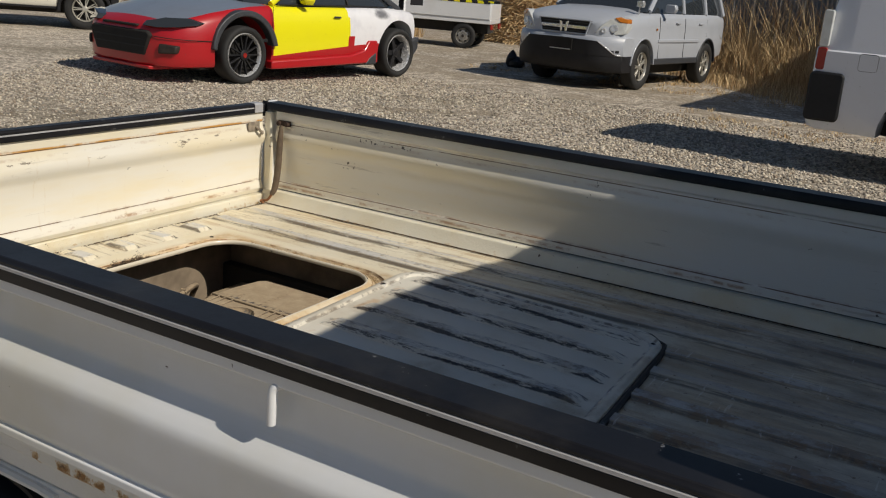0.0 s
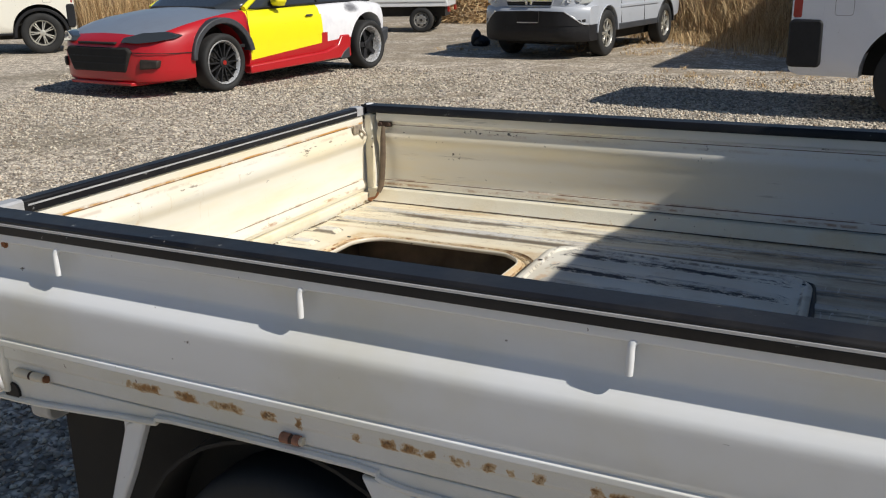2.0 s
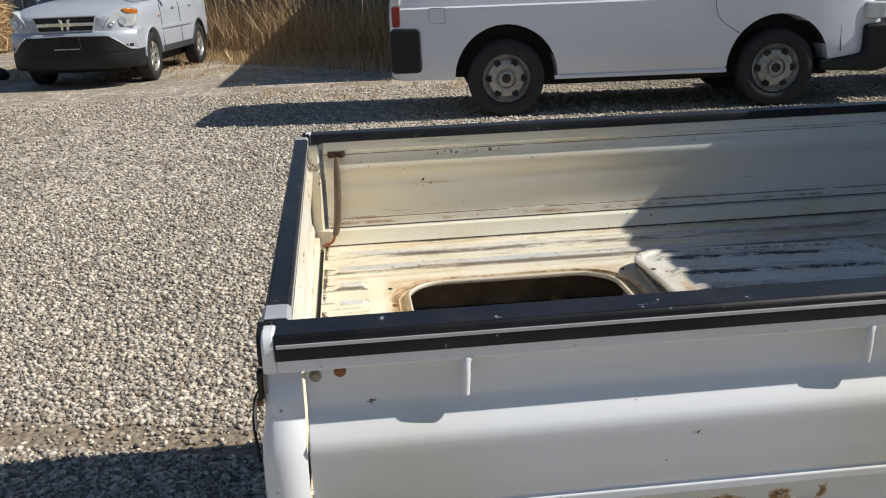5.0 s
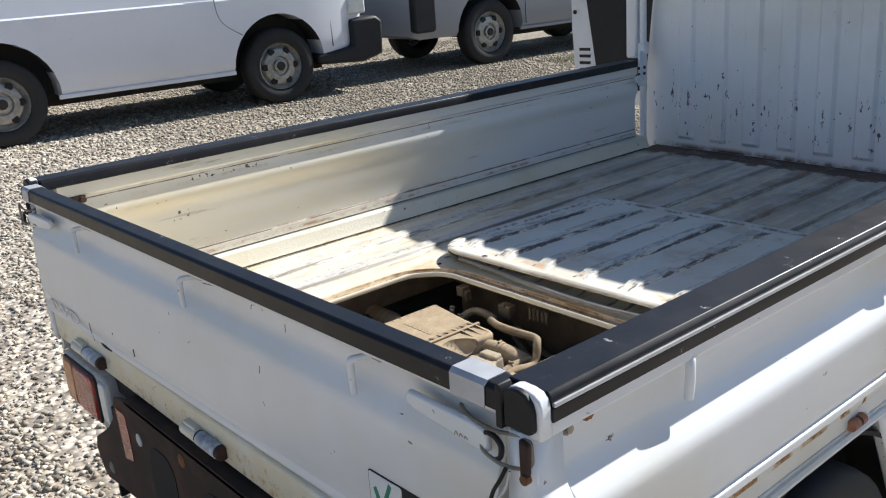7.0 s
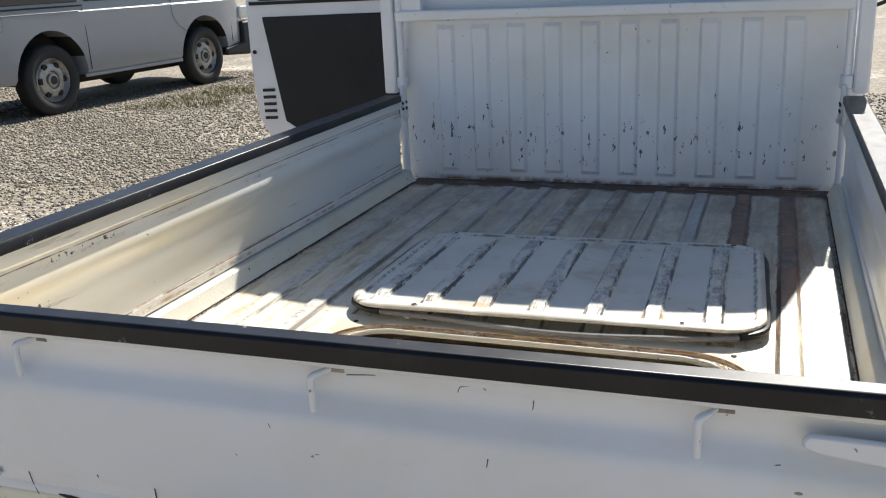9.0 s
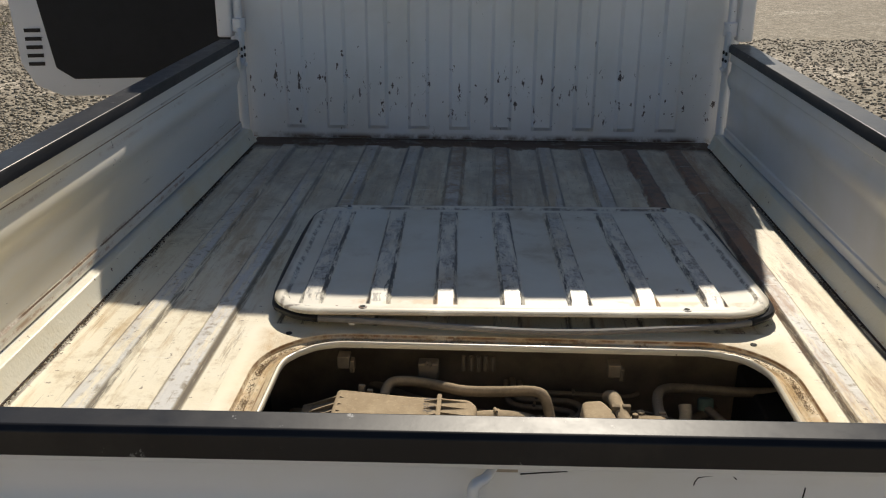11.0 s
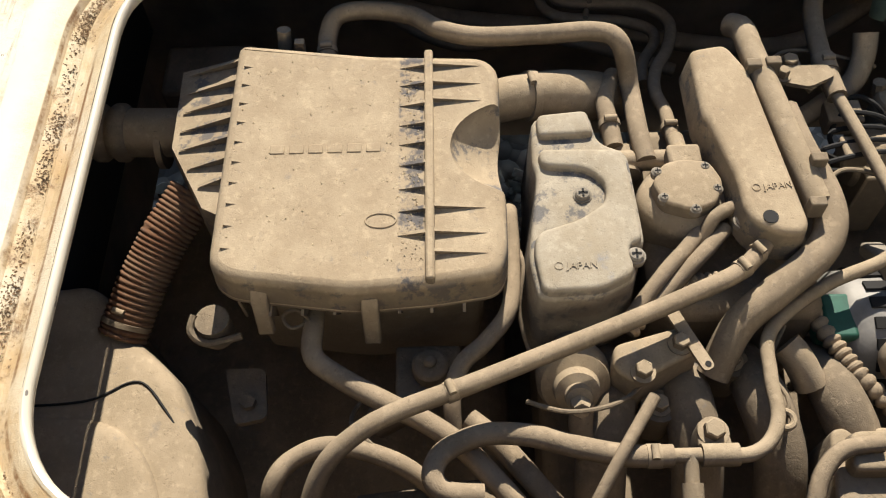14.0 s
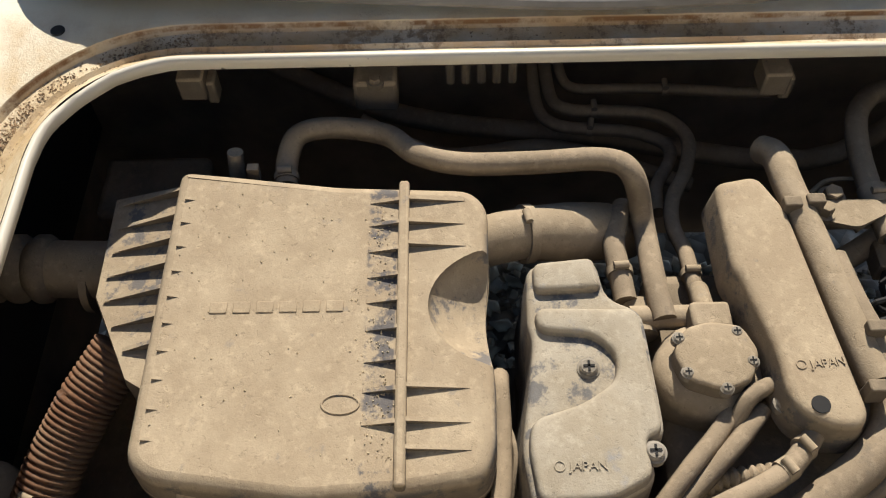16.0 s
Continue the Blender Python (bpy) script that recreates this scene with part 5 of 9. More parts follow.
def coupe(place):
    t = thing("sports_coupe", "patchwork red, yellow and white sports coupe with a grey bonnet", "car")
    t.matrix_basis = place
    keys = ((0.55, 0.70, 0.40, 0.78, 0.0), (0.60, 0.79, 0.36, 0.835, 0.01), (0.80, 0.86, 0.33, 0.858, 0.02), (1.10, 0.89, 0.28, 0.872, 0.02), (1.50, 0.888, 0.20, 0.875, 0.02), (1.88, 0.88, 0.18, 0.875, 0.02),
            (2.30, 0.875, 0.175, 0.872, 0.02), (2.80, 0.87, 0.175, 0.862, 0.02), (3.22, 0.872, 0.175, 0.855, 0.03), (3.26, 0.874, 0.175, 0.853, 0.035), (3.50, 0.892, 0.175, 0.838, 0.05), (3.80, 0.898, 0.175, 0.80, 0.055), (4.05, 0.882, 0.172, 0.755, 0.05),
            (4.25, 0.855, 0.17, 0.715, 0.04), (4.42, 0.805, 0.165, 0.675, 0.035), (4.56, 0.73, 0.162, 0.635, 0.03), (4.66, 0.63, 0.165, 0.60, 0.02), (4.73, 0.50, 0.175, 0.565, 0.01), (4.755, 0.38, 0.20, 0.53, 0.0))
    kx = [k[0] for k in keys]
    xs_ = sorted(set(kx) | {1.94 + 0.025 * i for i in range(9)} | {0.95, 1.3, 2.55, 3.0, 3.65, 3.95, 4.15, 4.34})
    secs = []
    for x in xs_:
        w, zb, zt, c = (float(np.interp(x, kx, [k[i] for k in keys])) for i in range(1, 5))
        h = zt - zb
        low = min(max(0.298 + (3.24 - x) * 0.085, 0.298), 0.44)
        low = min(low, zb + 0.45 * h)
        pts = [(0, zb), (w - 0.12, zb), (w - 0.035, zb + 0.02), (w - 0.012, zb + 0.06), (w - 0.006, max(low, zb + 0.07)), (w, max(low + 0.03, zb + 0.5 * h)), (w - 0.004, zb + 0.66 * h), (w - 0.022, zb + 0.82 * h), (w - 0.05, zb + 0.93 * h), (w - 0.10, zb + 0.985 * h), (w * 0.62, zt + c * 0.45), (w * 0.3, zt + c * 0.85), (0, zt + c)]
        secs.append(half_ring(x, pts))
    body = Geo().loft(secs).obj("body", M["red"], t, "", local=True)
    bpy.context.view_layer.update()
    wells(body, place, (1.03, 3.66), 0.330, 0.89)
    edge = lambda z: 1.97 + 0.75 * (z - 0.66) ** 2
    split(body, t, [
        ("wheel_well", "dark wheel well", M["under"], lambda c, n: abs(c.y) < 0.66 and c.z < 0.74 and (abs(n.y) > 0.9 or n.z < 0.2) and (abs(c.x - 1.03) < 0.43 or abs(c.x - 3.66) < 0.43) and c.z > 0.19),
        ("bonnet", "grey-blue primer bonnet", M["grey_hood"], lambda c, n: 3.27 < c.x < 4.58 and n.z > 0.55 and abs(c.y) < 0.80 - 0.25 * max(0.0, c.x - 4.1) and c.z > 0.56),
        ("front_clip", "red front wings and bumper", M["red"], lambda c, n: c.x > 3.24),
        ("door", "yellow door", M["yellow"], lambda c, n: c.x > edge(c.z) and c.z > 0.298 + (3.24 - c.x) * 0.085 and c.z < 2),
        ("sill", "red sill", M["red"], lambda c, n: c.x > 1.35 and c.z < 0.47),
        ("rear_quarter", "white rear quarter panel smeared with dark primer", M["primer_white"], lambda c, n: True)])
    roof_line = ((3.40, 0.895), (3.20, 0.965), (2.95, 1.055), (2.70, 1.140), (2.55, 1.185), (2.40, 1.208), (2.15, 1.226), (1.85, 1.224), (1.60, 1.198), (1.40, 1.155), (1.15, 1.075), (0.90, 0.975), (0.72, 0.90))
    top = []
    for x, z in roof_line:
        k = (z - 0.86) / 0.366
        wb = float(np.interp(x, (0.72, 1.0, 1.4, 2.6, 3.1, 3.4), (0.52, 0.68, 0.76, 0.785, 0.775, 0.55)))
        wt = wb - 0.19 * k
        half = [(0, 0.80), (wb, 0.845), (wb - 0.02 * k, 0.86 + 0.10 * k), (wt + 0.03 * k, z - 0.07 * k), (wt - 0.03, z - 0.028 * k), (wt - 0.12, z - 0.010 * k), (wt * 0.4, z), (0, z + 0.002)]
        top.append(half_ring(x, half))
    Geo().loft(top).obj("cabin_glass", M["glass"], t, "dark window glass", local=True, sharp=50)
    roof = []
    for x, z in ((2.58, 1.182), (2.55, 1.190), (2.40, 1.213), (2.15, 1.231), (1.85, 1.229), (1.62, 1.204), (1.50, 1.180)):
        wt = 0.785 - 0.19 * (z - 0.86) / 0.366
        roof.append([(x, y, zz) for y, zz in ((wt + 0.012, z - 0.055), (wt - 0.018, z - 0.020), (wt - 0.11, z - 0.004), (wt * 0.4, z + 0.004), (0, z + 0.006), (-wt * 0.4, z + 0.004), (-wt + 0.11, z - 0.004), (-wt + 0.018, z - 0.020), (-wt - 0.012, z - 0.055))])
    ob = Geo().loft(roof, closed=False).obj("roof", M["yellow"], t, "yellow roof", local=True, sharp=50)
    mod = ob.modifiers.new("solid", "SOLIDIFY")
    mod.thickness = 0.012
    for s in (1, -1):
        Geo().tube([(3.20, s * 0.775, 0.862), (2.95, s * 0.735, 0.99), (2.58, s * 0.635, 1.155), (2.40, s * 0.612, 1.185)], [0.034, 0.030, 0.028, 0.026], 10).obj("pillar", M["yellow"], t, "yellow windscreen pillar", local=True)
        Geo().tube([(2.42, s * 0.612, 1.182), (2.1, s * 0.605, 1.200), (1.80, s * 0.608, 1.195), (1.52, s * 0.625, 1.155), (1.22, s * 0.655, 1.035)], [0.026, 0.026, 0.028, 0.036, 0.030], 10).obj("roof_rail", M["yellow"], t, "yellow roof rail", local=True)
        Geo().tube([(1.24, s * 0.655, 1.045), (1.05, s * 0.685, 0.955), (0.86, s * 0.70, 0.868)], [0.028, 0.034, 0.030], 10).obj("rear_pillar", M["flare"], t, "dark rear pillar", local=True)
        Geo().tube([(1.93, s * 0.780, 0.865), (1.95, s * 0.745, 0.98), (2.02, s * 0.625, 1.18)], 0.018, 8).obj("door_frame", M["black"], t, "black window frame", local=True)
        Geo().tube([(3.12, s * 0.792, 0.862), (2.6, s * 0.798, 0.872), (2.0, s * 0.80, 0.880), (1.2, s * 0.76, 0.882)], 0.010, 8).obj("window_seal", M["black"], t, "black window seal", local=True)
        Geo().loft([[(2.80 - a, s * (b + 0.80), c + 0.935) for a, b, c in ring] for ring in (
            [(0.0, 0.03, -0.03), (0.0, 0.10, -0.03), (0.0, 0.12, 0.0), (0.0, 0.10, 0.035), (0.0, 0.03, 0.035), (0.0, 0.01, 0.0)],
            [(0.05, -0.01, -0.055), (0.05, 0.13, -0.055), (0.05, 0.165, 0.0), (0.05, 0.13, 0.06), (0.05, 0.0, 0.06), (0.05, -0.03, 0.0)],
            [(0.12, -0.01, -0.06), (0.12, 0.13, -0.06), (0.12, 0.17, 0.0), (0.12, 0.13, 0.065), (0.12, 0.0, 0.065), (0.12, -0.03, 0.0)])]).obj("mirror", M["yellow"], t, "yellow door mirror", local=True, bevel=0.012)
        Geo().box(2.14, 2.26, s * 0.868, s * 0.880, 0.735, 0.757).obj("door_handle", M["flare"], t, "dark door handle", local=True, bevel=0.005)
        lamp = [(0.40, 0.585, 4.775), (0.60, 0.575, 4.715), (0.75, 0.590, 4.58), (0.845, 0.615, 4.33), (0.852, 0.645, 4.26), (0.78, 0.685, 4.40), (0.62, 0.675, 4.60), (0.42, 0.635, 4.72)]
        Geo().loft([[(c, s * a, b) for a, b, c in lamp], [(c - 0.20, s * (a - 0.04), b - 0.01) for a, b, c in lamp]]).obj("headlamp", M["glass"], t, "smoked black headlamp", local=True, bevel=0.012)
        fog = [(0.60, 0.31, 4.72), (0.76, 0.32, 4.60), (0.775, 0.40, 4.58), (0.61, 0.415, 4.71)]
        Geo().loft([[(c, s * a, b) for a, b, c in fog], [(c - 0.1, s * (a - 0.02), b) for a, b, c in fog]]).obj("fog_lamp", M["dark_metal"], t, "dark fog lamp", local=True, bevel=0.015)
        Geo().tube([(4.74, s * 0.45, 0.485), (4.66, s * 0.65, 0.475), (4.45, s * 0.81, 0.465), (4.10, s * 0.885, 0.46)], 0.0045, 6, 5).obj("bumper_crease", M["under"], t, "thin dark bumper crease", local=True)
        Geo().prism([(0.58, 0.36), (0.70, 0.24), (0.80, 0.24), (0.80, 0.46), (0.56, 0.52)], "y", s * 0.45, s * 0.855).obj("rear_valance", M["flare"], t, "dark bare rear corner without bumper", local=True, bevel=0.02)
        Geo().prism([(1.46, 0.20), (3.28, 0.155), (3.28, 0.25), (1.95, 0.30), (1.72, 0.36), (1.64, 0.475), (1.48, 0.475)], "y", s * 0.80, s * 0.912).obj("side_skirt", M["red"], t, "red side skirt with a raised tail", local=True, bevel=0.018)
        Geo().prism([(1.50, 0.185), (1.70, 0.185), (1.62, 0.27), (1.50, 0.33)], "y", s * 0.80, s * 0.917).obj("skirt_scoop", M["flare"], t, "dark scoop at the skirt's tail", local=True, bevel=0.01)
        Geo().tube([(3.245, s * 0.868, 0.84), (3.25, s * 0.879, 0.60), (3.245, s * 0.874, 0.31)], 0.004, 6).obj("door_seam", M["under"], t, "dark door seam", local=True)
        Geo().box(3.33, 3.40, s * 0.872, s * 0.886, 0.455, 0.49).obj("side_repeater", M["black"], t, "dark side repeater", local=True, bevel=0.004)
        for fx, f0, f1, r0, r1 in ((3.66, 6, 170, 0.405, 0.475),):
            arc = [(fx + r0 * math.cos(radians(a)), 0.325 + r0 * math.sin(radians(a))) for a in range(f0, f1, 9)] + [(fx + r1 * math.cos(radians(a)), 0.325 + (r1 - 0.005) * math.sin(radians(a))) for a in range(f1 - 1, f0 - 1, -9)]
            Geo().prism(arc, "y", s * 0.80, s * 0.918).obj("fender_flare", M["flare"], t, "dark grey fender flare", local=True, bevel=0.012)
        wheel(t, 1.03, s * 0.79, 0.314, 0.235, s, "deep")
        wheel(t, 3.66, s * 0.79, 0.314, 0.235, s, "wide")
        Geo().box(0.555, 0.62, s * 0.38, s * 0.73, 0.60, 0.76).obj("tail_light", M["red_lens"], t, "red tail light", local=True, bevel=0.01)
        Geo().box(0.40, 0.66, s * 0.735, s * 0.75, 0.93, 1.045).obj("wing_end", M["black"], t, "black wing end plate", local=True, bevel=0.004)
        Geo().box(0.52, 0.60, s * 0.50 - 0.012, s * 0.50 + 0.012, 0.85, 1.01).obj("wing_stay", M["black"], t, "black wing stay", local=True)
    mouth = [(-0.47, 0.535), (0.47, 0.535), (0.52, 0.49), (0.42, 0.275), (-0.42, 0.275), (-0.52, 0.49)]
    Geo().prism(mouth, "x", 4.50, 4.768).obj("grille", M["under"], t, "black bumper opening", local=True, bevel=0.02)
    for z in (0.36, 0.43):
        Geo().box(4.755, 4.772, -0.45, 0.45, z, z + 0.012).obj("grille_bar", M["black"], t, "black grille bar", local=True)
    Geo().box(4.50, 4.764, -0.30, 0.30, 0.56, 0.585).obj("grille_slot", M["under"], t, "dark slot over the bumper", local=True, bevel=0.01)
    Geo().prism([(4.20, 0.135), (4.60, 0.135), (4.76, 0.14), (4.765, 0.175), (4.20, 0.18)], "y", -0.50, 0.50).obj("splitter", M["red"], t, "red front splitter lip", local=True, bevel=0.01)
    Geo().prism([(0.42, 0.995), (0.64, 1.012), (0.66, 1.028), (0.43, 1.022)], "y", -0.74, 0.74).obj("rear_wing", M["black"], t, "black rear wing", local=True, bevel=0.006)
    Geo().prism([(2.79, 1.085), (2.70, 1.125), (2.705, 1.135), (2.797, 1.095)], "y", 0.28, 0.46).obj("windscreen_sticker", M["tape_silver"], t, "pale sticker inside the windscreen", local=True)
    Geo().box(0.7, 4.2, -0.6, 0.6, 0.135, 0.3).obj("underbody", M["under"], t, "dark underbody", local=True)
    for part in t.children_recursive:
        if not part.name.startswith(("wheel", "rim", "spokes", "centre")):
            for v in part.data.vertices:
                if v.co.x > 4.05:
                    v.co.x = 4.05 + (v.co.x - 4.05) * 0.80
    return t


M["cream_car"] = body_paint("cream_car_paint", (0.78, 0.755, 0.66), dirt=0.1)
van(facing((-14.2, 8.6), (-12.6, 10.35), 1.09, 0.81), "cream-white short-tailed car with black arch trim at the yard's edge", M["cream_car"], name="small_car", tail=0.5, trim=True)
coupe(facing((-5.80, 7.00), (-5.46, 9.85), 0.985 * 1.08, 0.86) @ Matrix.Scale(1.08, 4))


def nose(y):
    """How far the rounded front of the SUV reaches at y."""
    return 4.575 - 1.35 * max(0.0, abs(y) - 0.42) ** 2


def suv(place):
    t = thing("compact_suv", "silver compact SUV with dark lower bumper parked on gravel", "car")
    t.matrix_basis = place
    silver = M["suv_silver"]
    secs = []
    for x, w, zb, zt, c in ((0.0, 0.74, 0.50, 1.16, 0.0), (0.05, 0.82, 0.45, 1.19, 0.0), (0.4, 0.875, 0.42, 1.20, 0.0), (0.95, 0.895, 0.40, 1.195, 0.0), (1.5, 0.885, 0.40, 1.19, 0.0), (2.2, 0.882, 0.40, 1.185, 0.0), (3.0, 0.885, 0.40, 1.175, 0.03), (3.3, 0.89, 0.40, 1.165, 0.05), (3.63, 0.895, 0.40, 1.15, 0.055),
                            (3.9, 0.89, 0.42, 1.125, 0.06), (4.1, 0.875, 0.44, 1.10, 0.055), (4.25, 0.85, 0.46, 1.075, 0.045), (4.36, 0.80, 0.48, 1.05, 0.035), (4.45, 0.73, 0.50, 1.025, 0.02), (4.52, 0.64, 0.52, 1.0, 0.01), (4.56, 0.55, 0.55, 0.965, 0.0)):
        h = zt - zb
        pts = [(0, zb), (w - 0.08, zb), (w - 0.012, zb + 0.05 * h), (w, zb + 0.25 * h), (w + 0.003, zb + 0.45 * h), (w - 0.008, zb + 0.50 * h), (w - 0.010, zb + 0.72 * h), (w - 0.030, zb + 0.88 * h), (w - 0.075, zb + 0.965 * h), (w - 0.15, zt - 0.002), (w * 0.55, zt + c * 0.75), (0, zt + c)]
        secs.append(half_ring(x, pts))
    body = Geo().loft(secs).obj("body", silver, t, "", local=True)
    bpy.context.view_layer.update()
    wells(body, place, (0.95, 3.63), 0.345, 0.885)
    top = []
    for x0, x1, w, z in ((0.05, 3.60, 0.80, 1.16), (0.08, 3.42, 0.79, 1.24), (0.20, 2.86, 0.70, 1.58), (0.33, 2.62, 0.64, 1.68)):
        top.append([(a, b, z) for a, b in round_rect(x0, x1, -w, w, 0.12, 4)])
    Geo().loft(top).obj("cabin_glass", M["glass"], t, "dark window glass", local=True, sharp=50)
    Geo().prism(round_rect(0.28, 2.70, -0.665, 0.665, 0.12, 4), "z", 1.665, 1.715).obj("roof", silver, t, "", local=True, bevel=0.02)
    for s in (1, -1):
        for a, b, r in (((3.42, 0.80, 1.17), (2.66, 0.655, 1.69), 0.042), ((2.02, 0.80, 1.17), (1.96, 0.665, 1.69), 0.036), ((1.02, 0.80, 1.17), (1.00, 0.665, 1.69), 0.040), ((0.17, 0.79, 1.17), (0.36, 0.655, 1.69), 0.060)):
            Geo().cyl((a[0], s * a[1], a[2]), (b[0], s * b[1], b[2]), r, seg=8).obj("pillar", silver, t, "", local=True)
        lamp = [(0.50, 0.825), (0.70, 0.808), (0.862, 0.825), (0.885, 0.93), (0.880, 1.045), (0.80, 1.075), (0.68, 1.03), (0.575, 0.935)]
        hl = Geo().loft([[(nose(a) + 0.012, s * a, b) for a, b in lamp], [(nose(a) - 0.2, s * (a - 0.02), b + 0.01) for a, b in lamp]]).obj("headlamp", M["lamp_clear"], t, "clear teardrop headlamp", local=True, bevel=0.018)
        for a, b, r in ((0.74, 0.905, 0.062), (0.62, 0.865, 0.036)):
            m = Matrix.Translation((nose(a) + 0.004, s * a, b)) @ Matrix.Rotation(s * radians(24), 4, "Z") @ Matrix.Rotation(radians(84), 4, "Y")
            Geo().turn([(r, 0.0), (r * 0.97, 0.012), (r * 0.8, 0.016), (r * 0.4, 0.010), (0.001, 0.008)], m, 18, False).obj("reflector_bowl", M["chrome"], hl, "bright reflector bowl", local=True)
        amber = [(0.80, 1.000), (0.884, 0.985), (0.879, 1.047), (0.80, 1.073), (0.74, 1.055)]
        Geo().loft([[(nose(a) + 0.018, s * a, b) for a, b in amber], [(nose(a) - 0.15, s * (a - 0.01), b) for a, b in amber]]).obj("indicator", M["amber_lens"], hl, "amber indicator", local=True, bevel=0.008)
        fog = [(0.70, 0.545), (0.84, 0.555), (0.84, 0.60), (0.68, 0.595)]
        Geo().loft([[(nose(a) + 0.058, s * a, b) for a, b in fog], [(nose(a) - 0.1, s * a, b) for a, b in fog]]).obj("fog_lamp", M["black"], t, "dark fog lamp recess", local=True, bevel=0.008)
        Geo().loft([[(2.98 - a, s * (0.87 + b), 1.235 + c) for b, c in ((0.0, -0.055), (0.15, -0.06), (0.18, 0.0), (0.15, 0.07), (0.0, 0.065))] for a in (0.0, 0.05, 0.11)]).obj("mirror", silver, t, "silver door mirror", local=True, bevel=0.015)
        for x in (0.95, 3.63):
            wheel(t, x, s * 0.785, 0.352, 0.21, s, "alloy")
            arc = [(x + 0.405 * math.cos(radians(a)), 0.345 + 0.42 * math.sin(radians(a))) for a in range(4, 177, 9)] + [(x + 0.432 * math.cos(radians(a)), 0.345 + 0.447 * math.sin(radians(a))) for a in range(176, 3, -9)]
            Geo().prism(arc, "y", s * 0.84, s * 0.902).obj("arch_lip", silver if x > 2 else M["flare"], t, "" if x > 2 else "dark grey wheel arch lip", local=True, bevel=0.008)
        for x in (1.30, 2.30):
            Geo().box(x, x + 0.15, s * 0.868, s * 0.895, 1.005, 1.035).obj("door_handle", silver, t, "", local=True, bevel=0.008)
        for a in (3.10, 2.06, 1.08):
            Geo().tube([(a, s * 0.862, 1.10), (a - 0.01, s * 0.878, 0.95), (a - 0.02, s * 0.886, 0.60), (a - 0.06, s * 0.880, 0.44)], 0.004, 6).obj("door_seam", M["under"], t, "dark door seam", local=True)
        Geo().box(1.42, 3.14, s * 0.875, s * 0.905, 0.715, 0.765).obj("side_moulding", silver, t, "silver side moulding", local=True, bevel=0.010)
        Geo().box(1.40, 3.20, s * 0.86, s * 0.900, 0.375, 0.47).obj("sill_guard", M["flare"], t, "dark grey sill guard", local=True, bevel=0.012)
        Geo().box(3.20, 3.24, s * 0.885, s * 0.895, 0.90, 0.93).obj("side_repeater", M["amber_lens"], t, "small amber side repeater", local=True, bevel=0.004)
        edge = [(0.575, 0.715), (0.70, 0.62), (0.80, 0.535), (0.872, 0.520)]
        Geo().tube([(nose(a) + 0.060, s * a, b) for a, b in edge], 0.010, 8, 4).obj("bumper_trim", M["chrome"], t, "bright edge of the bumper opening", local=True)
    # single chrome fender mirror on the kerb side
    Geo().tube([(3.72, 0.76, 1.10), (3.78, 0.80, 1.18), (3.80, 0.82, 1.24)], [0.022, 0.014, 0.012], 8, 4).loft([[(3.80 + a, 0.82 + b, 1.275 + c) for b, c in ((-0.045, -0.04), (0.05, -0.045), (0.06, 0.0), (0.045, 0.05), (-0.045, 0.045))] for a in (-0.04, 0.0, 0.04)]).obj("fender_mirror", M["chrome"], t, "small bright fender mirror", local=True, bevel=0.006)

    def strip(name, prof, wide, mat, label):
        """A bumper band that follows the rounded nose; prof gives (out, z)."""
        loops = []
        for i in range(21):
            y = wide * (-1 + i / 10)
            loops.append([(nose(y) + o, y, z) for o, z in prof])
        return Geo().loft(loops).obj(name, M[mat] if isinstance(mat, str) else mat, t, label, local=True, bevel=0.008)

    strip("bumper", [(-0.28, 0.51), (0.030, 0.51), (0.052, 0.56), (0.050, 0.69), (0.030, 0.755), (-0.005, 0.785), (-0.28, 0.785)], 0.885, silver, "")
    strip("lower_bumper", [(-0.28, 0.27), (0.0, 0.27), (0.045, 0.33), (0.055, 0.44), (0.050, 0.518), (-0.28, 0.518)], 0.880, "black", "black lower bumper lip")
    mouth = []
    for i in range(33):
        y = -0.80 + 0.05 * i
        zt = float(np.interp(abs(y), (0.0, 0.575, 0.70, 0.80), (0.725, 0.712, 0.62, 0.53)))
        mouth.append([(nose(y) + o, y, z) for o, z in ((-0.05, 0.505), (0.060, 0.505), (0.060, zt), (-0.05, zt))])
    Geo().loft(mouth).obj("bumper_opening", M["black"], t, "black centre of the bumper", local=True)
    gr = [(-0.43, 0.985), (-0.37, 0.79), (0.37, 0.79), (0.43, 0.985)]
    Geo().prism(gr, "x", 4.40, 4.588).obj("grille", M["under"], t, "black grille", local=True, bevel=0.008)
    ring_ = [gr[0], gr[1], gr[2], gr[3], gr[0]]
    for (y0_, z0_), (y1_, z1_) in zip(ring_, ring_[1:]):
        Geo().cyl((4.590, y0_, z0_), (4.590, y1_, z1_), 0.011, seg=8).obj("grille_frame", silver, t, "silver grille frame", local=True)
    Geo().prism([(-0.40, 0.905), (-0.385, 0.855), (0.385, 0.855), (0.40, 0.905)], "x", 4.55, 4.596).obj("grille_bar", M["chrome"], t, "bright grille bar", local=True, bevel=0.008)
    for z in (0.825, 0.945):
        Geo().box(4.55, 4.592, -0.39, 0.39, z - 0.004, z + 0.004).obj("grille_bar", M["flare"], t, "dark grille slat", local=True)
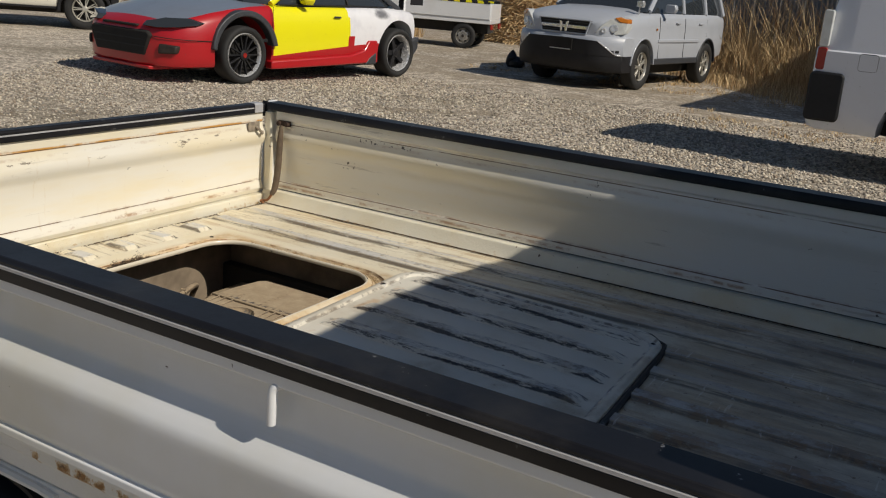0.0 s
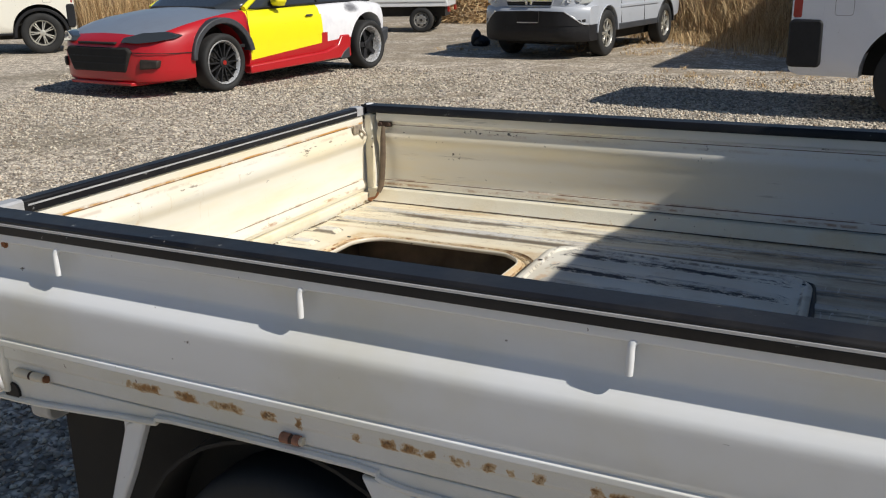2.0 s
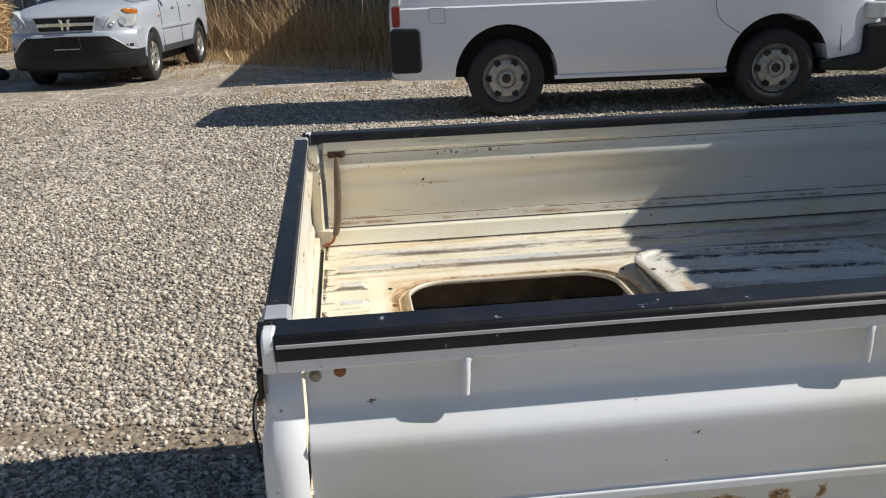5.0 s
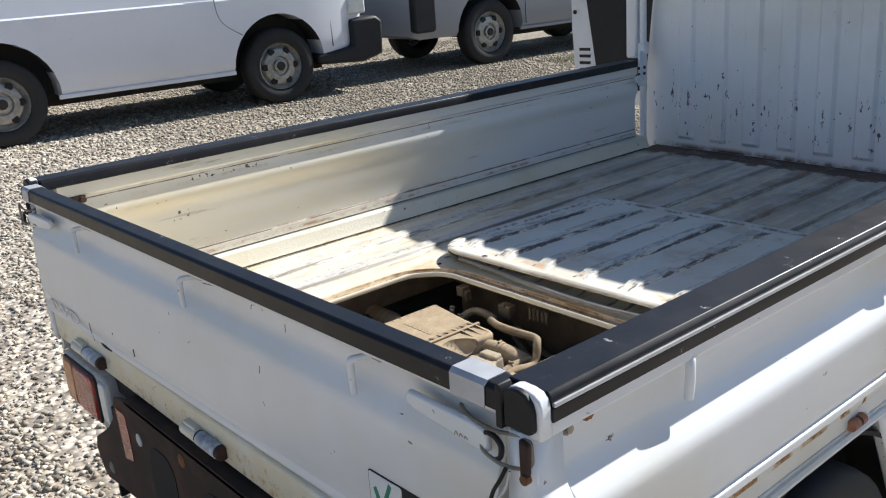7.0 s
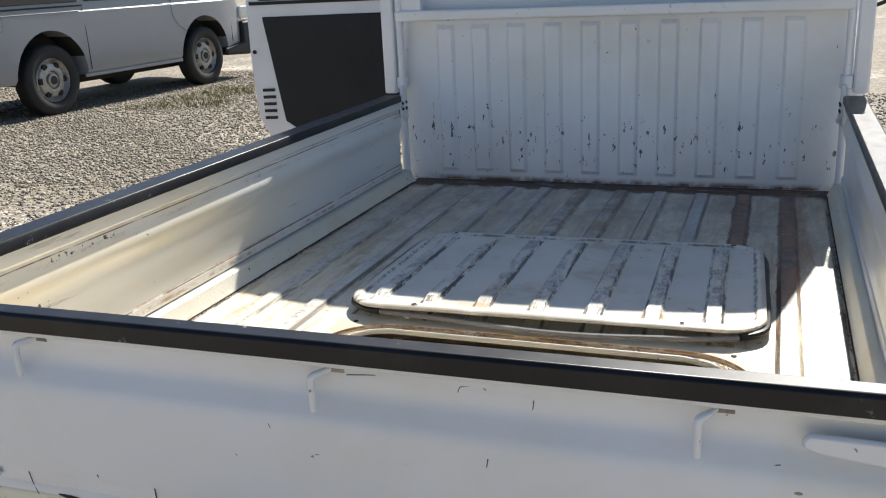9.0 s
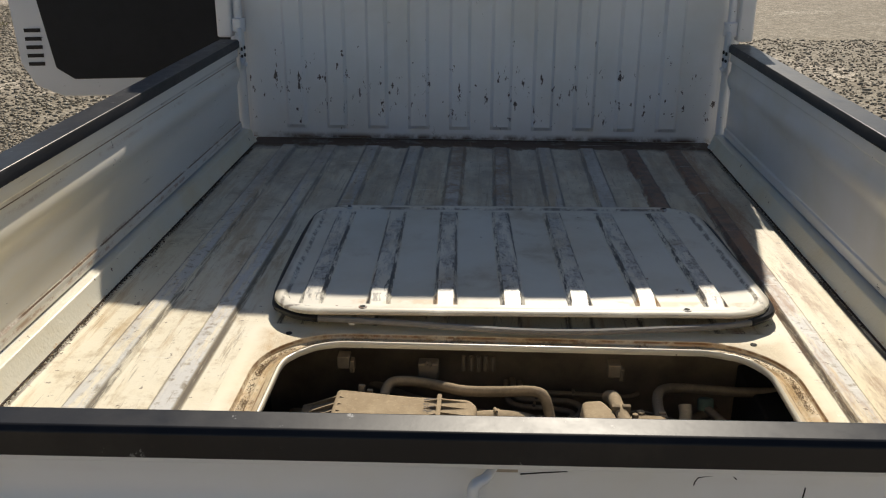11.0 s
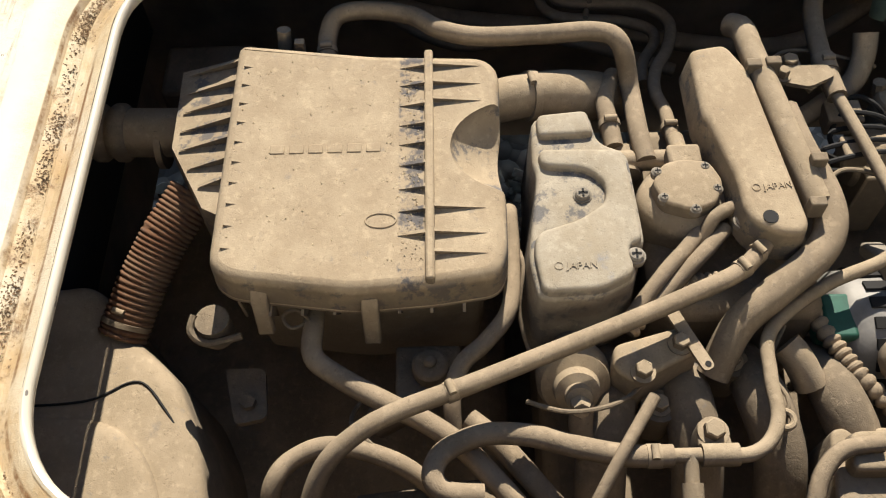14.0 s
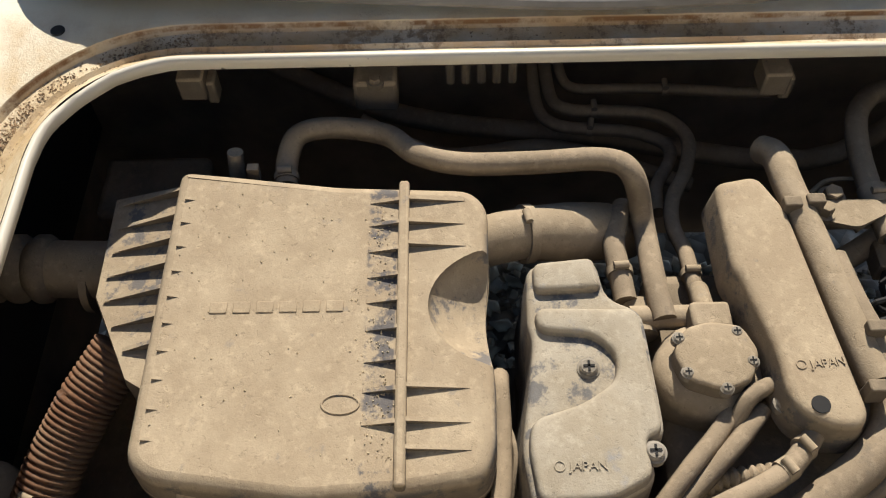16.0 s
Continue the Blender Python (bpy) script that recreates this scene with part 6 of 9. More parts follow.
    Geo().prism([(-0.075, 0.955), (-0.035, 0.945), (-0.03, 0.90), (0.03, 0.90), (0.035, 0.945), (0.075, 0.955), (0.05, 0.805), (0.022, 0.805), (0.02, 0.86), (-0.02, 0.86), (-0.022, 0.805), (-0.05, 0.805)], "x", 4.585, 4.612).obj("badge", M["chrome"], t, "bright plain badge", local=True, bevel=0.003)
    Geo().box(4.62, 4.648, -0.19, 0.19, 0.545, 0.715).obj("plate_holder", M["under"], t, "empty dark plate holder", local=True, bevel=0.004)
    Geo().box(4.648, 4.652, -0.17, 0.17, 0.548, 0.560).obj("plate_edge", M["tape_silver"], t, "pale lower edge of the holder", local=True)
    Geo().prism([(3.50, 1.17), (2.80, 1.60), (2.82, 1.62), (3.53, 1.19)], "y", -0.66, 0.66).obj("windscreen", M["glass"], t, "dark windscreen", local=True)
    Geo().box(0.3, 4.2, -0.6, 0.6, 0.20, 0.45).obj("underbody", M["under"], t, "dark underbody", local=True)
    return t


suv(facing((-2.78, 12.34), (-2.50, 15.05), 1.05, 0.785))

# a crumpled black bag on the gravel beyond the SUV's wheel
bag = thing("bag", "small crumpled black bag lying on gravel beside the SUV", "bag", at=(-5.42, 13.75, 0))
for dx, dy, r, h, seed in ((0.06, 0.0, 0.15, 0.20, 1.0), (-0.06, 0.02, 0.11, 0.30, 5.0)):
    g = Geo().turn([(r * 0.7, 0.0), (r, h * 0.22), (r * 0.95, h * 0.5), (r * 0.6, h * 0.78), (r * 0.3, h * 0.92), (0.004, h)], Matrix.Translation((-5.42 + dx, 13.75 + dy, 0.0)), 20)
    for i, (a, b, z) in enumerate(g.v):
        w = noise.noise(Vector((a * 9 + seed, b * 9, z * 9))) * 0.045
        g.v[i] = (a + w, b - w, max(0.0, z + w * 0.6))
    g.obj("bag_body", M["black"], bag, "crumpled black plastic", sharp=40)

def flatbed(place):
    """A small cab-over flatbed, x from its rear end to its nose."""
    t = thing("small_flatbed", "small white flatbed truck with a striped bed bar", "truck")
    t.matrix_basis = place
    bed = Geo().box(0.0, 1.95, -0.70, 0.70, 0.56, 0.66).obj("bed_floor", M["white"], t, "", local=True, bevel=0.01)
    for s in (1, -1):
        Geo().box(0.02, 1.93, s * 0.68, s * 0.72, 0.66, 0.99).obj("side_gate", M["white"], t, "", local=True, bevel=0.008)
        for i in range(14):
            Geo().box(0.05 + 0.134 * i, 0.05 + 0.134 * (i + 1), s * 0.675, s * 0.725, 0.992, 1.035).obj("stripe", M["yellow" if i % 2 else "black"], t, "yellow and black striped edge", local=True)
        for x in (0.60, 2.62):
            wheel(t, x, s * 0.62, 0.27, 0.15, s, "steel")
        Geo().prism([(2.15, 1.14), (2.80, 1.14), (2.66, 1.60), (2.15, 1.64)], "y", s * 0.66, s * 0.722).obj("side_window", M["glass"], t, "dark side window", local=True, bevel=0.01)
    Geo().box(0.0, 0.03, -0.68, 0.68, 0.66, 0.99).obj("tailgate", M["white"], t, "", local=True, bevel=0.008)
    for s in (1, -1):
        Geo().box(-0.03, 0.01, s * 0.42, s * 0.66, 0.44, 0.55).obj("tail_light", M["red_lens"], t, "red tail light", local=True, bevel=0.008)
    Geo().prism([(2.05, 0.45), (3.15, 0.45), (3.20, 0.60), (3.18, 1.05), (2.90, 1.70), (2.82, 1.76), (2.08, 1.76), (2.05, 1.70)], "y", -0.715, 0.715).obj("cab", M["white"], t, "", local=True, bevel=0.05, seg=3)
    Geo().prism([(3.155, 1.12), (2.93, 1.62), (2.945, 1.63), (3.172, 1.13)], "y", -0.62, 0.62).obj("windscreen", M["glass"], t, "dark windscreen", local=True)
    Geo().box(0.1, 3.0, -0.42, 0.42, 0.34, 0.56).obj("chassis", M["under"], t, "dark chassis", local=True)
    return t


flatbed(Matrix.Translation((-8.22, 16.88, 0)) @ Matrix.Rotation(radians(198), 4, "Z") @ Matrix.Translation((-0.60, -0.62, 0)))

# ---- fence and dry grass along the yard's edge ----
along = (Vector((1.0, 12.9, 0)) - Vector((-10.0, 24.6, 0))).normalized()
away = Vector((-along.y, along.x, 0))
base = Vector((1.0, 12.9, 0))
M["fence"] = plain("grey_blue_sheet", (0.13, 0.145, 0.17), 0.5, 0.3, vary=0.4, scale=8)
fence = thing("sheet_fence", "dark grey-blue corrugated sheet fence behind the yard", "fence")
n = 0
for k in range(-42, 0):
    p = base + along * (k * 0.9) + away * 1.9
    q = p + along * 0.885
    row0, row1 = [], []
    for i in range(25):
        c = p.lerp(q, i / 24) + away * (0.018 * (1 if (i // 2) % 2 else -1))
        row0.append((c.x, c.y, 0.0)), row1.append((c.x, c.y, 2.3))
    Geo().loft([row0, row1], closed=False).obj("fence_panel", M["fence"], fence, sharp=20)
    if k % 2 == 0:
        Geo().cyl(p - away * 0.05, p - away * 0.05 + Vector((0, 0, 2.35)), 0.03, seg=8).obj("post", M["steel"], fence, "galvanised post")


def grass(name, label, n, u0, u1, d0, d1, h0, h1, seed):
    r = np.random.default_rng(seed)
    v, f = [], []
    for i in range(n):
        p = base + along * r.uniform(u0, u1) + away * (d0 + (d1 - d0) * r.uniform(0, 1))
        h, a = r.uniform(h0, h1), r.uniform(0, 6.283)
        lean = Vector((math.cos(a), math.sin(a), 0)) * h * r.uniform(0.05, 1.0)
        side = Vector((-math.sin(a), math.cos(a), 0)) * r.uniform(0.0025, 0.007)
        k = len(v)
        for s, w in ((0.0, 1.0), (0.4, 0.9), (0.75, 0.6)):
            c = p + Vector((0, 0, h * s * (1 - 0.12 * s))) + lean * s * s
            v += [tuple(c - side * w), tuple(c + side * w)]
        v.append(tuple(p + Vector((0, 0, h * 0.88)) + lean))
        f += [(k, k + 1, k + 3, k + 2), (k + 2, k + 3, k + 5, k + 4), (k + 4, k + 5, k + 6)]
    g = Geo()
    g.v, g.f = v, f
    return tagged(g.obj(name, M["straw"]), label, "grass", kind="stuff")


grass("dry_grass", "tall dry straw-coloured grass along the fence", 9000, -7.5, 3.2, 0.0, 1.8, 0.25, 1.15, 3)
grass("dry_grass", "wispy taller dry stalks along the fence", 1600, -7.5, 3.2, 0.5, 1.8, 1.2, 2.1, 13)
M["weed"] = plain("pale_green_weed", (0.22, 0.21, 0.07), 0.8, vary=0.5, scale=3)


def tufts(label, mat, n, x0, x1, y0, y1, h, seed):
    """Short blades in loose clumps over a patch of gravel."""
    r = np.random.default_rng(seed)
    g = Geo()
    for i in range(n // 12):
        cx, cy, hh = r.uniform(x0, x1), r.uniform(y0, y1), h * r.uniform(0.4, 1.2)
        for j in range(12):
            a, b = r.uniform(0, 6.283), r.uniform(0, 6.283)
            p = Vector((cx + r.normal(0, 0.05), cy + r.normal(0, 0.05), 0))
            u = Vector((math.cos(a) * 0.6, math.sin(a) * 0.6, 1)) * hh
            w = Vector((-math.sin(b), math.cos(b), 0)) * 0.004
            g.add([p - w, p + w, p + u * 0.6 + w * 0.7, p + u * 0.6 - w * 0.7, p + u + Vector((math.cos(a), math.sin(a), -0.3)) * hh * 0.3], [(0, 1, 2, 3), (3, 2, 4)])
    return tagged(g.obj("weeds", mat), label, "weeds", kind="stuff")


tufts("green and straw weeds in the gravel by the silver van", M["weed"], 1500, 7.6, 9.6, 5.3, 6.4, 0.06, 31)
tufts("dry tufts in the gravel beside the white van", M["straw"], 900, -1.4, 3.2, 9.1, 10.9, 0.06, 32)
tufts("sparse dry tufts at the edge of the yard", M["straw"], 3600, -6.0, 1.5, 12.5, 16.5, 0.07, 33)
# unseen block: stands in for whatever throws the long shadow behind the vans
shed = thing("storage_shed", "unseen tall block beside the parked vans that casts a long shadow", "shed")
Geo().box(2.15, 7.0, 10.7, 19.0, 0.0, 3.1).obj("wall", M["fence"], shed, "plain wall of the unseen block", bevel=0.01)
Geo().box(2.05, 7.1, 10.6, 19.1, 3.1, 3.2).obj("roof", M["steel"], shed, "flat top of the unseen block", bevel=0.01)


def brush_heap(cx, cy, rad, height, n, seed):
    """A dome of bent dry stalks that lie every way."""
    r = np.random.default_rng(seed)
    g = Geo()
    for i in range(n):
        a, d = r.uniform(0, 6.283), math.sqrt(r.uniform(0, 1))
        top = height * (1 - d * d) * r.uniform(0.35, 1.05)
        c = Vector((cx + rad * d * math.cos(a), cy + rad * d * math.sin(a), top))
        b, le, w = r.uniform(0, 6.283), r.uniform(0.25, 0.7), r.uniform(0.004, 0.009)
        u = Vector((math.cos(b), math.sin(b), r.uniform(-0.5, 0.7))) * le
        side = Vector((-math.sin(b), math.cos(b), 0.6)) * w
        p0, p1, p2 = c - u * 0.5, c + Vector((0, 0, 0.10 * le)), c + u * 0.5
        p0.z, p1.z, p2.z = max(p0.z, 0.0), max(p1.z, 0.02), max(p2.z, 0.0)
        g.add([p0 - side, p0 + side, p1 - side, p1 + side, p2 - side, p2 + side], [(0, 1, 3, 2), (2, 3, 5, 4)])
    return tagged(g.obj("brush_heap", M["straw"]), "heap of cut dry brush by the fence", "brush", kind="stuff")


brush_heap(-8.7, 21.6, 1.5, 1.55, 5000, 4)
def meadow(name, label, p0, p1, depth, n, h0, h1, seed):
    """Tall dry blades in a band from p0 to p1."""
    r = np.random.default_rng(seed)
    p0, p1 = Vector((*p0, 0)), Vector((*p1, 0))
    d = (p1 - p0).normalized()
    back = Vector((-d.y, d.x, 0)) * depth
    g = Geo()
    for i in range(n):
        p = p0.lerp(p1, r.uniform(0, 1)) + back * r.uniform(0, 1)
        h, a = r.uniform(h0, h1), r.uniform(0, 6.283)
        lean = Vector((math.cos(a), math.sin(a), 0)) * h * r.uniform(0.05, 0.7)
        w = Vector((-math.sin(a), math.cos(a), 0)) * r.uniform(0.003, 0.008)
        m = p + Vector((0, 0, h * 0.55)) + lean * 0.35
        g.add([p - w, p + w, m + w * 0.8, m - w * 0.8, p + Vector((0, 0, h * 0.9)) + lean], [(0, 1, 2, 3), (3, 2, 4)])
    return tagged(g.obj(name, M["straw"]), label, "grass", kind="stuff")


meadow("dry_grass", "tall dry grass behind the cars at the yard's edge", (-15.0, 13.5), (-10.5, 19.0), 1.8, 9000, 0.6, 1.7, 41)
grass("dry_grass", "low dry grass at the gravel's edge", 5000, -9.0, 4.0, -0.9, 0.3, 0.08, 0.30, 6)

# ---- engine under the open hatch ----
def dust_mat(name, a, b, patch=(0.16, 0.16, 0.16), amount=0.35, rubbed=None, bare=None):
    """Plastic and metal under a coat of dried dust, thinner in patches; shade put into steep faces."""
    k = Nodes(name, 0.95, 0.0, 0.2)
    c = k.mix(k.ramp(k.noise(26, 5), 0.35, 0.7), a, b)
    c = k.mix(k.math("MULTIPLY", k.ramp(k.noise(160, 3), 0.5, 0.72), 0.35), c, tuple(x * 1.35 for x in b))
    c = k.mix(k.math("MULTIPLY", k.ramp(k.noise(17, 6, 0.7), 0.60, 0.72), amount), c, patch)
    if rubbed:
        px_, py_, pz_ = k.xyz()
        rim = k.math("MULTIPLY", k.math("SUBTRACT", 1.0, k.ramp(pz_, rubbed - 0.007, rubbed - 0.0012)), k.ramp(k.noise(48, 6, 0.7), 0.50, 0.60))
        c = k.mix(k.math("MULTIPLY", rim, 0.75), c, (0.105, 0.108, 0.118))
    if bare:
        # a strip of bare plastic between the ribs where the dust has been brushed off
        bx, by, bz = k.xyz()
        strip = k.math("MULTIPLY", k.math("MULTIPLY", k.ramp(by, bare[0], bare[0] + 0.002), k.math("SUBTRACT", 1.0, k.ramp(by, bare[1] - 0.003, bare[1]))), k.ramp(k.math("ADD", k.noise(60, 6, 0.7), k.math("MULTIPLY", k.noise(18, 3), 0.5)), 0.70, 0.82))
        c = k.mix(k.math("MULTIPLY", strip, 0.8), c, (0.075, 0.08, 0.095))
    # steep faces tinted dark: thinner dust, with their shade put into the colour
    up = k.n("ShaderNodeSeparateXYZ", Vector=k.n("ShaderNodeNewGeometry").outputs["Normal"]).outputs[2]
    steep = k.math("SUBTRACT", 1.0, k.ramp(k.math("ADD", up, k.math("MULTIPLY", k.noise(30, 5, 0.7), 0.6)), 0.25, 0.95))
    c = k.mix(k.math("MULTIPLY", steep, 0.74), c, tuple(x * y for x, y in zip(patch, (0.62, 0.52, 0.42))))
    grit = k.ramp(k.noise(55, 6, 0.75), 0.60, 0.70)
    c = k.mix(k.math("MULTIPLY", grit, 0.38), c, patch)
    c = k.mix(k.math("MULTIPLY", k.ramp(k.noise(420, 3), 0.60, 0.70), 0.35), c, tuple(x * 0.55 for x in a))
    k.color(c)
    pit = k.ramp(k.noise(130, 5, 0.7), 0.60, 0.66)
    k.bump(k.math("SUBTRACT", k.math("ADD", k.math("ADD", k.math("MULTIPLY", k.noise(300, 5, 0.7), 0.35), k.math("MULTIPLY", k.noise(800, 2), 0.22)), k.math("MULTIPLY", k.noise(45, 4), 0.6)), k.math("MULTIPLY", pit, 0.4)), 0.45, 0.0022)
    return k.mat


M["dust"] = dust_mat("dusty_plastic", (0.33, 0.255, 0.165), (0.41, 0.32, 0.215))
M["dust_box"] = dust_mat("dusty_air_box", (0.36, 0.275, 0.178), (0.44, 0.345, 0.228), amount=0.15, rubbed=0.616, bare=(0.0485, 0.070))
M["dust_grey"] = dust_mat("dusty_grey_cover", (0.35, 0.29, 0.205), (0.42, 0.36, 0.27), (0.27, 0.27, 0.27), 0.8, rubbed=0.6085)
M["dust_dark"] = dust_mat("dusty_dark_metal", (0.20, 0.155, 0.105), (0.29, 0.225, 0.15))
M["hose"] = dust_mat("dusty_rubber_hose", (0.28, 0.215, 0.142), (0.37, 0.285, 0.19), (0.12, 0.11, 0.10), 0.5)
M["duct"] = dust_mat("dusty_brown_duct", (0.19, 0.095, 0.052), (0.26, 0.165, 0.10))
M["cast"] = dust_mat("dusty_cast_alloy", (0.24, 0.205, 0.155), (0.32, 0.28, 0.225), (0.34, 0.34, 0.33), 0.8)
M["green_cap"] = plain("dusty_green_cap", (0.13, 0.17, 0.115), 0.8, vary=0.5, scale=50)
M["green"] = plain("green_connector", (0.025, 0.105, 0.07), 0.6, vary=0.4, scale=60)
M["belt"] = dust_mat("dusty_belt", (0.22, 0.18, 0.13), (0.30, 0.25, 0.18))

M["shade_sheet"] = plain("under_shade_brown", (0.17, 0.135, 0.10), 0.8, vary=0.6, scale=25)
engine = thing("engine", "dust-covered engine with air filter box in the open bay", "engine", at=(0.45, -0.05, 0.35))


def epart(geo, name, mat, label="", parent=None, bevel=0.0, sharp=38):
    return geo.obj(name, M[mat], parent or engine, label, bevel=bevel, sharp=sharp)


def inset(poly, d):
    """The outline drawn in by d, corner by corner."""
    n, out = len(poly), []
    area = sum(poly[i][0] * poly[(i + 1) % n][1] - poly[(i + 1) % n][0] * poly[i][1] for i in range(n))
    sg = 1 if area > 0 else -1
    for i in range(n):
        p, q, r = Vector(poly[i - 1]), Vector(poly[i]), Vector(poly[(i + 1) % n])
        a, b = (q - p).normalized(), (r - q).normalized()
        na, nb = Vector((-a.y, a.x)) * sg, Vector((-b.y, b.x)) * sg
        h = (na + nb)
        h = h / max(h.dot(na), 0.5)
        out.append(tuple(q + h * d))
    return out


def rounded(poly, r, n=4):
    """The outline with its corners cut round."""
    out = []
    for i in range(len(poly)):
        p, q, s = Vector(poly[i - 1]), Vector(poly[i]), Vector(poly[(i + 1) % len(poly)])
        a = q + (p - q).normalized() * min(r, (p - q).length * 0.45)
        b = q + (s - q).normalized() * min(r, (s - q).length * 0.45)
        for k in range(n + 1):
            t = k / n
            out.append(tuple(a * (1 - t) ** 2 + q * 2 * t * (1 - t) + b * t * t))
    return out


def cover(poly, z_top, z_low, edge, r=0.012, taper=0.004, crown=0.0):
    """A moulded lid: rounded outline, soft top edge, walls that flare a little downwards."""
    poly = rounded(poly, r)
    loops = [[(x, y, z_low) for x, y in inset(poly, -taper)]]
    for d, dz in ((0.0, edge), (edge * 0.13, edge * 0.5), (edge * 0.5, edge * 0.13), (edge, 0.0)):
        loops.append([(x, y, z_top - dz) for x, y in inset(poly, d)])
    return Geo().loft(loops)


def raised_text(words, x, y, z, size, mat, parent, label, depth=0.0006, turn=-90, m=None):
    cu = bpy.data.curves.new("lettering", "FONT")
    cu.body, cu.size, cu.extrude = words, size, depth
    tmp = new("lettering", cu)
    bpy.context.view_layer.update()
    me = bpy.data.meshes.new_from_object(tmp.evaluated_get(bpy.context.evaluated_depsgraph_get()))
    bpy.data.objects.remove(tmp)
    me.transform(m if m is not None else Matrix.Translation((x, y, z)) @ Matrix.Rotation(radians(turn), 4, "Z"))
    g = Geo()
    g.v = [tuple(p.co) for p in me.vertices]
    g.f = [tuple(p.vertices) for p in me.polygons]
    return g.obj("lettering", M[mat], parent, label)


def screw(x, y, z, r, parent, mat="cast", cross=True):
    g = Geo().turn([(r * 1.25, -0.004), (r * 1.25, 0.001), (r, 0.0015), (r, r * 0.5), (r * 0.8, r * 0.75), (0.0005, r * 0.85)], Matrix.Translation((x, y, z)), 16)
    s = epart(g, "screw", mat, "dusty cross-head screw" if cross else "dusty bolt head", parent)
    if cross:
        h = z + r * 0.80
        epart(Geo().box(x - r * 0.6, x + r * 0.6, y - r * 0.13, y + r * 0.13, h, h + r * 0.12).box(x - r * 0.13, x + r * 0.13, y - r * 0.6, y + r * 0.6, h, h + r * 0.12), "slot", "under", "dark cross slot", s)
    return s


def hexbolt(x, y, z, r, parent, h=0.008):
    g = Geo().turn([(r * 1.45, -0.003), (r * 1.45, 0.0015), (r, 0.0015)], Matrix.Translation((x, y, z)), 18).turn([(r, 0.0), (r, h), (r * 0.85, h + 0.001), (0.0005, h + 0.001)], Matrix.Translation((x, y, z)), 6)
    return epart(g, "bolt", "dust", "dusty hex bolt", parent)


def clamp(p, q, r, parent=None):
    """A hose clamp: a band round the axis from p to q with a screw lug."""
    p, q = Vector(p), Vector(q)
    q = p + (q - p) * 0.7
    c = epart(Geo().cyl(p, q, r * 0.96, seg=18), "hose_clamp", "dust", "dusty metal hose clamp", parent)
    mid = (p + q) / 2 + Vector((0, 0, r * 0.96))
    d = (q - p).normalized()
    s = d.cross(Vector((0, 0, 1))).normalized()
    epart(Geo().cyl(mid - s * 0.005, mid + s * 0.005, 0.0028, seg=10), "clamp_screw", "dust", "clamp screw", c)
    return c


# air filter box
LID = [(0.640, 0.204), (0.623, 0.090), (0.618, 0.000), (0.603, -0.012), (0.558, -0.0105), (0.522, -0.006), (0.487, -0.0105), (0.474, -0.012), (0.430, -0.011), (0.409, -0.004), (0.402, 0.042), (0.398, 0.100), (0.411, 0.190), (0.424, 0.205), (0.520, 0.205)]
box = epart(cover(LID, 0.616, 0.588, 0.008, 0.010, 0.001), "air_filter_box", "dust_box", "dust-covered plastic air filter box lid", sharp=50)
dish = Matrix.Translation((0.5237, -0.0312, 0.6197)) @ Matrix.Diagonal((0.0463, 0.0607, 0.0333, 1.0))
bowl = Geo()
rings = [[dish @ Vector((math.cos(radians(a)) * math.cos(radians(7.5 * k)), math.cos(radians(a)) * math.sin(radians(7.5 * k)), math.sin(radians(a)))) for k in range(48)] for a in range(-80, 81, 8)]
bowl.loft(rings)
cut(box, [bowl.obj("hole", M["dust_box"])], "MANIFOLD")
bm = bmesh.new()
bm.from_mesh(box.data)
bmesh.ops.dissolve_limit(bm, angle_limit=radians(0.6), verts=bm.verts, edges=bm.edges)
for f in bm.faces:
    f.smooth = f.normal.z < 0.9995
bm.to_mesh(box.data)
bm.free()
epart(cover(inset(LID, -0.0015), 0.588, 0.5845, 0.001, 0.012, 0.0), "flange", "dust", "flange between the halves of the filter box", box, sharp=50)
epart(cover(inset(LID, 0.012), 0.5845, 0.470, 0.002, 0.012, -0.008), "lower_case", "dust_dark", "dark lower half of the filter box", box, sharp=50)
for i in range(8):
    y = 0.186 - 0.0235 * i
    epart(Geo().prism([(0.3965 + 0.012 * (i == 0), 0.5845), (0.412, 0.5845), (0.412, 0.556)], "y", y - 0.0011, y + 0.0011), "fin", "dust", "", box)
g = Geo()
sh = [(0.637, 0.200), (0.636, 0.259), (0.552, 0.257), (0.484, 0.221), (0.470, 0.200)]
g.loft([[(x, y, 0.520) for x, y in sh], [(x, y, 0.596 - 0.26 * (y - 0.200)) for x, y in sh], [(x * 0.985 + 0.0085, y * 0.97 + 0.006, 0.602 - 0.26 * (y - 0.200)) for x, y in sh]])
epart(g, "side_shoulder", "dust_box", "sloping ribbed side of the filter box", box, sharp=50)
for x, y1 in ((0.628, 0.250), (0.607, 0.250), (0.587, 0.250), (0.567, 0.250), (0.547, 0.248), (0.526, 0.238), (0.506, 0.226)):
    epart(Geo().prism([(0.203, 0.6005), (0.203, 0.6085), (y1, 0.6035 - 0.26 * (y1 - 0.200))], "x", x - 0.0015, x + 0.0015), "rib", "dust_box", "", box)
epart(Geo().box(0.404, 0.621, 0.0415, 0.0485, 0.606, 0.6215), "ridge", "dust_box", "raised ridge across the filter box", box, bevel=0.002)
for x in (0.606, 0.587, 0.566, 0.546, 0.527, 0.507, 0.485, 0.465, 0.444):
    epart(Geo().prism([(0.048, 0.612), (0.048, 0.6205), (0.068, 0.6165), (0.070, 0.612)], "x", x - 0.0014, x + 0.0014), "rib", "dust_box", "", box)
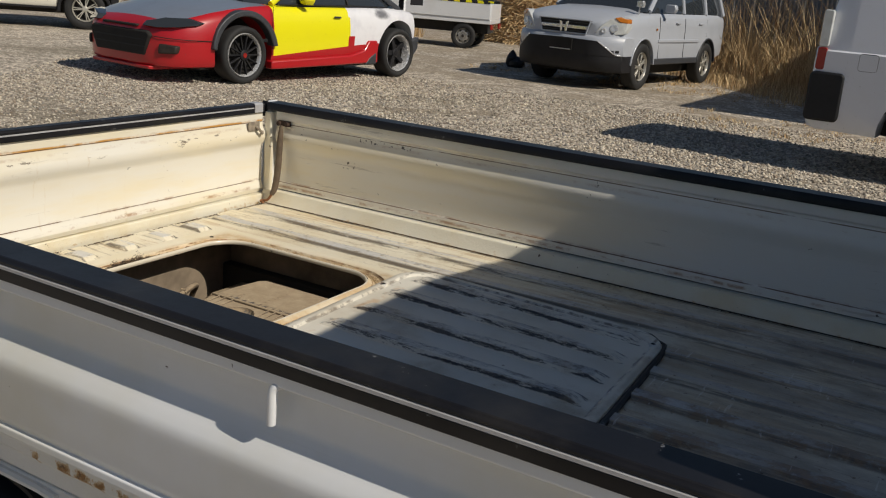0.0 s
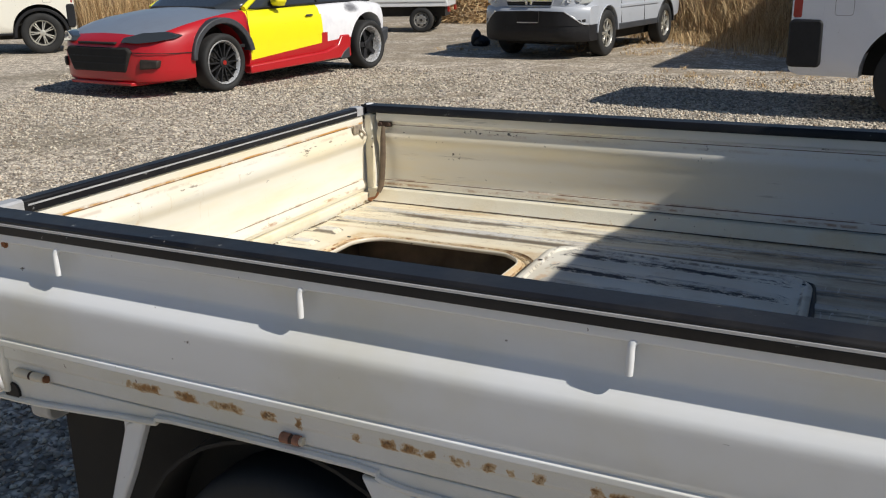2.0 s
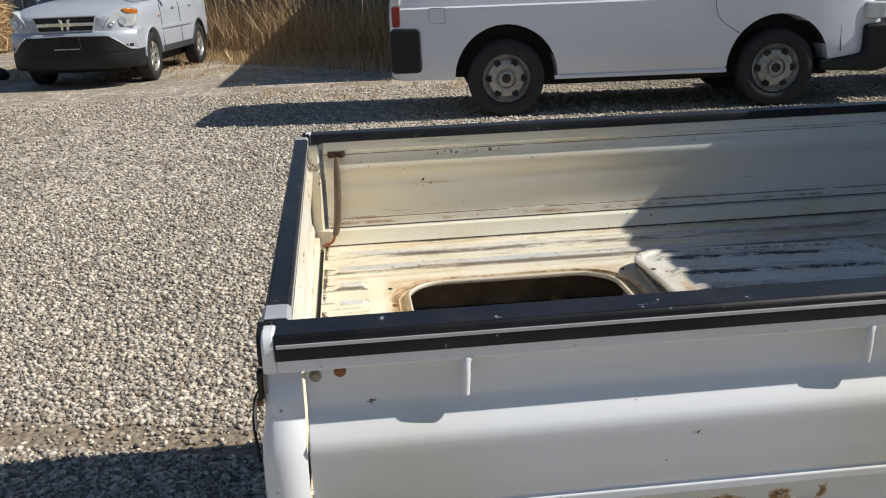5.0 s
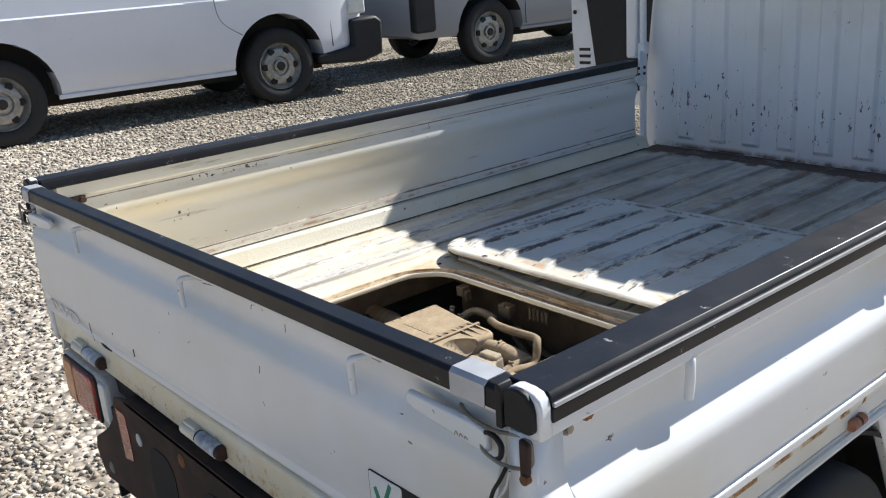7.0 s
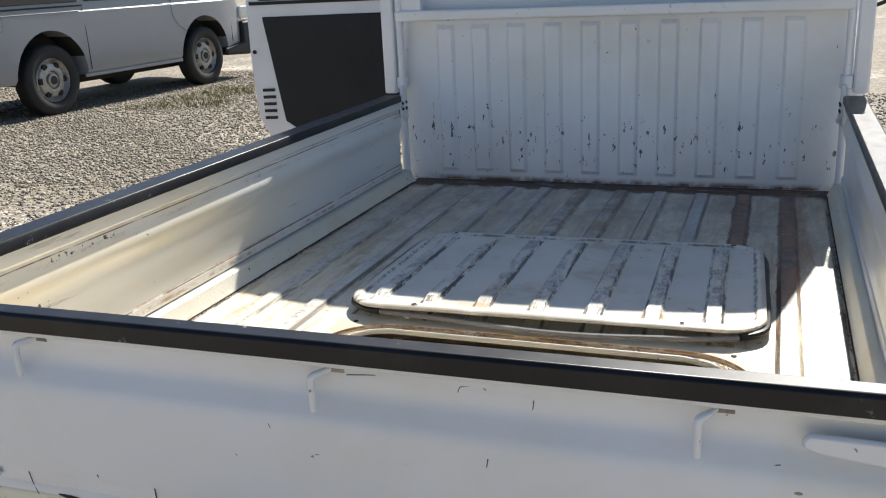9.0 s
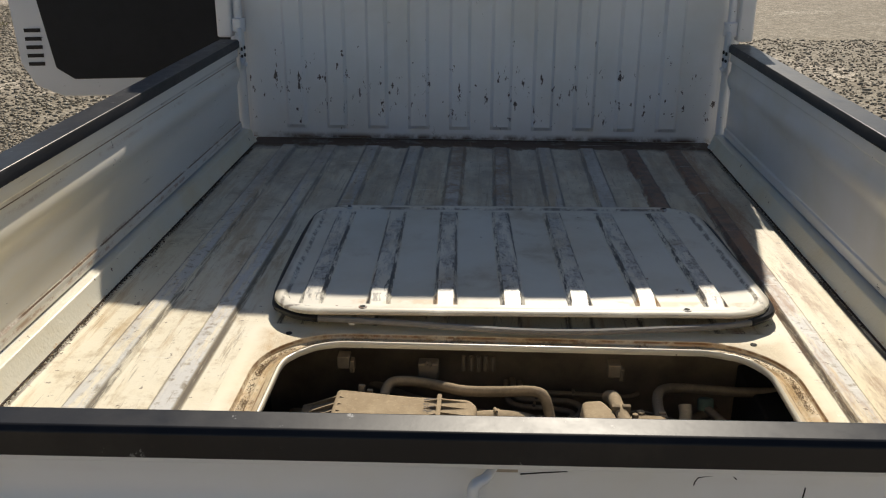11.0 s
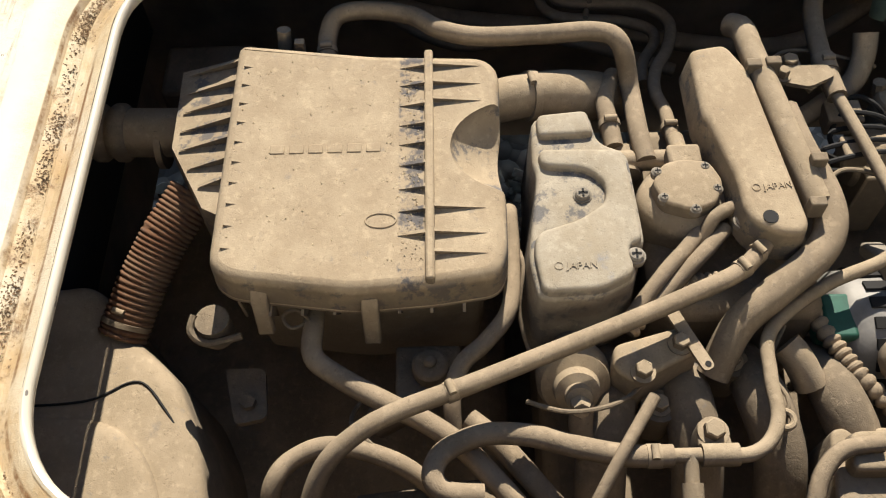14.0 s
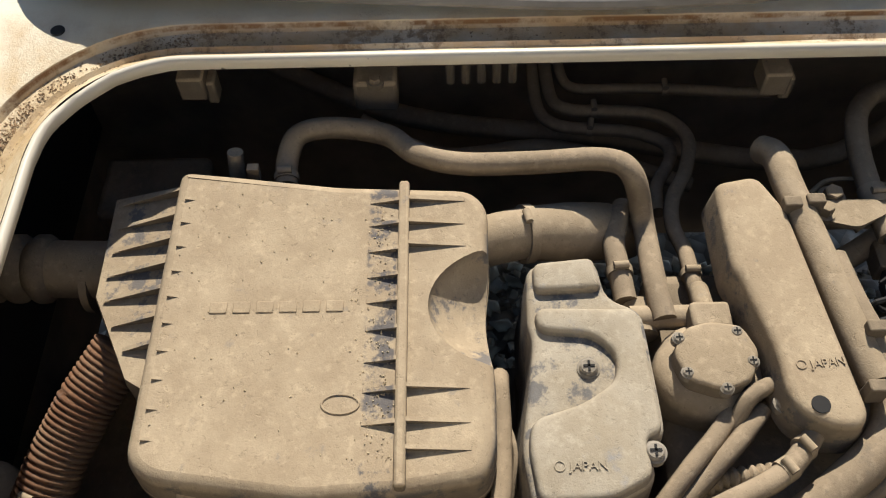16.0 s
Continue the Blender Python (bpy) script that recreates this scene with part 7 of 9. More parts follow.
for x in (0.607, 0.588, 0.570, 0.467, 0.445, 0.428):
    epart(Geo().prism([(0.042, 0.612), (0.042, 0.6205), (0.004, 0.6163), (0.002, 0.612)], "x", x - 0.0014, x + 0.0014), "rib", "dust_box", "", box)
for i in range(10):
    x = 0.612 - 0.0195 * i
    epart(Geo().prism([(0.196, 0.6155), (0.196, 0.6180), (0.187, 0.6155)], "x", x - 0.0011, x + 0.0011), "rib", "dust_box", "", box)
for i in range(6):
    y = 0.162 - 0.0148 * i
    epart(Geo().box(0.520, 0.5285, y - 0.0056, y + 0.0056, 0.6155, 0.6168), "raised_mark", "dust_box", "plain raised mark on the lid", box, bevel=0.0012)
ring_pts = [(0.4565 + 0.0062 * math.cos(a * math.pi / 14), 0.081 + 0.0112 * math.sin(a * math.pi / 14), 0.6163) for a in range(29)]
epart(Geo().tube(ring_pts, 0.0007, 6, 1), "oval_mark", "dust_box", "small oval mark on the lid", box)
for x, y, a in ((0.414, 0.169, 0.0), (0.404, 0.089, 0.0)):
    epart(Geo().prism([(x + 0.008, 0.600), (x - 0.004, 0.604), (x - 0.012, 0.596), (x - 0.020, 0.560), (x - 0.014, 0.556), (x - 0.006, 0.586)], "y", y - 0.0062, y + 0.0062), "clip", "dust", "dusty spring clip", box, bevel=0.0015)
# intake pipe and its clamp, stub hoses at the front edge of the box
p = epart(Geo().tube([(0.588, -0.004, 0.590), (0.597, -0.034, 0.588), (0.602, -0.066, 0.582), (0.612, -0.098, 0.568), (0.628, -0.118, 0.540)], [0.018, 0.0185, 0.0215, 0.021, 0.019], 18, 5), "intake_pipe", "dust", "dusty intake pipe")
clamp((0.597, -0.036, 0.588), (0.599, -0.045, 0.586), 0.0222, p)
epart(Geo().cyl((0.648, 0.171, 0.575), (0.657, 0.168, 0.612), 0.0058, seg=12).box(0.640, 0.646, 0.150, 0.158, 0.60, 0.612), "stub", "dust", "dusty stub on the filter box", box)
epart(Geo().box(0.664, 0.725, 0.212, 0.300, 0.40, 0.530), "front_case", "dust_dark", "dark dusty case behind the filter box", bevel=0.006)

HOSES = [
    ("hose", 0.0082, [(0.640, 0.132, 0.594), (0.660, 0.132, 0.600), (0.678, 0.124, 0.606), (0.684, 0.098, 0.606), (0.676, 0.060, 0.606), (0.648, 0.037, 0.617), (0.638, 0.005, 0.617), (0.637, -0.046, 0.618), (0.637, -0.094, 0.620), (0.625, -0.113, 0.617), (0.604, -0.123, 0.585), (0.554, -0.123, 0.590), (0.526, -0.126, 0.588)]),
    ("hose", 0.0078, [(0.628, -0.112, 0.575), (0.612, -0.106, 0.585), (0.590, -0.100, 0.586), (0.567, -0.101, 0.586), (0.543, -0.103, 0.584)]),
    ("hose", 0.0048, [(0.818, -0.083, 0.535), (0.794, -0.093, 0.530), (0.791, -0.137, 0.530), (0.790, -0.177, 0.530), (0.783, -0.259, 0.530), (0.795, -0.285, 0.530)]),
    ("hose", 0.0058, [(0.826, -0.071, 0.535), (0.781, -0.075, 0.530), (0.767, -0.091, 0.530), (0.765, -0.120, 0.530), (0.754, -0.163, 0.535), (0.724, -0.181, 0.542), (0.683, -0.172, 0.550), (0.648, -0.155, 0.560), (0.618, -0.149, 0.566), (0.590, -0.153, 0.571), (0.563, -0.153, 0.576), (0.545, -0.154, 0.578)]),
    ("hose", 0.0055, [(0.828, -0.061, 0.530), (0.776, -0.063, 0.525), (0.755, -0.078, 0.525), (0.749, -0.109, 0.525), (0.745, -0.142, 0.525), (0.728, -0.165, 0.530), (0.706, -0.166, 0.535), (0.675, -0.150, 0.540), (0.645, -0.146, 0.545)]),
    ("hose", 0.0068, [(0.447, -0.206, 0.596), (0.417, -0.178, 0.600), (0.397, -0.138, 0.601), (0.376, -0.089, 0.601), (0.354, -0.035, 0.602), (0.332, 0.018, 0.604), (0.313, 0.069, 0.604), (0.299, 0.096, 0.600), (0.282, 0.117, 0.588), (0.258, 0.130, 0.560), (0.240, 0.132, 0.520)]),
    ("hose", 0.0066, [(0.500, -0.017, 0.560), (0.487, -0.016, 0.572), (0.450, -0.016, 0.572), (0.406, -0.012, 0.572), (0.383, 0.005, 0.566), (0.365, 0.025, 0.561), (0.340, 0.032, 0.556), (0.310, 0.030, 0.530)]),
    ("hose", 0.0080, [(0.420, 0.135, 0.555), (0.400, 0.134, 0.562), (0.375, 0.133, 0.562), (0.359, 0.115, 0.562), (0.336, 0.077, 0.562), (0.323, 0.051, 0.560), (0.306, 0.026, 0.556), (0.282, 0.002, 0.550), (0.255, -0.022, 0.540)]),
    ("hose", 0.0085, [(0.330, 0.020, 0.545), (0.312, 0.000, 0.545), (0.290, -0.020, 0.540), (0.262, -0.045, 0.530)]),
    ("hose", 0.0078, [(0.268, 0.012, 0.566), (0.270, 0.037, 0.568), (0.281, 0.046, 0.570), (0.297, 0.038, 0.571), (0.308, 0.012, 0.572), (0.307, -0.020, 0.572), (0.298, -0.054, 0.571), (0.292, -0.085, 0.570), (0.291, -0.116, 0.570)]),
    ("metal_pipe", 0.0052, [(0.291, -0.110, 0.570), (0.291, -0.147, 0.570), (0.291, -0.168, 0.570), (0.300, -0.183, 0.570), (0.318, -0.192, 0.570), (0.348, -0.193, 0.570), (0.384, -0.201, 0.570), (0.418, -0.247, 0.572), (0.437, -0.294, 0.575), (0.455, -0.314, 0.578), (0.477, -0.316, 0.580), (0.531, -0.306, 0.583), (0.592, -0.293, 0.585)]),
    ("hose", 0.0085, [(0.590, -0.293, 0.585), (0.633, -0.290, 0.586), (0.683, -0.294, 0.585), (0.718, -0.308, 0.582), (0.744, -0.345, 0.572), (0.757, -0.453, 0.560), (0.781, -0.551, 0.550)]),
    ("hose", 0.0045, [(0.329, -0.107, 0.582), (0.310, -0.094, 0.581), (0.289, -0.080, 0.578), (0.255, -0.058, 0.560)]),
    ("hose", 0.0062, [(0.461, -0.158, 0.584), (0.445, -0.146, 0.586), (0.426, -0.128, 0.585), (0.395, -0.100, 0.570)]),
    ("hose", 0.0062, [(0.463, -0.178, 0.584), (0.447, -0.164, 0.586), (0.430, -0.147, 0.585), (0.398, -0.112, 0.570)]),
    ("hose", 0.0055, [(0.478, -0.194, 0.594), (0.472, -0.178, 0.596), (0.464, -0.166, 0.594), (0.450, -0.158, 0.580)]),
    ("hose", 0.0072, [(0.262, 0.158, 0.515), (0.276, 0.160, 0.538), (0.288, 0.156, 0.548), (0.300, 0.146, 0.550), (0.309, 0.125, 0.552), (0.307, 0.100, 0.552), (0.296, 0.068, 0.548), (0.280, 0.040, 0.530)]),
    ("hose", 0.0125, [(0.560, -0.236, 0.604), (0.522, -0.242, 0.603), (0.480, -0.252, 0.601), (0.452, -0.250, 0.599), (0.430, -0.236, 0.595), (0.407, -0.206, 0.587), (0.388, -0.178, 0.572), (0.360, -0.160, 0.545)]),
    ("hose", 0.0070, [(0.720, -0.380, 0.552), (0.678, -0.396, 0.552), (0.648, -0.400, 0.556), (0.632, -0.386, 0.558), (0.612, -0.360, 0.555)]),
    ("hose", 0.0062, [(0.360, -0.300, 0.560), (0.355, -0.322, 0.556), (0.347, -0.345, 0.550), (0.343, -0.379, 0.540), (0.315, -0.405, 0.520)]),
    ("hose", 0.0040, [(0.565, -0.225, 0.585), (0.600, -0.240, 0.592), (0.612, -0.262, 0.590), (0.598, -0.275, 0.584)]),
    ("hose", 0.0062, [(0.258, -0.210, 0.548), (0.280, -0.218, 0.556), (0.296, -0.235, 0.560), (0.300, -0.262, 0.560)]),
    ("hose", 0.0090, [(0.300, -0.075, 0.50), (0.315, -0.060, 0.54), (0.335, -0.060, 0.56)]),
    ("hose", 0.0095, [(0.86, 0.18, 0.50), (0.80, 0.05, 0.49), (0.78, -0.12, 0.48), (0.74, -0.30, 0.49), (0.80, -0.42, 0.50)]),
    ("hose", 0.0070, [(0.76, 0.09, 0.53), (0.745, 0.02, 0.50), (0.76, -0.08, 0.49), (0.73, -0.20, 0.47)]),
]
for kind, r, pts in HOSES:
    epart(Geo().tube(pts, r, 12, 6), kind, "hose" if kind == "hose" else "dust", "dusty rubber hose" if kind == "hose" else "thin dusty metal pipe", sharp=60)
for a, b, r in (((0.648, 0.1325, 0.596), (0.641, 0.132, 0.595), 0.0095), ((0.568, -0.101, 0.586), (0.560, -0.1015, 0.586), 0.0095), ((0.572, -0.153, 0.574), (0.565, -0.153, 0.575), 0.0078), ((0.291, -0.098, 0.570), (0.291, -0.112, 0.570), 0.0088),
                ((0.616, -0.291, 0.5855), (0.640, -0.290, 0.586), 0.0102), ((0.328, 0.029, 0.604), (0.324, 0.039, 0.604), 0.0078), ((0.420, -0.182, 0.600), (0.414, -0.172, 0.600), 0.0078), ((0.430, -0.190, 0.599), (0.434, -0.196, 0.598), 0.0082), ((0.766, -0.108, 0.530), (0.766, -0.114, 0.530), 0.0070), ((0.750, -0.104, 0.525), (0.749, -0.110, 0.525), 0.0068), ((0.790, -0.172, 0.530), (0.790, -0.178, 0.530), 0.0060)):
    clamp(a, b, r)

# ribbed ducts: the bellows at the side and the red-brown duct below it
def bellows(pts, r, n, depth):
    q, rad = [], []
    pts = [Vector(p) for p in pts]
    for i in range(n * 3 + 1):
        t = i / (n * 3) * (len(pts) - 1)
        k = min(int(t), len(pts) - 2)
        q.append(pts[k].lerp(pts[k + 1], t - k))
        rad.append(r - depth * (i % 3 == 0))
    return Geo().tube(q, rad, 20, 1)


epart(bellows([(0.604, 0.400, 0.548), (0.600, 0.306, 0.550)], 0.026, 5, 0.005), "bellows", "dust_dark", "dark ribbed rubber bellows", sharp=60)
epart(Geo().cyl((0.600, 0.308, 0.550), (0.596, 0.255, 0.553), 0.0215, seg=20), "duct_neck", "dust", "dusty duct neck")
clamp((0.590, 0.282, 0.545), (0.590, 0.274, 0.545), 0.0225)
epart(bellows([(0.530, 0.243, 0.555), (0.497, 0.266, 0.540), (0.464, 0.285, 0.522), (0.425, 0.302, 0.500)], 0.0205, 30, 0.0016), "ribbed_duct", "duct", "dusty red-brown ribbed duct", sharp=60)
clamp((0.436, 0.297, 0.508), (0.431, 0.299, 0.505), 0.0212)

# shroud at the side of the bay: cracked brown moulding
SHR = [(0.466, 0.400), (0.474, 0.335), (0.462, 0.318), (0.430, 0.296), (0.387, 0.250), (0.343, 0.228), (0.290, 0.214), (0.205, 0.214), (0.205, 0.400)]
shroud = epart(cover(SHR, 0.512, 0.380, 0.016, 0.012, 0.01), "side_shroud", "dust", "dusty brown plastic shroud with a crack", sharp=55)
epart(Geo().tube([(0.362, 0.385, 0.5122), (0.362, 0.345, 0.5125), (0.366, 0.310, 0.5125), (0.379, 0.285, 0.5125), (0.376, 0.270, 0.5123), (0.352, 0.250, 0.5120), (0.332, 0.236, 0.506), (0.318, 0.226, 0.499)], 0.0011, 6, 4), "crack", "under", "dark crack", shroud)
epart(cover([(0.350, 0.410), (0.352, 0.330), (0.347, 0.290), (0.322, 0.262), (0.285, 0.244), (0.200, 0.236), (0.200, 0.410)], 0.521, 0.500, 0.012, 0.02, 0.004), "fold", "dust", "raised step of the shroud", shroud, sharp=60)

# ignition coil cover
COIL = [(0.562, -0.036), (0.567, -0.083), (0.536, -0.087), (0.526, -0.109), (0.457, -0.112), (0.440, -0.112), (0.436, -0.101), (0.412, -0.104), (0.397, -0.076), (0.395, -0.031), (0.432, -0.026), (0.504, -0.037), (0.516, -0.034)]
coil = epart(cover(COIL, 0.602, 0.520, 0.005, 0.010, 0.004), "coil_cover", "dust_grey", "dusty grey moulded coil cover", sharp=50)
epart(cover([(0.560, -0.040), (0.564, -0.080), (0.540, -0.084), (0.538, -0.040)], 0.6085, 0.600, 0.004, 0.006, 0.001), "step", "dust_grey", "raised block of the coil cover", coil, sharp=55)
epart(cover([(0.526, -0.039), (0.524, -0.105), (0.457, -0.109), (0.440, -0.109), (0.436, -0.098), (0.413, -0.101), (0.400, -0.076), (0.398, -0.034), (0.432, -0.030), (0.449, -0.033), (0.459, -0.064), (0.474, -0.086), (0.492, -0.088), (0.506, -0.074), (0.509, -0.040)], 0.6085, 0.600, 0.004, 0.008, 0.001), "step", "dust_grey", "raised face of the coil cover round a recess", coil, sharp=55)
screw(0.484, -0.070, 0.602, 0.0058, coil)
screw(0.428, -0.103, 0.604, 0.0058, coil)
raised_text("JAPAN", 0.4165, -0.052, 0.6088, 0.0078, "dust_grey", coil, "small moulded lettering")
epart(Geo().tube([(0.4190 + 0.0030 * math.cos(a * math.pi / 8), -0.0465 + 0.0030 * math.sin(a * math.pi / 8), 0.6087) for a in range(17)], 0.0005, 6, 1), "round_mark", "dust_grey", "small round mark", coil)

# long cover with the hole
LONG = [(0.618, -0.168), (0.624, -0.199), (0.594, -0.213), (0.445, -0.229), (0.436, -0.222), (0.436, -0.208), (0.446, -0.190), (0.460, -0.184), (0.485, -0.184), (0.540, -0.172), (0.548, -0.168)]
longc = epart(cover(LONG, 0.617, 0.585, 0.006, 0.008, 0.003), "long_cover", "dust_box", "dusty long plastic cover with a round hole", sharp=50)
epart(Geo().cyl((0.451, -0.201, 0.600), (0.451, -0.201, 0.6176), 0.0056, seg=18), "hole", "under", "dark round hole", longc)
raised_text("JAPAN", 0.4745, -0.201, 0.6172, 0.0075, "dust_box", longc, "small moulded lettering", turn=-84)
epart(Geo().tube([(0.4770 + 0.0029 * math.cos(a * math.pi / 8), -0.1955 + 0.0029 * math.sin(a * math.pi / 8), 0.6173) for a in range(17)], 0.0005, 6, 1), "round_mark", "dust_box", "small round mark", longc)
screw(0.461, -0.188, 0.596, 0.0058, longc)
rail = epart(Geo().tube([(0.660, -0.214, 0.600), (0.646, -0.219, 0.608), (0.618, -0.221, 0.610), (0.570, -0.228, 0.609), (0.514, -0.236, 0.607), (0.470, -0.244, 0.604)], 0.0105, 14, 4), "round_rail", "dust", "dusty round tube beside the cover", sharp=60)
for x, y in ((0.596, -0.216), (0.598, -0.232), (0.460, -0.236), (0.500, -0.246)):
    epart(Geo().box(x - 0.004, x + 0.004, y - 0.006, y + 0.006, 0.606, 0.623), "clip", "dust_dark", "small dark clip", rail, bevel=0.001)

# pump cover with five screws, its body and elbow
VAL = [(0.512, -0.134), (0.516, -0.150), (0.513, -0.170), (0.494, -0.178), (0.474, -0.170), (0.467, -0.152), (0.475, -0.130), (0.494, -0.124)]
epart(cover([(0.495 + (a - 0.495) * 1.5, -0.151 + (b + 0.151) * 1.45) for a, b in VAL], 0.592, 0.52, 0.014, 0.015, 0.0), "pump_body", "dust", "dusty pump body", sharp=55)
valve = epart(cover(VAL, 0.604, 0.585, 0.003, 0.006, 0.001), "pump_cover", "dust", "dusty pump cover plate", sharp=50)
for x, y in ((0.504, -0.129), (0.508, -0.166), (0.487, -0.172), (0.480, -0.131), (0.469, -0.153)):
    screw(x, y, 0.602, 0.0036, valve)
epart(Geo().box(0.512, 0.532, -0.166, -0.140, 0.580, 0.602).cyl((0.528, -0.153, 0.590), (0.556, -0.154, 0.580), 0.0068), "elbow", "dust", "dusty elbow fitting", valve, bevel=0.003)
epart(Geo().cyl((0.531, -0.104, 0.582), (0.531, -0.150, 0.582), 0.0085).cyl((0.520, -0.112, 0.576), (0.545, -0.112, 0.576), 0.011), "union", "dust", "dusty pipe union")

# vacuum capsule
cm = Matrix.Translation((0.356, -0.057, 0.552)) @ Matrix.Rotation(radians(-52), 4, "Y")
cap = epart(Geo().turn([(0.012, -0.03), (0.024, -0.018), (0.0275, -0.010), (0.0275, 0.002), (0.025, 0.008), (0.017, 0.012), (0.016, 0.020), (0.010, 0.023), (0.0095, 0.030), (0.001, 0.031)], cm, 26), "vacuum_capsule", "dust", "dusty round vacuum capsule")
epart(Geo().turn([(0.0075, 0.028), (0.0075, 0.036), (0.006, 0.038), (0.001, 0.038)], Matrix.Translation((0.352, -0.057, 0.552)) @ Matrix.Rotation(radians(-52), 4, "Y"), 6), "nut", "dust", "hex nut", cap)
epart(Geo().cyl((0.398, -0.058, 0.540), (0.372, -0.058, 0.552), 0.013, 0.0105), "rubber_boot", "dust_dark", "dark rubber boot", cap)

# brackets and bolts
br = epart(cover([(0.371, -0.084), (0.386, -0.138), (0.366, -0.147), (0.341, -0.096), (0.352, -0.082)], 0.578, 0.53, 0.004, 0.006, 0.002), "bracket", "dust", "dusty cast bracket", sharp=50)
hexbolt(0.349, -0.102, 0.578, 0.0062, br)
hexbolt(0.370, -0.131, 0.578, 0.0062, br)
st = epart(Geo().prism(rounded([(0.398, -0.121), (0.401, -0.130), (0.350, -0.152), (0.346, -0.144)], 0.004), "z", 0.580, 0.583), "strap", "dust", "flat metal strap with a hole")
epart(Geo().cyl((0.352, -0.147, 0.580), (0.352, -0.147, 0.5836), 0.0022, seg=10), "hole", "under", "dark hole", st)
tee = epart(Geo().cyl((0.291, -0.135, 0.570), (0.291, -0.160, 0.570), 0.0078).cyl((0.291, -0.128, 0.570), (0.262, -0.127, 0.560), 0.0052).cyl((0.274, -0.1275, 0.564), (0.256, -0.127, 0.558), 0.0075), "tee_fitting", "dust", "dusty tee fitting")
hexbolt(0.309, -0.147, 0.565, 0.0075, epart(cover([(0.296, -0.135), (0.318, -0.137), (0.320, -0.155), (0.298, -0.160)], 0.566, 0.53, 0.003, 0.006, 0.0), "flange", "dust", "dusty pipe flange", sharp=50))
epart(bellows([(0.385, -0.099, 0.566), (0.412, -0.122, 0.572), (0.423, -0.150, 0.574), (0.427, -0.182, 0.572)], 0.0062, 16, 0.0018), "conduit", "hose", "ribbed dusty wire conduit")
epart(bellows([(0.437, -0.239, 0.540), (0.388, -0.252, 0.545), (0.355, -0.268, 0.545), (0.318, -0.300, 0.535)], 0.0075, 18, 0.002), "conduit", "hose", "ribbed dusty wire conduit")

# filler tubes, green cap, distributor and plug leads
epart(Geo().tube([(0.655, -0.331, 0.592), (0.640, -0.330, 0.578), (0.620, -0.318, 0.566), (0.600, -0.285, 0.556), (0.590, -0.260, 0.545)], [0.0105, 0.0098, 0.0095, 0.009, 0.009], 14, 5), "filler_tube", "dust", "dusty filler tube", sharp=60)
epart(Geo().turn([(0.013, -0.01), (0.013, 0.006), (0.011, 0.009), (0.001, 0.009)], Matrix.Translation((0.724, -0.381, 0.556)) @ Matrix.Rotation(radians(20), 4, "Y"), 16), "filler_cap", "green_cap", "dusty green cap")
epart(Geo().turn([(0.017, -0.03), (0.017, 0.004), (0.015, 0.007), (0.001, 0.008)], Matrix.Translation((0.607, -0.356, 0.556)), 18).cyl((0.618, -0.345, 0.556), (0.620, -0.343, 0.568), 0.006, seg=8), "oil_cap", "dust", "dusty round cap")
dm = Matrix.Translation((0.560, -0.330, 0.535)) @ Matrix.Rotation(radians(90), 4, "X")
epart(Geo().turn([(0.020, -0.02), (0.026, 0.0), (0.026, 0.045), (0.022, 0.052), (0.022, 0.066), (0.012, 0.070), (0.001, 0.070)], dm, 20).box(0.53, 0.59, -0.345, -0.315, 0.47, 0.55), "distributor", "dust", "dusty distributor", bevel=0.002)
for i in range(5):
    a = i * 0.012
    epart(Geo().tube([(0.575 - a, -0.345 - a, 0.556), (0.588 - a, -0.330, 0.574), (0.600 - a * 1.5, -0.312 + a, 0.572), (0.580 - a, -0.290, 0.560)], 0.0022, 7, 5), "wire", "under", "thin dark wire")
epart(Geo().box(0.535, 0.556, -0.312, -0.290, 0.560, 0.576).box(0.575, 0.598, -0.318, -0.288, 0.552, 0.572), "wire_plug", "dust", "dusty wire connectors", bevel=0.002)
epart(Geo().prism(rounded([(0.616, -0.245), (0.600, -0.240), (0.592, -0.268), (0.604, -0.292), (0.616, -0.288)], 0.005), "z", 0.592, 0.596), "plate", "dust", "flat dusty bracket plate")
hexbolt(0.604, -0.247, 0.596, 0.005, engine)
hexbolt(0.622, -0.258, 0.590, 0.0068, engine)

# alternator, pulleys and belt
M["alternator"] = plain("dusty_aluminium", (0.27, 0.25, 0.22), 0.6, 0.2, vary=0.45, scale=45, bump=0.25)
am = Matrix.Translation((0.410, -0.272, 0.500)) @ Matrix.Rotation(radians(90), 4, "X")
alt = epart(Geo().turn([(0.018, -0.012), (0.045, -0.008), (0.054, 0.004), (0.055, 0.040), (0.0535, 0.043), (0.0535, 0.082), (0.055, 0.085), (0.055, 0.112), (0.050, 0.126), (0.024, 0.132), (0.020, 0.150), (0.001, 0.150)], am, 40), "alternator", "alternator", "dusty silver alternator with vent slots", sharp=45)
for band in (0.030, 0.098):
    for i in range(9):
        a = radians(20 + 17 * i)
        c = am @ Vector((0.0552 * math.cos(a), 0.0552 * math.sin(a), band))
        q = Matrix.Translation(c) @ Matrix.Rotation(radians(90), 4, "X") @ Matrix.Rotation(a, 4, "Z")
        epart(Geo().box(-0.0012, 0.0014, -0.0044, 0.0044, -0.0165, 0.0165, q), "vent_slot", "under", "dark vent slot", alt)
epart(Geo().prism([(0.400, 0.552), (0.440, 0.545), (0.476, 0.520), (0.482, 0.530), (0.445, 0.562), (0.402, 0.566)], "y", -0.322, -0.304), "mount_arm", "cast", "cast alternator arm", alt, bevel=0.003)
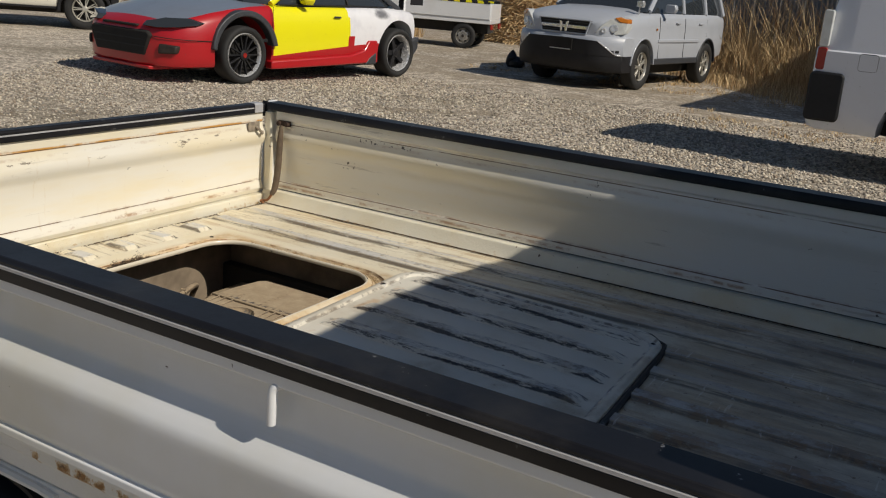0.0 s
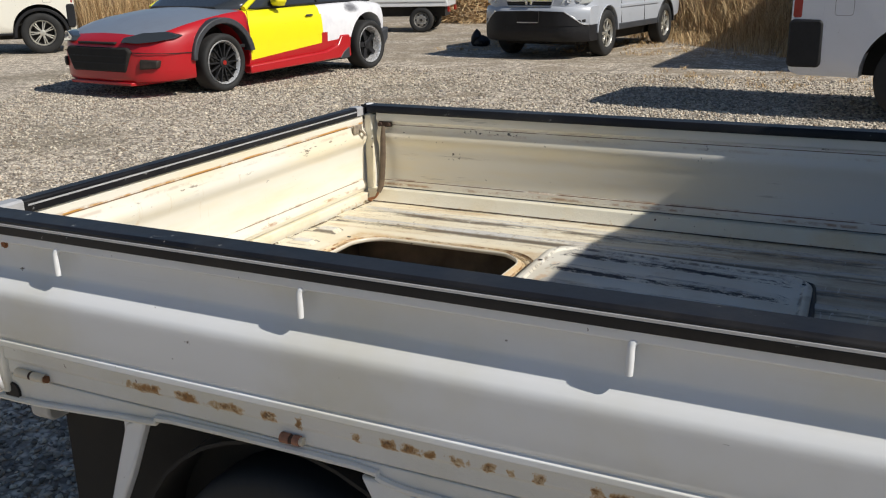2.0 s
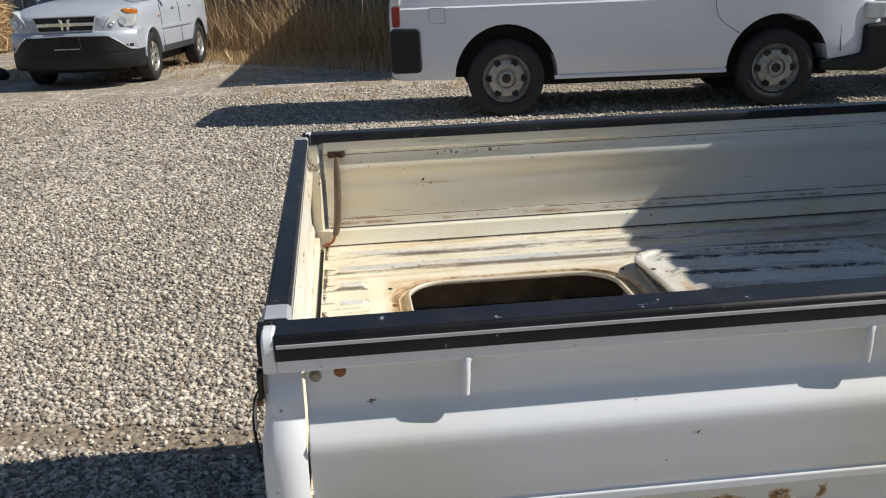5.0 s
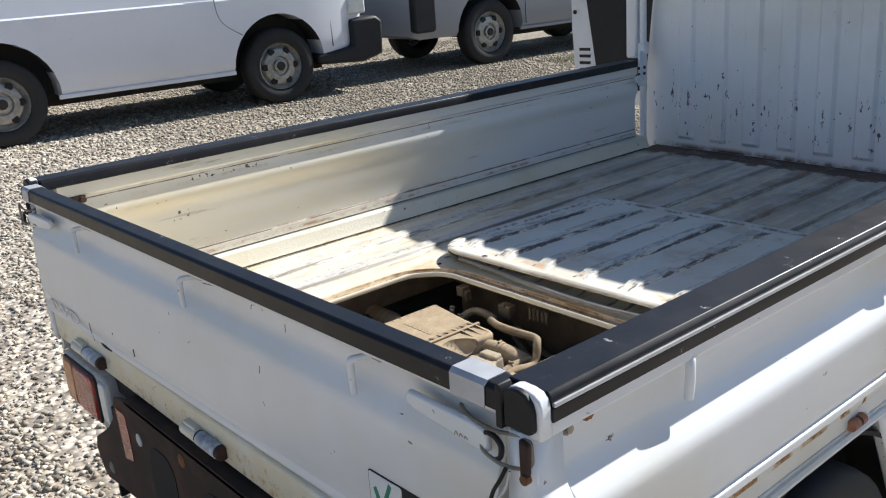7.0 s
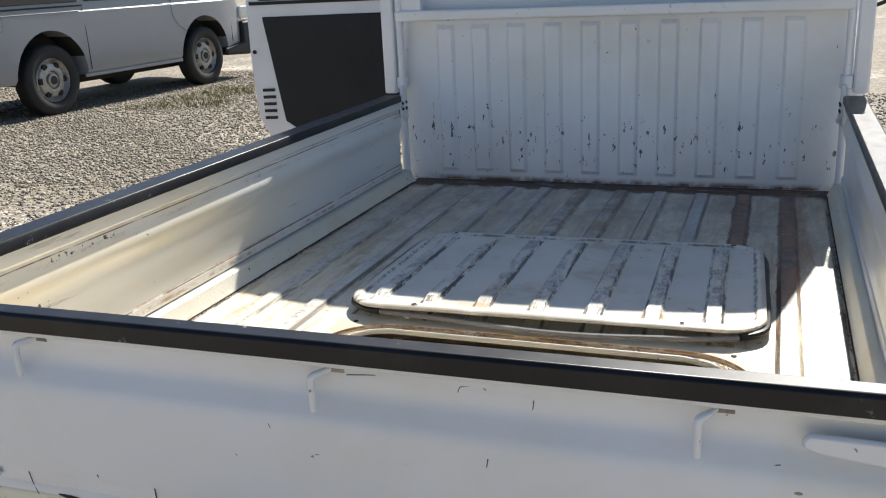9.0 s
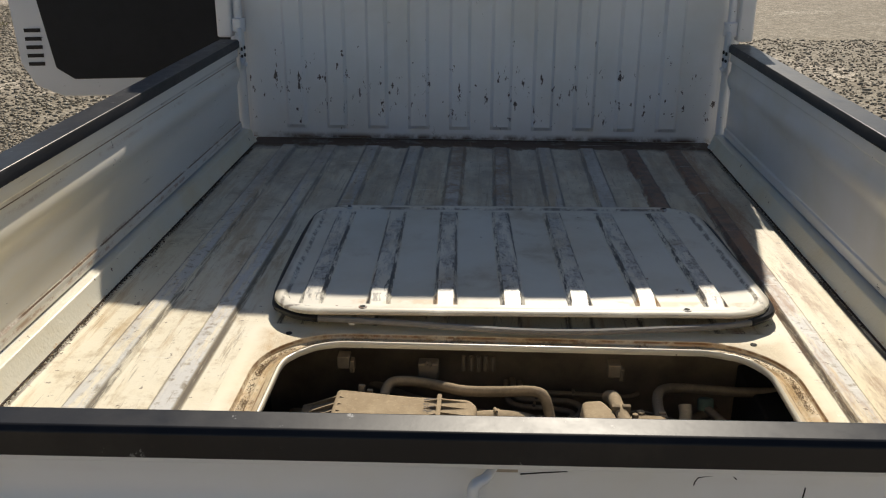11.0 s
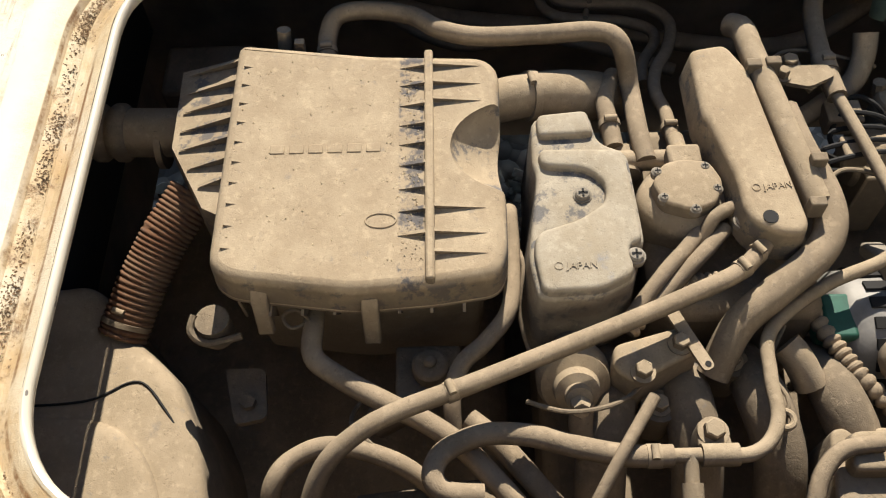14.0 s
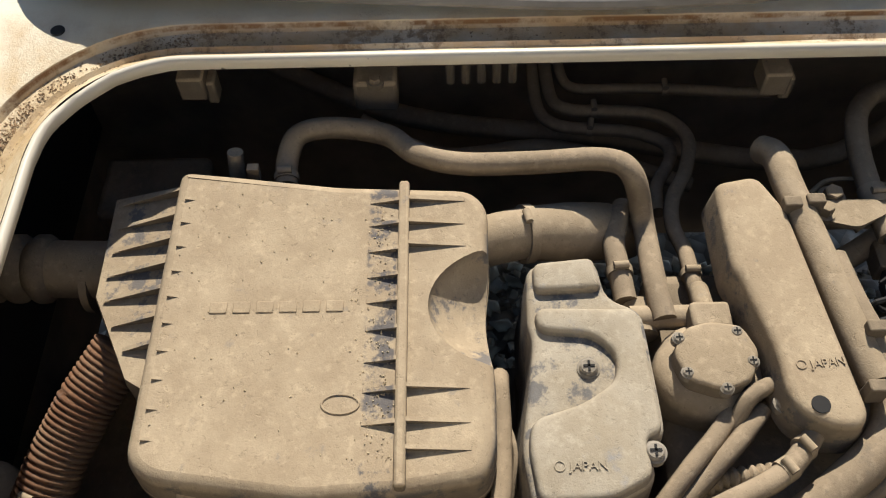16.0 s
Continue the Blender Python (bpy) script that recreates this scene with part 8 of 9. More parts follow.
epart(Geo().box(0.386, 0.424, -0.274, -0.250, 0.520, 0.550).cyl((0.40, -0.262, 0.535), (0.40, -0.246, 0.535), 0.012, seg=12), "connector", "green", "dusty green connector", alt, bevel=0.003)
epart(Geo().turn([(0.001, -0.020), (0.012, -0.016), (0.018, -0.004), (0.018, 0.005), (0.012, 0.015), (0.001, 0.018)], Matrix.Translation((0.363, -0.297, 0.556)), 18), "terminal_boot", "dust", "round dusty terminal boot", alt)
for x, y, z, r, w in ((0.600, -0.420, 0.480, 0.062, 0.022), (0.408, -0.440, 0.500, 0.034, 0.020)):
    pm = Matrix.Translation((x, y + w / 2, z)) @ Matrix.Rotation(radians(90), 4, "X")
    epart(Geo().turn([(r * 0.2, 0.0), (r, 0.001), (r * 0.97, 0.004), (r * 0.90, w * 0.5), (r * 0.97, w - 0.004), (r, w - 0.001), (r * 0.2, w)], pm, 32), "pulley", "dust_dark", "dark dusty pulley", sharp=45)
g = Geo()
n = (Vector((0.408, 0, 0.500)) - Vector((0.600, 0, 0.480))).normalized()
up = Vector((-n.z, 0, n.x)) * (-1 if n.x < 0 else 1)
if up.z < 0:
    up = -up
path = [Vector((0.600, -0.420, 0.480)) + up * 0.062, Vector((0.408, -0.440, 0.500)) + up * 0.034]
path = [path[0] + Vector((0.03, 0, -0.008)), path[0], path[1], path[1] + Vector((-0.02, 0, -0.008))]
g.loft([[p + Vector((0, 0.010, 0.0)), p + Vector((0, -0.010, 0.0)), p + Vector((0, -0.008, -0.005)), p + Vector((0, 0.008, -0.005))] for p in path])
epart(g, "drive_belt", "belt", "dusty flat drive belt")
epart(Geo().tube([(0.468, -0.330, 0.540), (0.488, -0.340, 0.556), (0.492, -0.365, 0.558), (0.478, -0.385, 0.545), (0.455, -0.388, 0.535)], 0.006, 10, 5), "lifting_eye", "dust", "dusty curved lifting eye")

# block, runners and odd parts deep in the bay
epart(Geo().box(0.26, 0.60, -0.40, -0.04, 0.36, 0.450).box(0.40, 0.58, -0.25, -0.12, 0.44, 0.565), "engine_block", "dust_dark", "dark dusty engine block", bevel=0.012)
for y0, y1 in ((-0.085, -0.075), (-0.140, -0.145), (-0.195, -0.205), (-0.250, -0.262)):
    epart(Geo().tube([(0.395, y0, 0.500), (0.350, y0, 0.535), (0.305, y1, 0.520), (0.262, y1, 0.470), (0.245, y1, 0.420)], [0.017, 0.019, 0.019, 0.018, 0.017], 14, 5), "intake_runner", "dust_dark", "curved dusty intake runner", sharp=60)
epart(cover([(0.318, -0.236), (0.318, -0.330), (0.262, -0.330), (0.262, -0.228)], 0.545, 0.47, 0.004, 0.008, 0.002), "cast_cover", "dust", "dusty cast cover", sharp=50)
epart(cover([(0.311, -0.244), (0.311, -0.330), (0.282, -0.330), (0.282, -0.240)], 0.558, 0.540, 0.004, 0.008, 0.002), "cast_step", "dust", "stepped top of the cast cover", sharp=50)
eye = [(0.318 + 0.0062 * math.cos(a * math.pi / 10), -0.199 + 0.0062 * math.sin(a * math.pi / 10), 0.562) for a in range(21)]
epart(Geo().tube(eye, 0.0026, 8, 1), "eye", "dust", "small dusty metal eye")
for x, y in ((0.372, -0.176), (0.338, -0.118)):
    hexbolt(x, y, 0.543, 0.0062, epart(Geo().cyl((x, y, 0.505), (x, y, 0.543), 0.013, seg=18), "boss", "dust_dark", "dusty cast boss"))
# loose thin wires and straps between the hoses
WIRES = [
    (0.0016, [(0.470, -0.020, 0.560), (0.440, -0.024, 0.575), (0.405, -0.020, 0.560), (0.372, -0.030, 0.540)]),
    (0.0018, [(0.330, -0.020, 0.575), (0.318, -0.048, 0.585), (0.330, -0.084, 0.570), (0.352, -0.110, 0.560)]),
    (0.0015, [(0.400, 0.135, 0.568), (0.408, 0.146, 0.572), (0.404, 0.156, 0.570), (0.396, 0.150, 0.566), (0.400, 0.139, 0.566)]),
    (0.0018, [(0.620, -0.240, 0.598), (0.640, -0.262, 0.588), (0.648, -0.300, 0.575), (0.640, -0.345, 0.565)]),
    (0.0020, [(0.500, -0.260, 0.585), (0.520, -0.285, 0.578), (0.515, -0.320, 0.570), (0.490, -0.335, 0.560)]),
    (0.0016, [(0.300, -0.190, 0.545), (0.330, -0.205, 0.560), (0.362, -0.200, 0.552), (0.392, -0.215, 0.560)]),
    (0.0018, [(0.290, 0.060, 0.540), (0.310, 0.090, 0.555), (0.330, 0.105, 0.545), (0.352, 0.100, 0.530)]),
]
for w, pts in WIRES:
    epart(Geo().tube(pts, w, 8, 5), "wire", "dust_dark", "thin dusty wire")
epart(Geo().tube([(0.352, -0.232, 0.540), (0.368, -0.222, 0.552), (0.378, -0.214, 0.556)], 0.012, 14, 3), "sensor", "dust", "dusty round sensor")
epart(Geo().cyl((0.408, 0.212, 0.535), (0.408, 0.212, 0.560), 0.013, seg=16).tube([(0.412, 0.226, 0.560), (0.400, 0.228, 0.556), (0.392, 0.215, 0.552), (0.398, 0.190, 0.552)], 0.003, 8, 4), "rubber_mount", "dust_dark", "dusty rubber mount with a bracket")
epart(Geo().prism(rounded([(0.392, 0.212), (0.392, 0.180), (0.350, 0.175), (0.345, 0.200)], 0.006), "z", 0.500, 0.506).cyl((0.362, 0.190, 0.506), (0.362, 0.190, 0.512), 0.006, seg=6), "mount_plate", "dust_dark", "rusty dark mounting plate")
epart(Geo().cyl((0.375, 0.048, 0.528), (0.375, 0.048, 0.545), 0.014, seg=18).cyl((0.375, 0.048, 0.545), (0.375, 0.048, 0.552), 0.006, seg=6).box(0.352, 0.398, 0.025, 0.075, 0.520, 0.529), "engine_mount", "dust_dark", "dark engine mount with a nut", bevel=0.003)
epart(Geo().cyl((0.345, 0.090, 0.505), (0.352, 0.055, 0.525), 0.013, 0.010).cyl((0.265, 0.10, 0.500), (0.275, 0.00, 0.505), 0.024), "starter", "dust_dark", "dark dusty starter motor")
# added block: hides the ground where the bay is black with shade
epart(Geo().box(0.16, 0.64, -0.02, 0.36, 0.30, 0.380), "oil_sump", "dust_dark", "added dark block filling the shaded depth of the bay", bevel=0.02)
# small fittings under the front flange
for x, y in ((0.722, 0.205), (0.715, -0.228)):
    epart(Geo().box(x - 0.012, x + 0.012, y - 0.010, y + 0.010, 0.610, 0.632).box(x - 0.006, x + 0.010, y - 0.016, y - 0.008, 0.600, 0.622), "flange_clip", "dust", "dusty clip under the flange", bevel=0.002)
s = epart(Geo().box(0.712, 0.735, 0.052, 0.085, 0.592, 0.622), "switch_box", "dust", "dusty bracket under the flange", bevel=0.003)
hexbolt(0.714, 0.068, 0.622, 0.0045, s, 0.004)
for i in range(5):
    epart(Geo().cyl((0.735, 0.012 - 0.012 * i, 0.600), (0.735, 0.012 - 0.012 * i, 0.626), 0.0036, seg=8), "terminal", "dust", "small dusty terminal")

# added closed sheet under the engine, standing for the shade on the ground
epart(Geo().box(0.15, 0.66, -0.54, 0.38, 0.225, 0.235).box(0.25, 0.64, -0.40, 0.25, 0.235, 0.30), "undertray", "shade_sheet", "added dark sheet standing for the shade below the engine", bevel=0.01)

# ---- hatch cover lying on the bed ----
def hatch_paint():
    k = Nodes("scratched_hatch_paint", 0.4)
    x, y, z = k.xyz()
    c = k.mix(k.ramp(k.noise(4, 5), 0.4, 0.7), (0.75, 0.71, 0.61), (0.66, 0.60, 0.48))
    high = k.ramp(z, 0.0022, 0.0045)
    panel = k.math("MULTIPLY", k.math("SUBTRACT", 1.0, k.ramp(k.math("ABSOLUTE", x), 0.262, 0.268)), k.math("SUBTRACT", 1.0, k.ramp(k.math("ABSOLUTE", y), 0.384, 0.390)))
    wear = k.math("MULTIPLY", k.math("MULTIPLY", high, panel), k.ramp(k.noise(22, 8, 0.78, (0.35, 1.4, 1.0)), 0.43, 0.56))
    c = k.mix(k.math("MULTIPLY", wear, 0.88), c, k.mix(k.ramp(k.noise(70, 6, 0.7), 0.44, 0.62), (0.48, 0.465, 0.435), (0.17, 0.145, 0.12)))
    side = k.math("MULTIPLY", k.math("MULTIPLY", k.ramp(z, -0.003, -0.001), k.math("SUBTRACT", 1.0, k.ramp(z, 0.0045, 0.0055))), k.ramp(k.noise(34, 7, 0.8, (0.35, 2.0, 1.0)), 0.50, 0.57))
    c = k.mix(k.math("MULTIPLY", k.math("MULTIPLY", side, panel), 0.8), c, (0.09, 0.075, 0.07))
    ph = k.math("FRACT", k.math("ADD", k.math("DIVIDE", k.math("SUBTRACT", y, 0.352), 0.1125), 20.0))
    off = k.math("MULTIPLY", k.math("MINIMUM", ph, k.math("SUBTRACT", 1.0, ph)), 0.1125)
    off = k.math("ADD", off, k.math("MULTIPLY", k.math("SUBTRACT", k.noise(40, 6, 0.75), 0.5), 0.010))
    for at, wide, lo, hi in ((0.0165, 0.0032, 0.475, 0.53), (0.010, 0.0050, 0.575, 0.605)):
        thin = k.math("SUBTRACT", 1.0, k.ramp(k.math("ABSOLUTE", k.math("SUBTRACT", off, at)), wide * 0.5, wide))
        chip = k.math("MULTIPLY", thin, k.ramp(k.noise(30, 8, 0.8, (0.25, 2.0, 1.0)), lo, hi))
        c = k.mix(k.math("MULTIPLY", k.math("MULTIPLY", chip, panel), 0.92), c, (0.035, 0.032, 0.035))
    stain = k.ramp(k.noise(6, 6, 0.65), 0.52, 0.70)
    c = k.mix(k.math("MULTIPLY", stain, 0.58), c, (0.40, 0.30, 0.18))
    foot = k.math("MULTIPLY", k.math("SUBTRACT", 1.0, k.ramp(k.math("ABSOLUTE", k.math("ADD", x, 0.255)), 0.006, 0.016)), k.ramp(k.noise(11, 4), 0.50, 0.60))
    c = k.mix(k.math("MULTIPLY", foot, 0.5), c, (0.50, 0.25, 0.06))
    ax, ay = k.math("ABSOLUTE", x), k.math("ABSOLUTE", y)
    rim = k.math("MAXIMUM", k.math("SUBTRACT", ax, 0.285), k.math("SUBTRACT", ay, 0.399))
    worn = k.math("MULTIPLY", k.ramp(k.math("ADD", rim, k.math("MULTIPLY", k.math("SUBTRACT", k.noise(12, 5), 0.5), 0.010)), 0.007, 0.015), k.ramp(k.noise(8, 6, 0.7), 0.30, 0.55))
    c = k.mix(k.math("MULTIPLY", worn, 0.65), c, (0.42, 0.37, 0.29))
    rim = k.math("SUBTRACT", 1.0, k.ramp(k.math("ABSOLUTE", k.math("ADD", rim, k.math("MULTIPLY", k.math("SUBTRACT", k.noise(18, 4), 0.5), 0.012))), 0.001, 0.005))
    c = k.mix(k.math("MULTIPLY", k.math("MULTIPLY", rim, k.ramp(k.noise(26, 6, 0.75), 0.42, 0.56)), 0.75), c, (0.12, 0.09, 0.07))
    spots = k.ramp(k.noise(24, 5, 0.7), 0.67, 0.71)
    c = k.mix(spots, c, (0.16, 0.08, 0.04))
    k.color(c)
    k.bump(k.noise(90, 3), 0.06, 0.001)
    return k.mat


M["rusty_paint"] = body_paint("rusty_white_paint", (0.70, 0.69, 0.66), rust=0.20)
M["hatch"] = hatch_paint()
HM = pose(1.068, -0.074, 0.6840, 0, 1.75, 1.7)
hatch = thing("engine_hatch_cover", "ribbed white steel hatch cover lying loose on the truck bed", "hatch cover")
hatch.matrix_basis = HM
hx, hy = 0.306, 0.420
g = Geo()
n = 10
inner = round_rect(-hx + 0.020, hx - 0.020, -hy + 0.020, hy - 0.020, 0.066, n)
rect = (-0.275, 0.275, -0.392, 0.392)
sq = []
for a, b in inner:
    k = min((rect[1] if a > 0 else -rect[0]) / abs(a), (rect[3] if b > 0 else -rect[2]) / abs(b))
    sq.append((a * k, b * k))
loops = []
for off, z in ((0.002, -0.008), (0.0, -0.006), (0.001, -0.002), (0.004, 0.0), (0.012, 0.0008), (0.018, 0.0002), (0.023, -0.0040)):
    loops.append([(a, b, z) for a, b in round_rect(-hx + off, hx - off, -hy + off, hy - off, 0.085 - off * 0.8, n)])
loops.append([(a, b, -0.0042) for a, b in sq])
g.loft(loops, caps=False)
ribs = [0.352 - 0.1125 * i for i in range(7)]
ys = [(rect[2], 0)]
for c in sorted(ribs):
    ys += [(c - 0.021, 0), (c - 0.013, 1), (c + 0.013, 1), (c + 0.021, 0)]
ys.append((rect[3], 0))
ys = [(max(min(y, rect[3]), rect[2]), h) for y, h in ys]
g.loft([[(x, y, -0.0042 + 0.0100 * h * k) for y, h in ys] for x, k in ((rect[0], 0), (-0.265, 0), (-0.236, 1), (-0.1, 1), (0.05, 1), (0.17, 1), (0.236, 1), (0.265, 0), (rect[1], 0))], closed=False)
plate = g.obj("cover_plate", M["hatch"], hatch, "white ribbed plate with scraped ribs", local=True, sharp=30)
for x, y in ((-0.290, 0.262), (-0.290, -0.268), (0.286, 0.350), (0.286, -0.350)):
    Geo().cyl((x, y, -0.004), (x, y, 0.0016), 0.0072, seg=14).obj("screw_hole", M["rusty_paint"], plate, "rust-edged screw hole", local=True)
    Geo().cyl((x, y, -0.004), (x, y, 0.0022), 0.0046, seg=12).obj("screw_hole", M["under"], plate, "dark screw hole", local=True)
M["seal"] = plain("grey_rubber_seal", (0.19, 0.185, 0.18), 0.6, vary=0.35, scale=30)
sp = [(-0.300, 0.335, -0.016), (-0.309, 0.22, -0.018), (-0.318, 0.10, -0.022), (-0.326, 0.0, -0.024), (-0.327, -0.10, -0.024), (-0.320, -0.22, -0.021), (-0.312, -0.32, -0.018), (-0.300, -0.37, -0.016)]
seal_line = [sp[-1]] + [(-0.268, -0.411, -0.014), (-0.2, -0.421, -0.013), (0.0, -0.421, -0.011), (0.2, -0.421, -0.010), (0.284, -0.392, -0.010), (0.309, -0.3, -0.010), (0.309, 0.3, -0.010), (0.284, 0.392, -0.010), (0.2, 0.421, -0.010), (-0.2, 0.420, -0.013), (-0.277, 0.389, -0.015), (-0.300, 0.335, -0.016)]
Geo().tube(sp, 0.0055, 8, 5).obj("rubber_seal", M["seal"], hatch, "grey rubber seal sagging out under the edge", local=True)
# black here, not grey: the shade of the edge gap is in the colour
Geo().tube(seal_line, 0.0070, 8, 4).obj("rubber_seal", M["rubber"], hatch, "rubber seal round the cover's edge, black for the shaded gap", local=True)

# pins and holes in the floor by the hatch
for x, y in ((0.776, 0.199), (0.782, -0.339)):
    Geo().turn([(0.0065, -0.004), (0.0065, 0.004), (0.005, 0.0065), (0.001, 0.007)], Matrix.Translation((x, y, FLOOR)), 14).obj("pin", M["white"], truck, "small white pin head")
for x, y in ((0.734, 0.296), (0.732, -0.447), (0.185, 0.270), (0.185, -0.43)):
    Geo().cyl((x, y, FLOOR - 0.004), (x, y, FLOOR + 0.0012), 0.0052, seg=14).obj("screw_hole", M["under"], truck, "dark screw hole")

Geo().cyl((0.206, 0.128, FLOOR - 0.014), (0.206, 0.128, FLOOR - 0.0080), 0.0050, seg=14).obj("screw_hole", M["under"], truck, "dark screw hole")
Geo().turn([(0.0075, -0.004), (0.0075, 0.0), (0.006, 0.0012), (0.003, 0.0008), (0.001, 0.0002)], Matrix.Translation((0.192, 0.182, FLOOR - 0.0075)), 16).obj("rusty_screw", M["rust"], truck, "rusted screw behind the opening")
# ---- corner chains, latches and rear fittings ----
M["sleeve"] = plain("brown_rubber_sleeve", (0.12, 0.085, 0.055), 0.7, vary=0.4, scale=60)
for s in (1, -1):
    y = s * 0.668
    Geo().box(0.056, 0.100, s * 0.672, s * 0.678, 0.893, 0.908).cyl((0.063, s * 0.676, 0.900), (0.063, s * 0.664, 0.900), 0.007, seg=8).cyl((0.092, s * 0.676, 0.900), (0.092, s * 0.664, 0.900), 0.007, seg=8).obj("chain_bracket", M["rust_dark"], truck, "rusty chain bracket", bevel=0.001)
    Geo().tube([(0.078, s * 0.662, 0.896), (0.077, s * 0.660, 0.860), (0.074, s * 0.658, 0.780), (0.068, s * 0.654, 0.715), (0.060, s * 0.648, 0.690)], [0.0045, 0.0085, 0.0095, 0.0095, 0.007], 10, 5).obj("chain_sleeve", M["sleeve"], truck, "brown rubber-sleeved gate chain")
    Geo().tube([(0.060, s * 0.648, 0.690), (0.052, s * 0.640, 0.674), (0.030, s * 0.636, 0.668), (0.046, s * 0.628, 0.667)], 0.004, 8, 4).obj("chain_end", M["rust"], truck, "rusty chain links")
    Geo().box(0.020, 0.026, s * 0.595, s * 0.640, 0.876, 0.902).tube([(0.027, s * 0.622, 0.888), (0.036, s * 0.628, 0.880), (0.036, s * 0.640, 0.868), (0.030, s * 0.648, 0.872)], 0.004, 8, 4).obj("gate_catch", M["weld"], gate, "rust-flecked gate catch", bevel=0.001)
    # outer latch: lever, wire loop, hooks
    lever = Geo().prism([(s * a, b) for a, b in ((0.533, 0.897), (0.539, 0.905), (0.640, 0.903), (0.657, 0.900), (0.659, 0.876), (0.650, 0.873), (0.548, 0.884), (0.535, 0.889))], "x", -0.0150, -0.0065).obj("latch_lever", M["white"], gate, "white over-centre latch lever", bevel=0.0035)
    Geo().box(-0.0075, 0.002, s * 0.560, s * 0.640, 0.884, 0.896).obj("latch_base", M["white"], lever, "white latch base", bevel=0.002)
    for k_ in range(3):
        b = 0.612 + 0.007 * k_
        Geo().tube([(-0.0152, s * b, 0.880), (-0.0152, s * (b + 0.002), 0.8845 - 0.0005 * k_), (-0.0152, s * (b + 0.005), 0.881)], 0.0006, 6, 3).obj("scuff", M["weld"], lever, "dark scuff on the lever")
    Geo().tube([(a, s * b, c) for a, b, c in ((-0.010, 0.618, 0.914), (-0.015, 0.640, 0.908), (-0.016, 0.672, 0.907), (-0.013, 0.700, 0.911), (-0.011, 0.712, 0.908), (-0.011, 0.7145, 0.898), (-0.011, 0.7135, 0.884), (-0.014, 0.702, 0.877), (-0.017, 0.680, 0.874), (-0.016, 0.655, 0.878), (-0.012, 0.648, 0.884))], 0.0021, 8, 5).obj("wire_loop", M["weld"], lever, "bent wire latch loop")
    Geo().tube([(a, s * b, c) for a, b, c in ((-0.014, 0.656, 0.898), (-0.015, 0.668, 0.900), (-0.015, 0.678, 0.893), (-0.015, 0.677, 0.880), (-0.013, 0.668, 0.873))], [0.0022, 0.0028, 0.0030, 0.0028, 0.0022], 8, 5).obj("latch_hook", M["black"], lever, "small black latch hook")
Geo().tube([(-0.010, -0.690, 0.876), (-0.016, -0.687, 0.864), (-0.019, -0.679, 0.848), (-0.022, -0.677, 0.828), (-0.020, -0.684, 0.805), (-0.017, -0.688, 0.780)], 0.0021, 7, 5).obj("loose_wire", M["under"], truck, "loose black wire at the corner")
Geo().tube([(-0.010, -0.694, 0.874), (-0.015, -0.693, 0.858), (-0.018, -0.684, 0.842), (-0.019, -0.682, 0.820)], 0.0017, 7, 5).obj("loose_wire", M["tape_silver"], truck, "loose pale wire at the corner")

Geo().prism([(0.020, 0.616), (0.020, 0.685), (-0.004, 0.685), (-0.009, 0.680), (-0.009, 0.624), (-0.004, 0.616)], "y", -0.684, 0.684).obj("rear_sill", M["rail_rust"], truck, "rust-streaked white rear sill", bevel=0.003)
for y0, y1 in ((-0.072, 0.058), (0.405, 0.550), (-0.550, -0.405)):
    m = y0 + (y1 - y0) * 0.56
    Geo().cyl((-0.014, m + 0.004, 0.641), (-0.014, y1, 0.641), 0.0125, seg=16).box(-0.020, -0.008, m + 0.010, y1 - 0.004, 0.640, 0.656).obj("hinge", M["lip_cream"], truck, "cream tailgate hinge knuckle", bevel=0.002)
    Geo().cyl((-0.015, m - 0.002, 0.642), (-0.015, m + 0.005, 0.642), 0.0118, seg=16).obj("hinge_gap", M["rust_dark"], truck, "rusty gap between the knuckles")
    Geo().cyl((-0.015, y0 + 0.012, 0.642), (-0.015, m, 0.642), 0.0130, seg=16).obj("hinge", M["worn_hinge"], truck, "chipped grey-white tailgate hinge knuckle", bevel=0.0015)
    Geo().cyl((-0.015, y0, 0.642), (-0.015, y0 + 0.013, 0.642), 0.0120, seg=16).obj("hinge_end", M["rust_dark"], truck, "rusty hinge pin end", bevel=0.002)
for s in (1, -1):
    def across(a, b, z0, z1, r):
        return round_rect(min(s * a, s * b), max(s * a, s * b), z0, z1, r, 5)
    lampcase = Geo().prism(across(0.394, 0.628, 0.495, 0.613, 0.020), "x", -0.022, 0.030).obj("tail_light", M["lamp_case"], truck, "dirty pale tail light housing", bevel=0.005)
    Geo().prism(across(0.444, 0.622, 0.502, 0.606, 0.014), "x", -0.0265, -0.018).obj("seal", M["black"], lampcase, "black lens seal", bevel=0.003)
    Geo().prism(across(0.450, 0.560, 0.508, 0.601, 0.010), "x", -0.031, -0.022).obj("lens", M["red_lens"], lampcase, "faded red lens", bevel=0.005)
    Geo().prism(across(0.562, 0.616, 0.508, 0.601, 0.010), "x", -0.0305, -0.022).obj("lens", M["amber_lens"], lampcase, "faded orange lens", bevel=0.005)
    Geo().prism(across(0.398, 0.434, 0.520, 0.604, 0.012), "x", -0.0265, -0.018).obj("lens", M["lamp_clear"], lampcase, "grey reversing lens", bevel=0.004)
plate = [(0.350, 0.597), (0.318, 0.606), (0.28, 0.610), (-0.50, 0.610), (-0.52, 0.59), (-0.52, 0.400), (0.10, 0.400), (0.38, 0.384), (0.470, 0.374), (0.492, 0.386), (0.512, 0.430), (0.500, 0.458), (0.420, 0.505), (0.375, 0.545)]
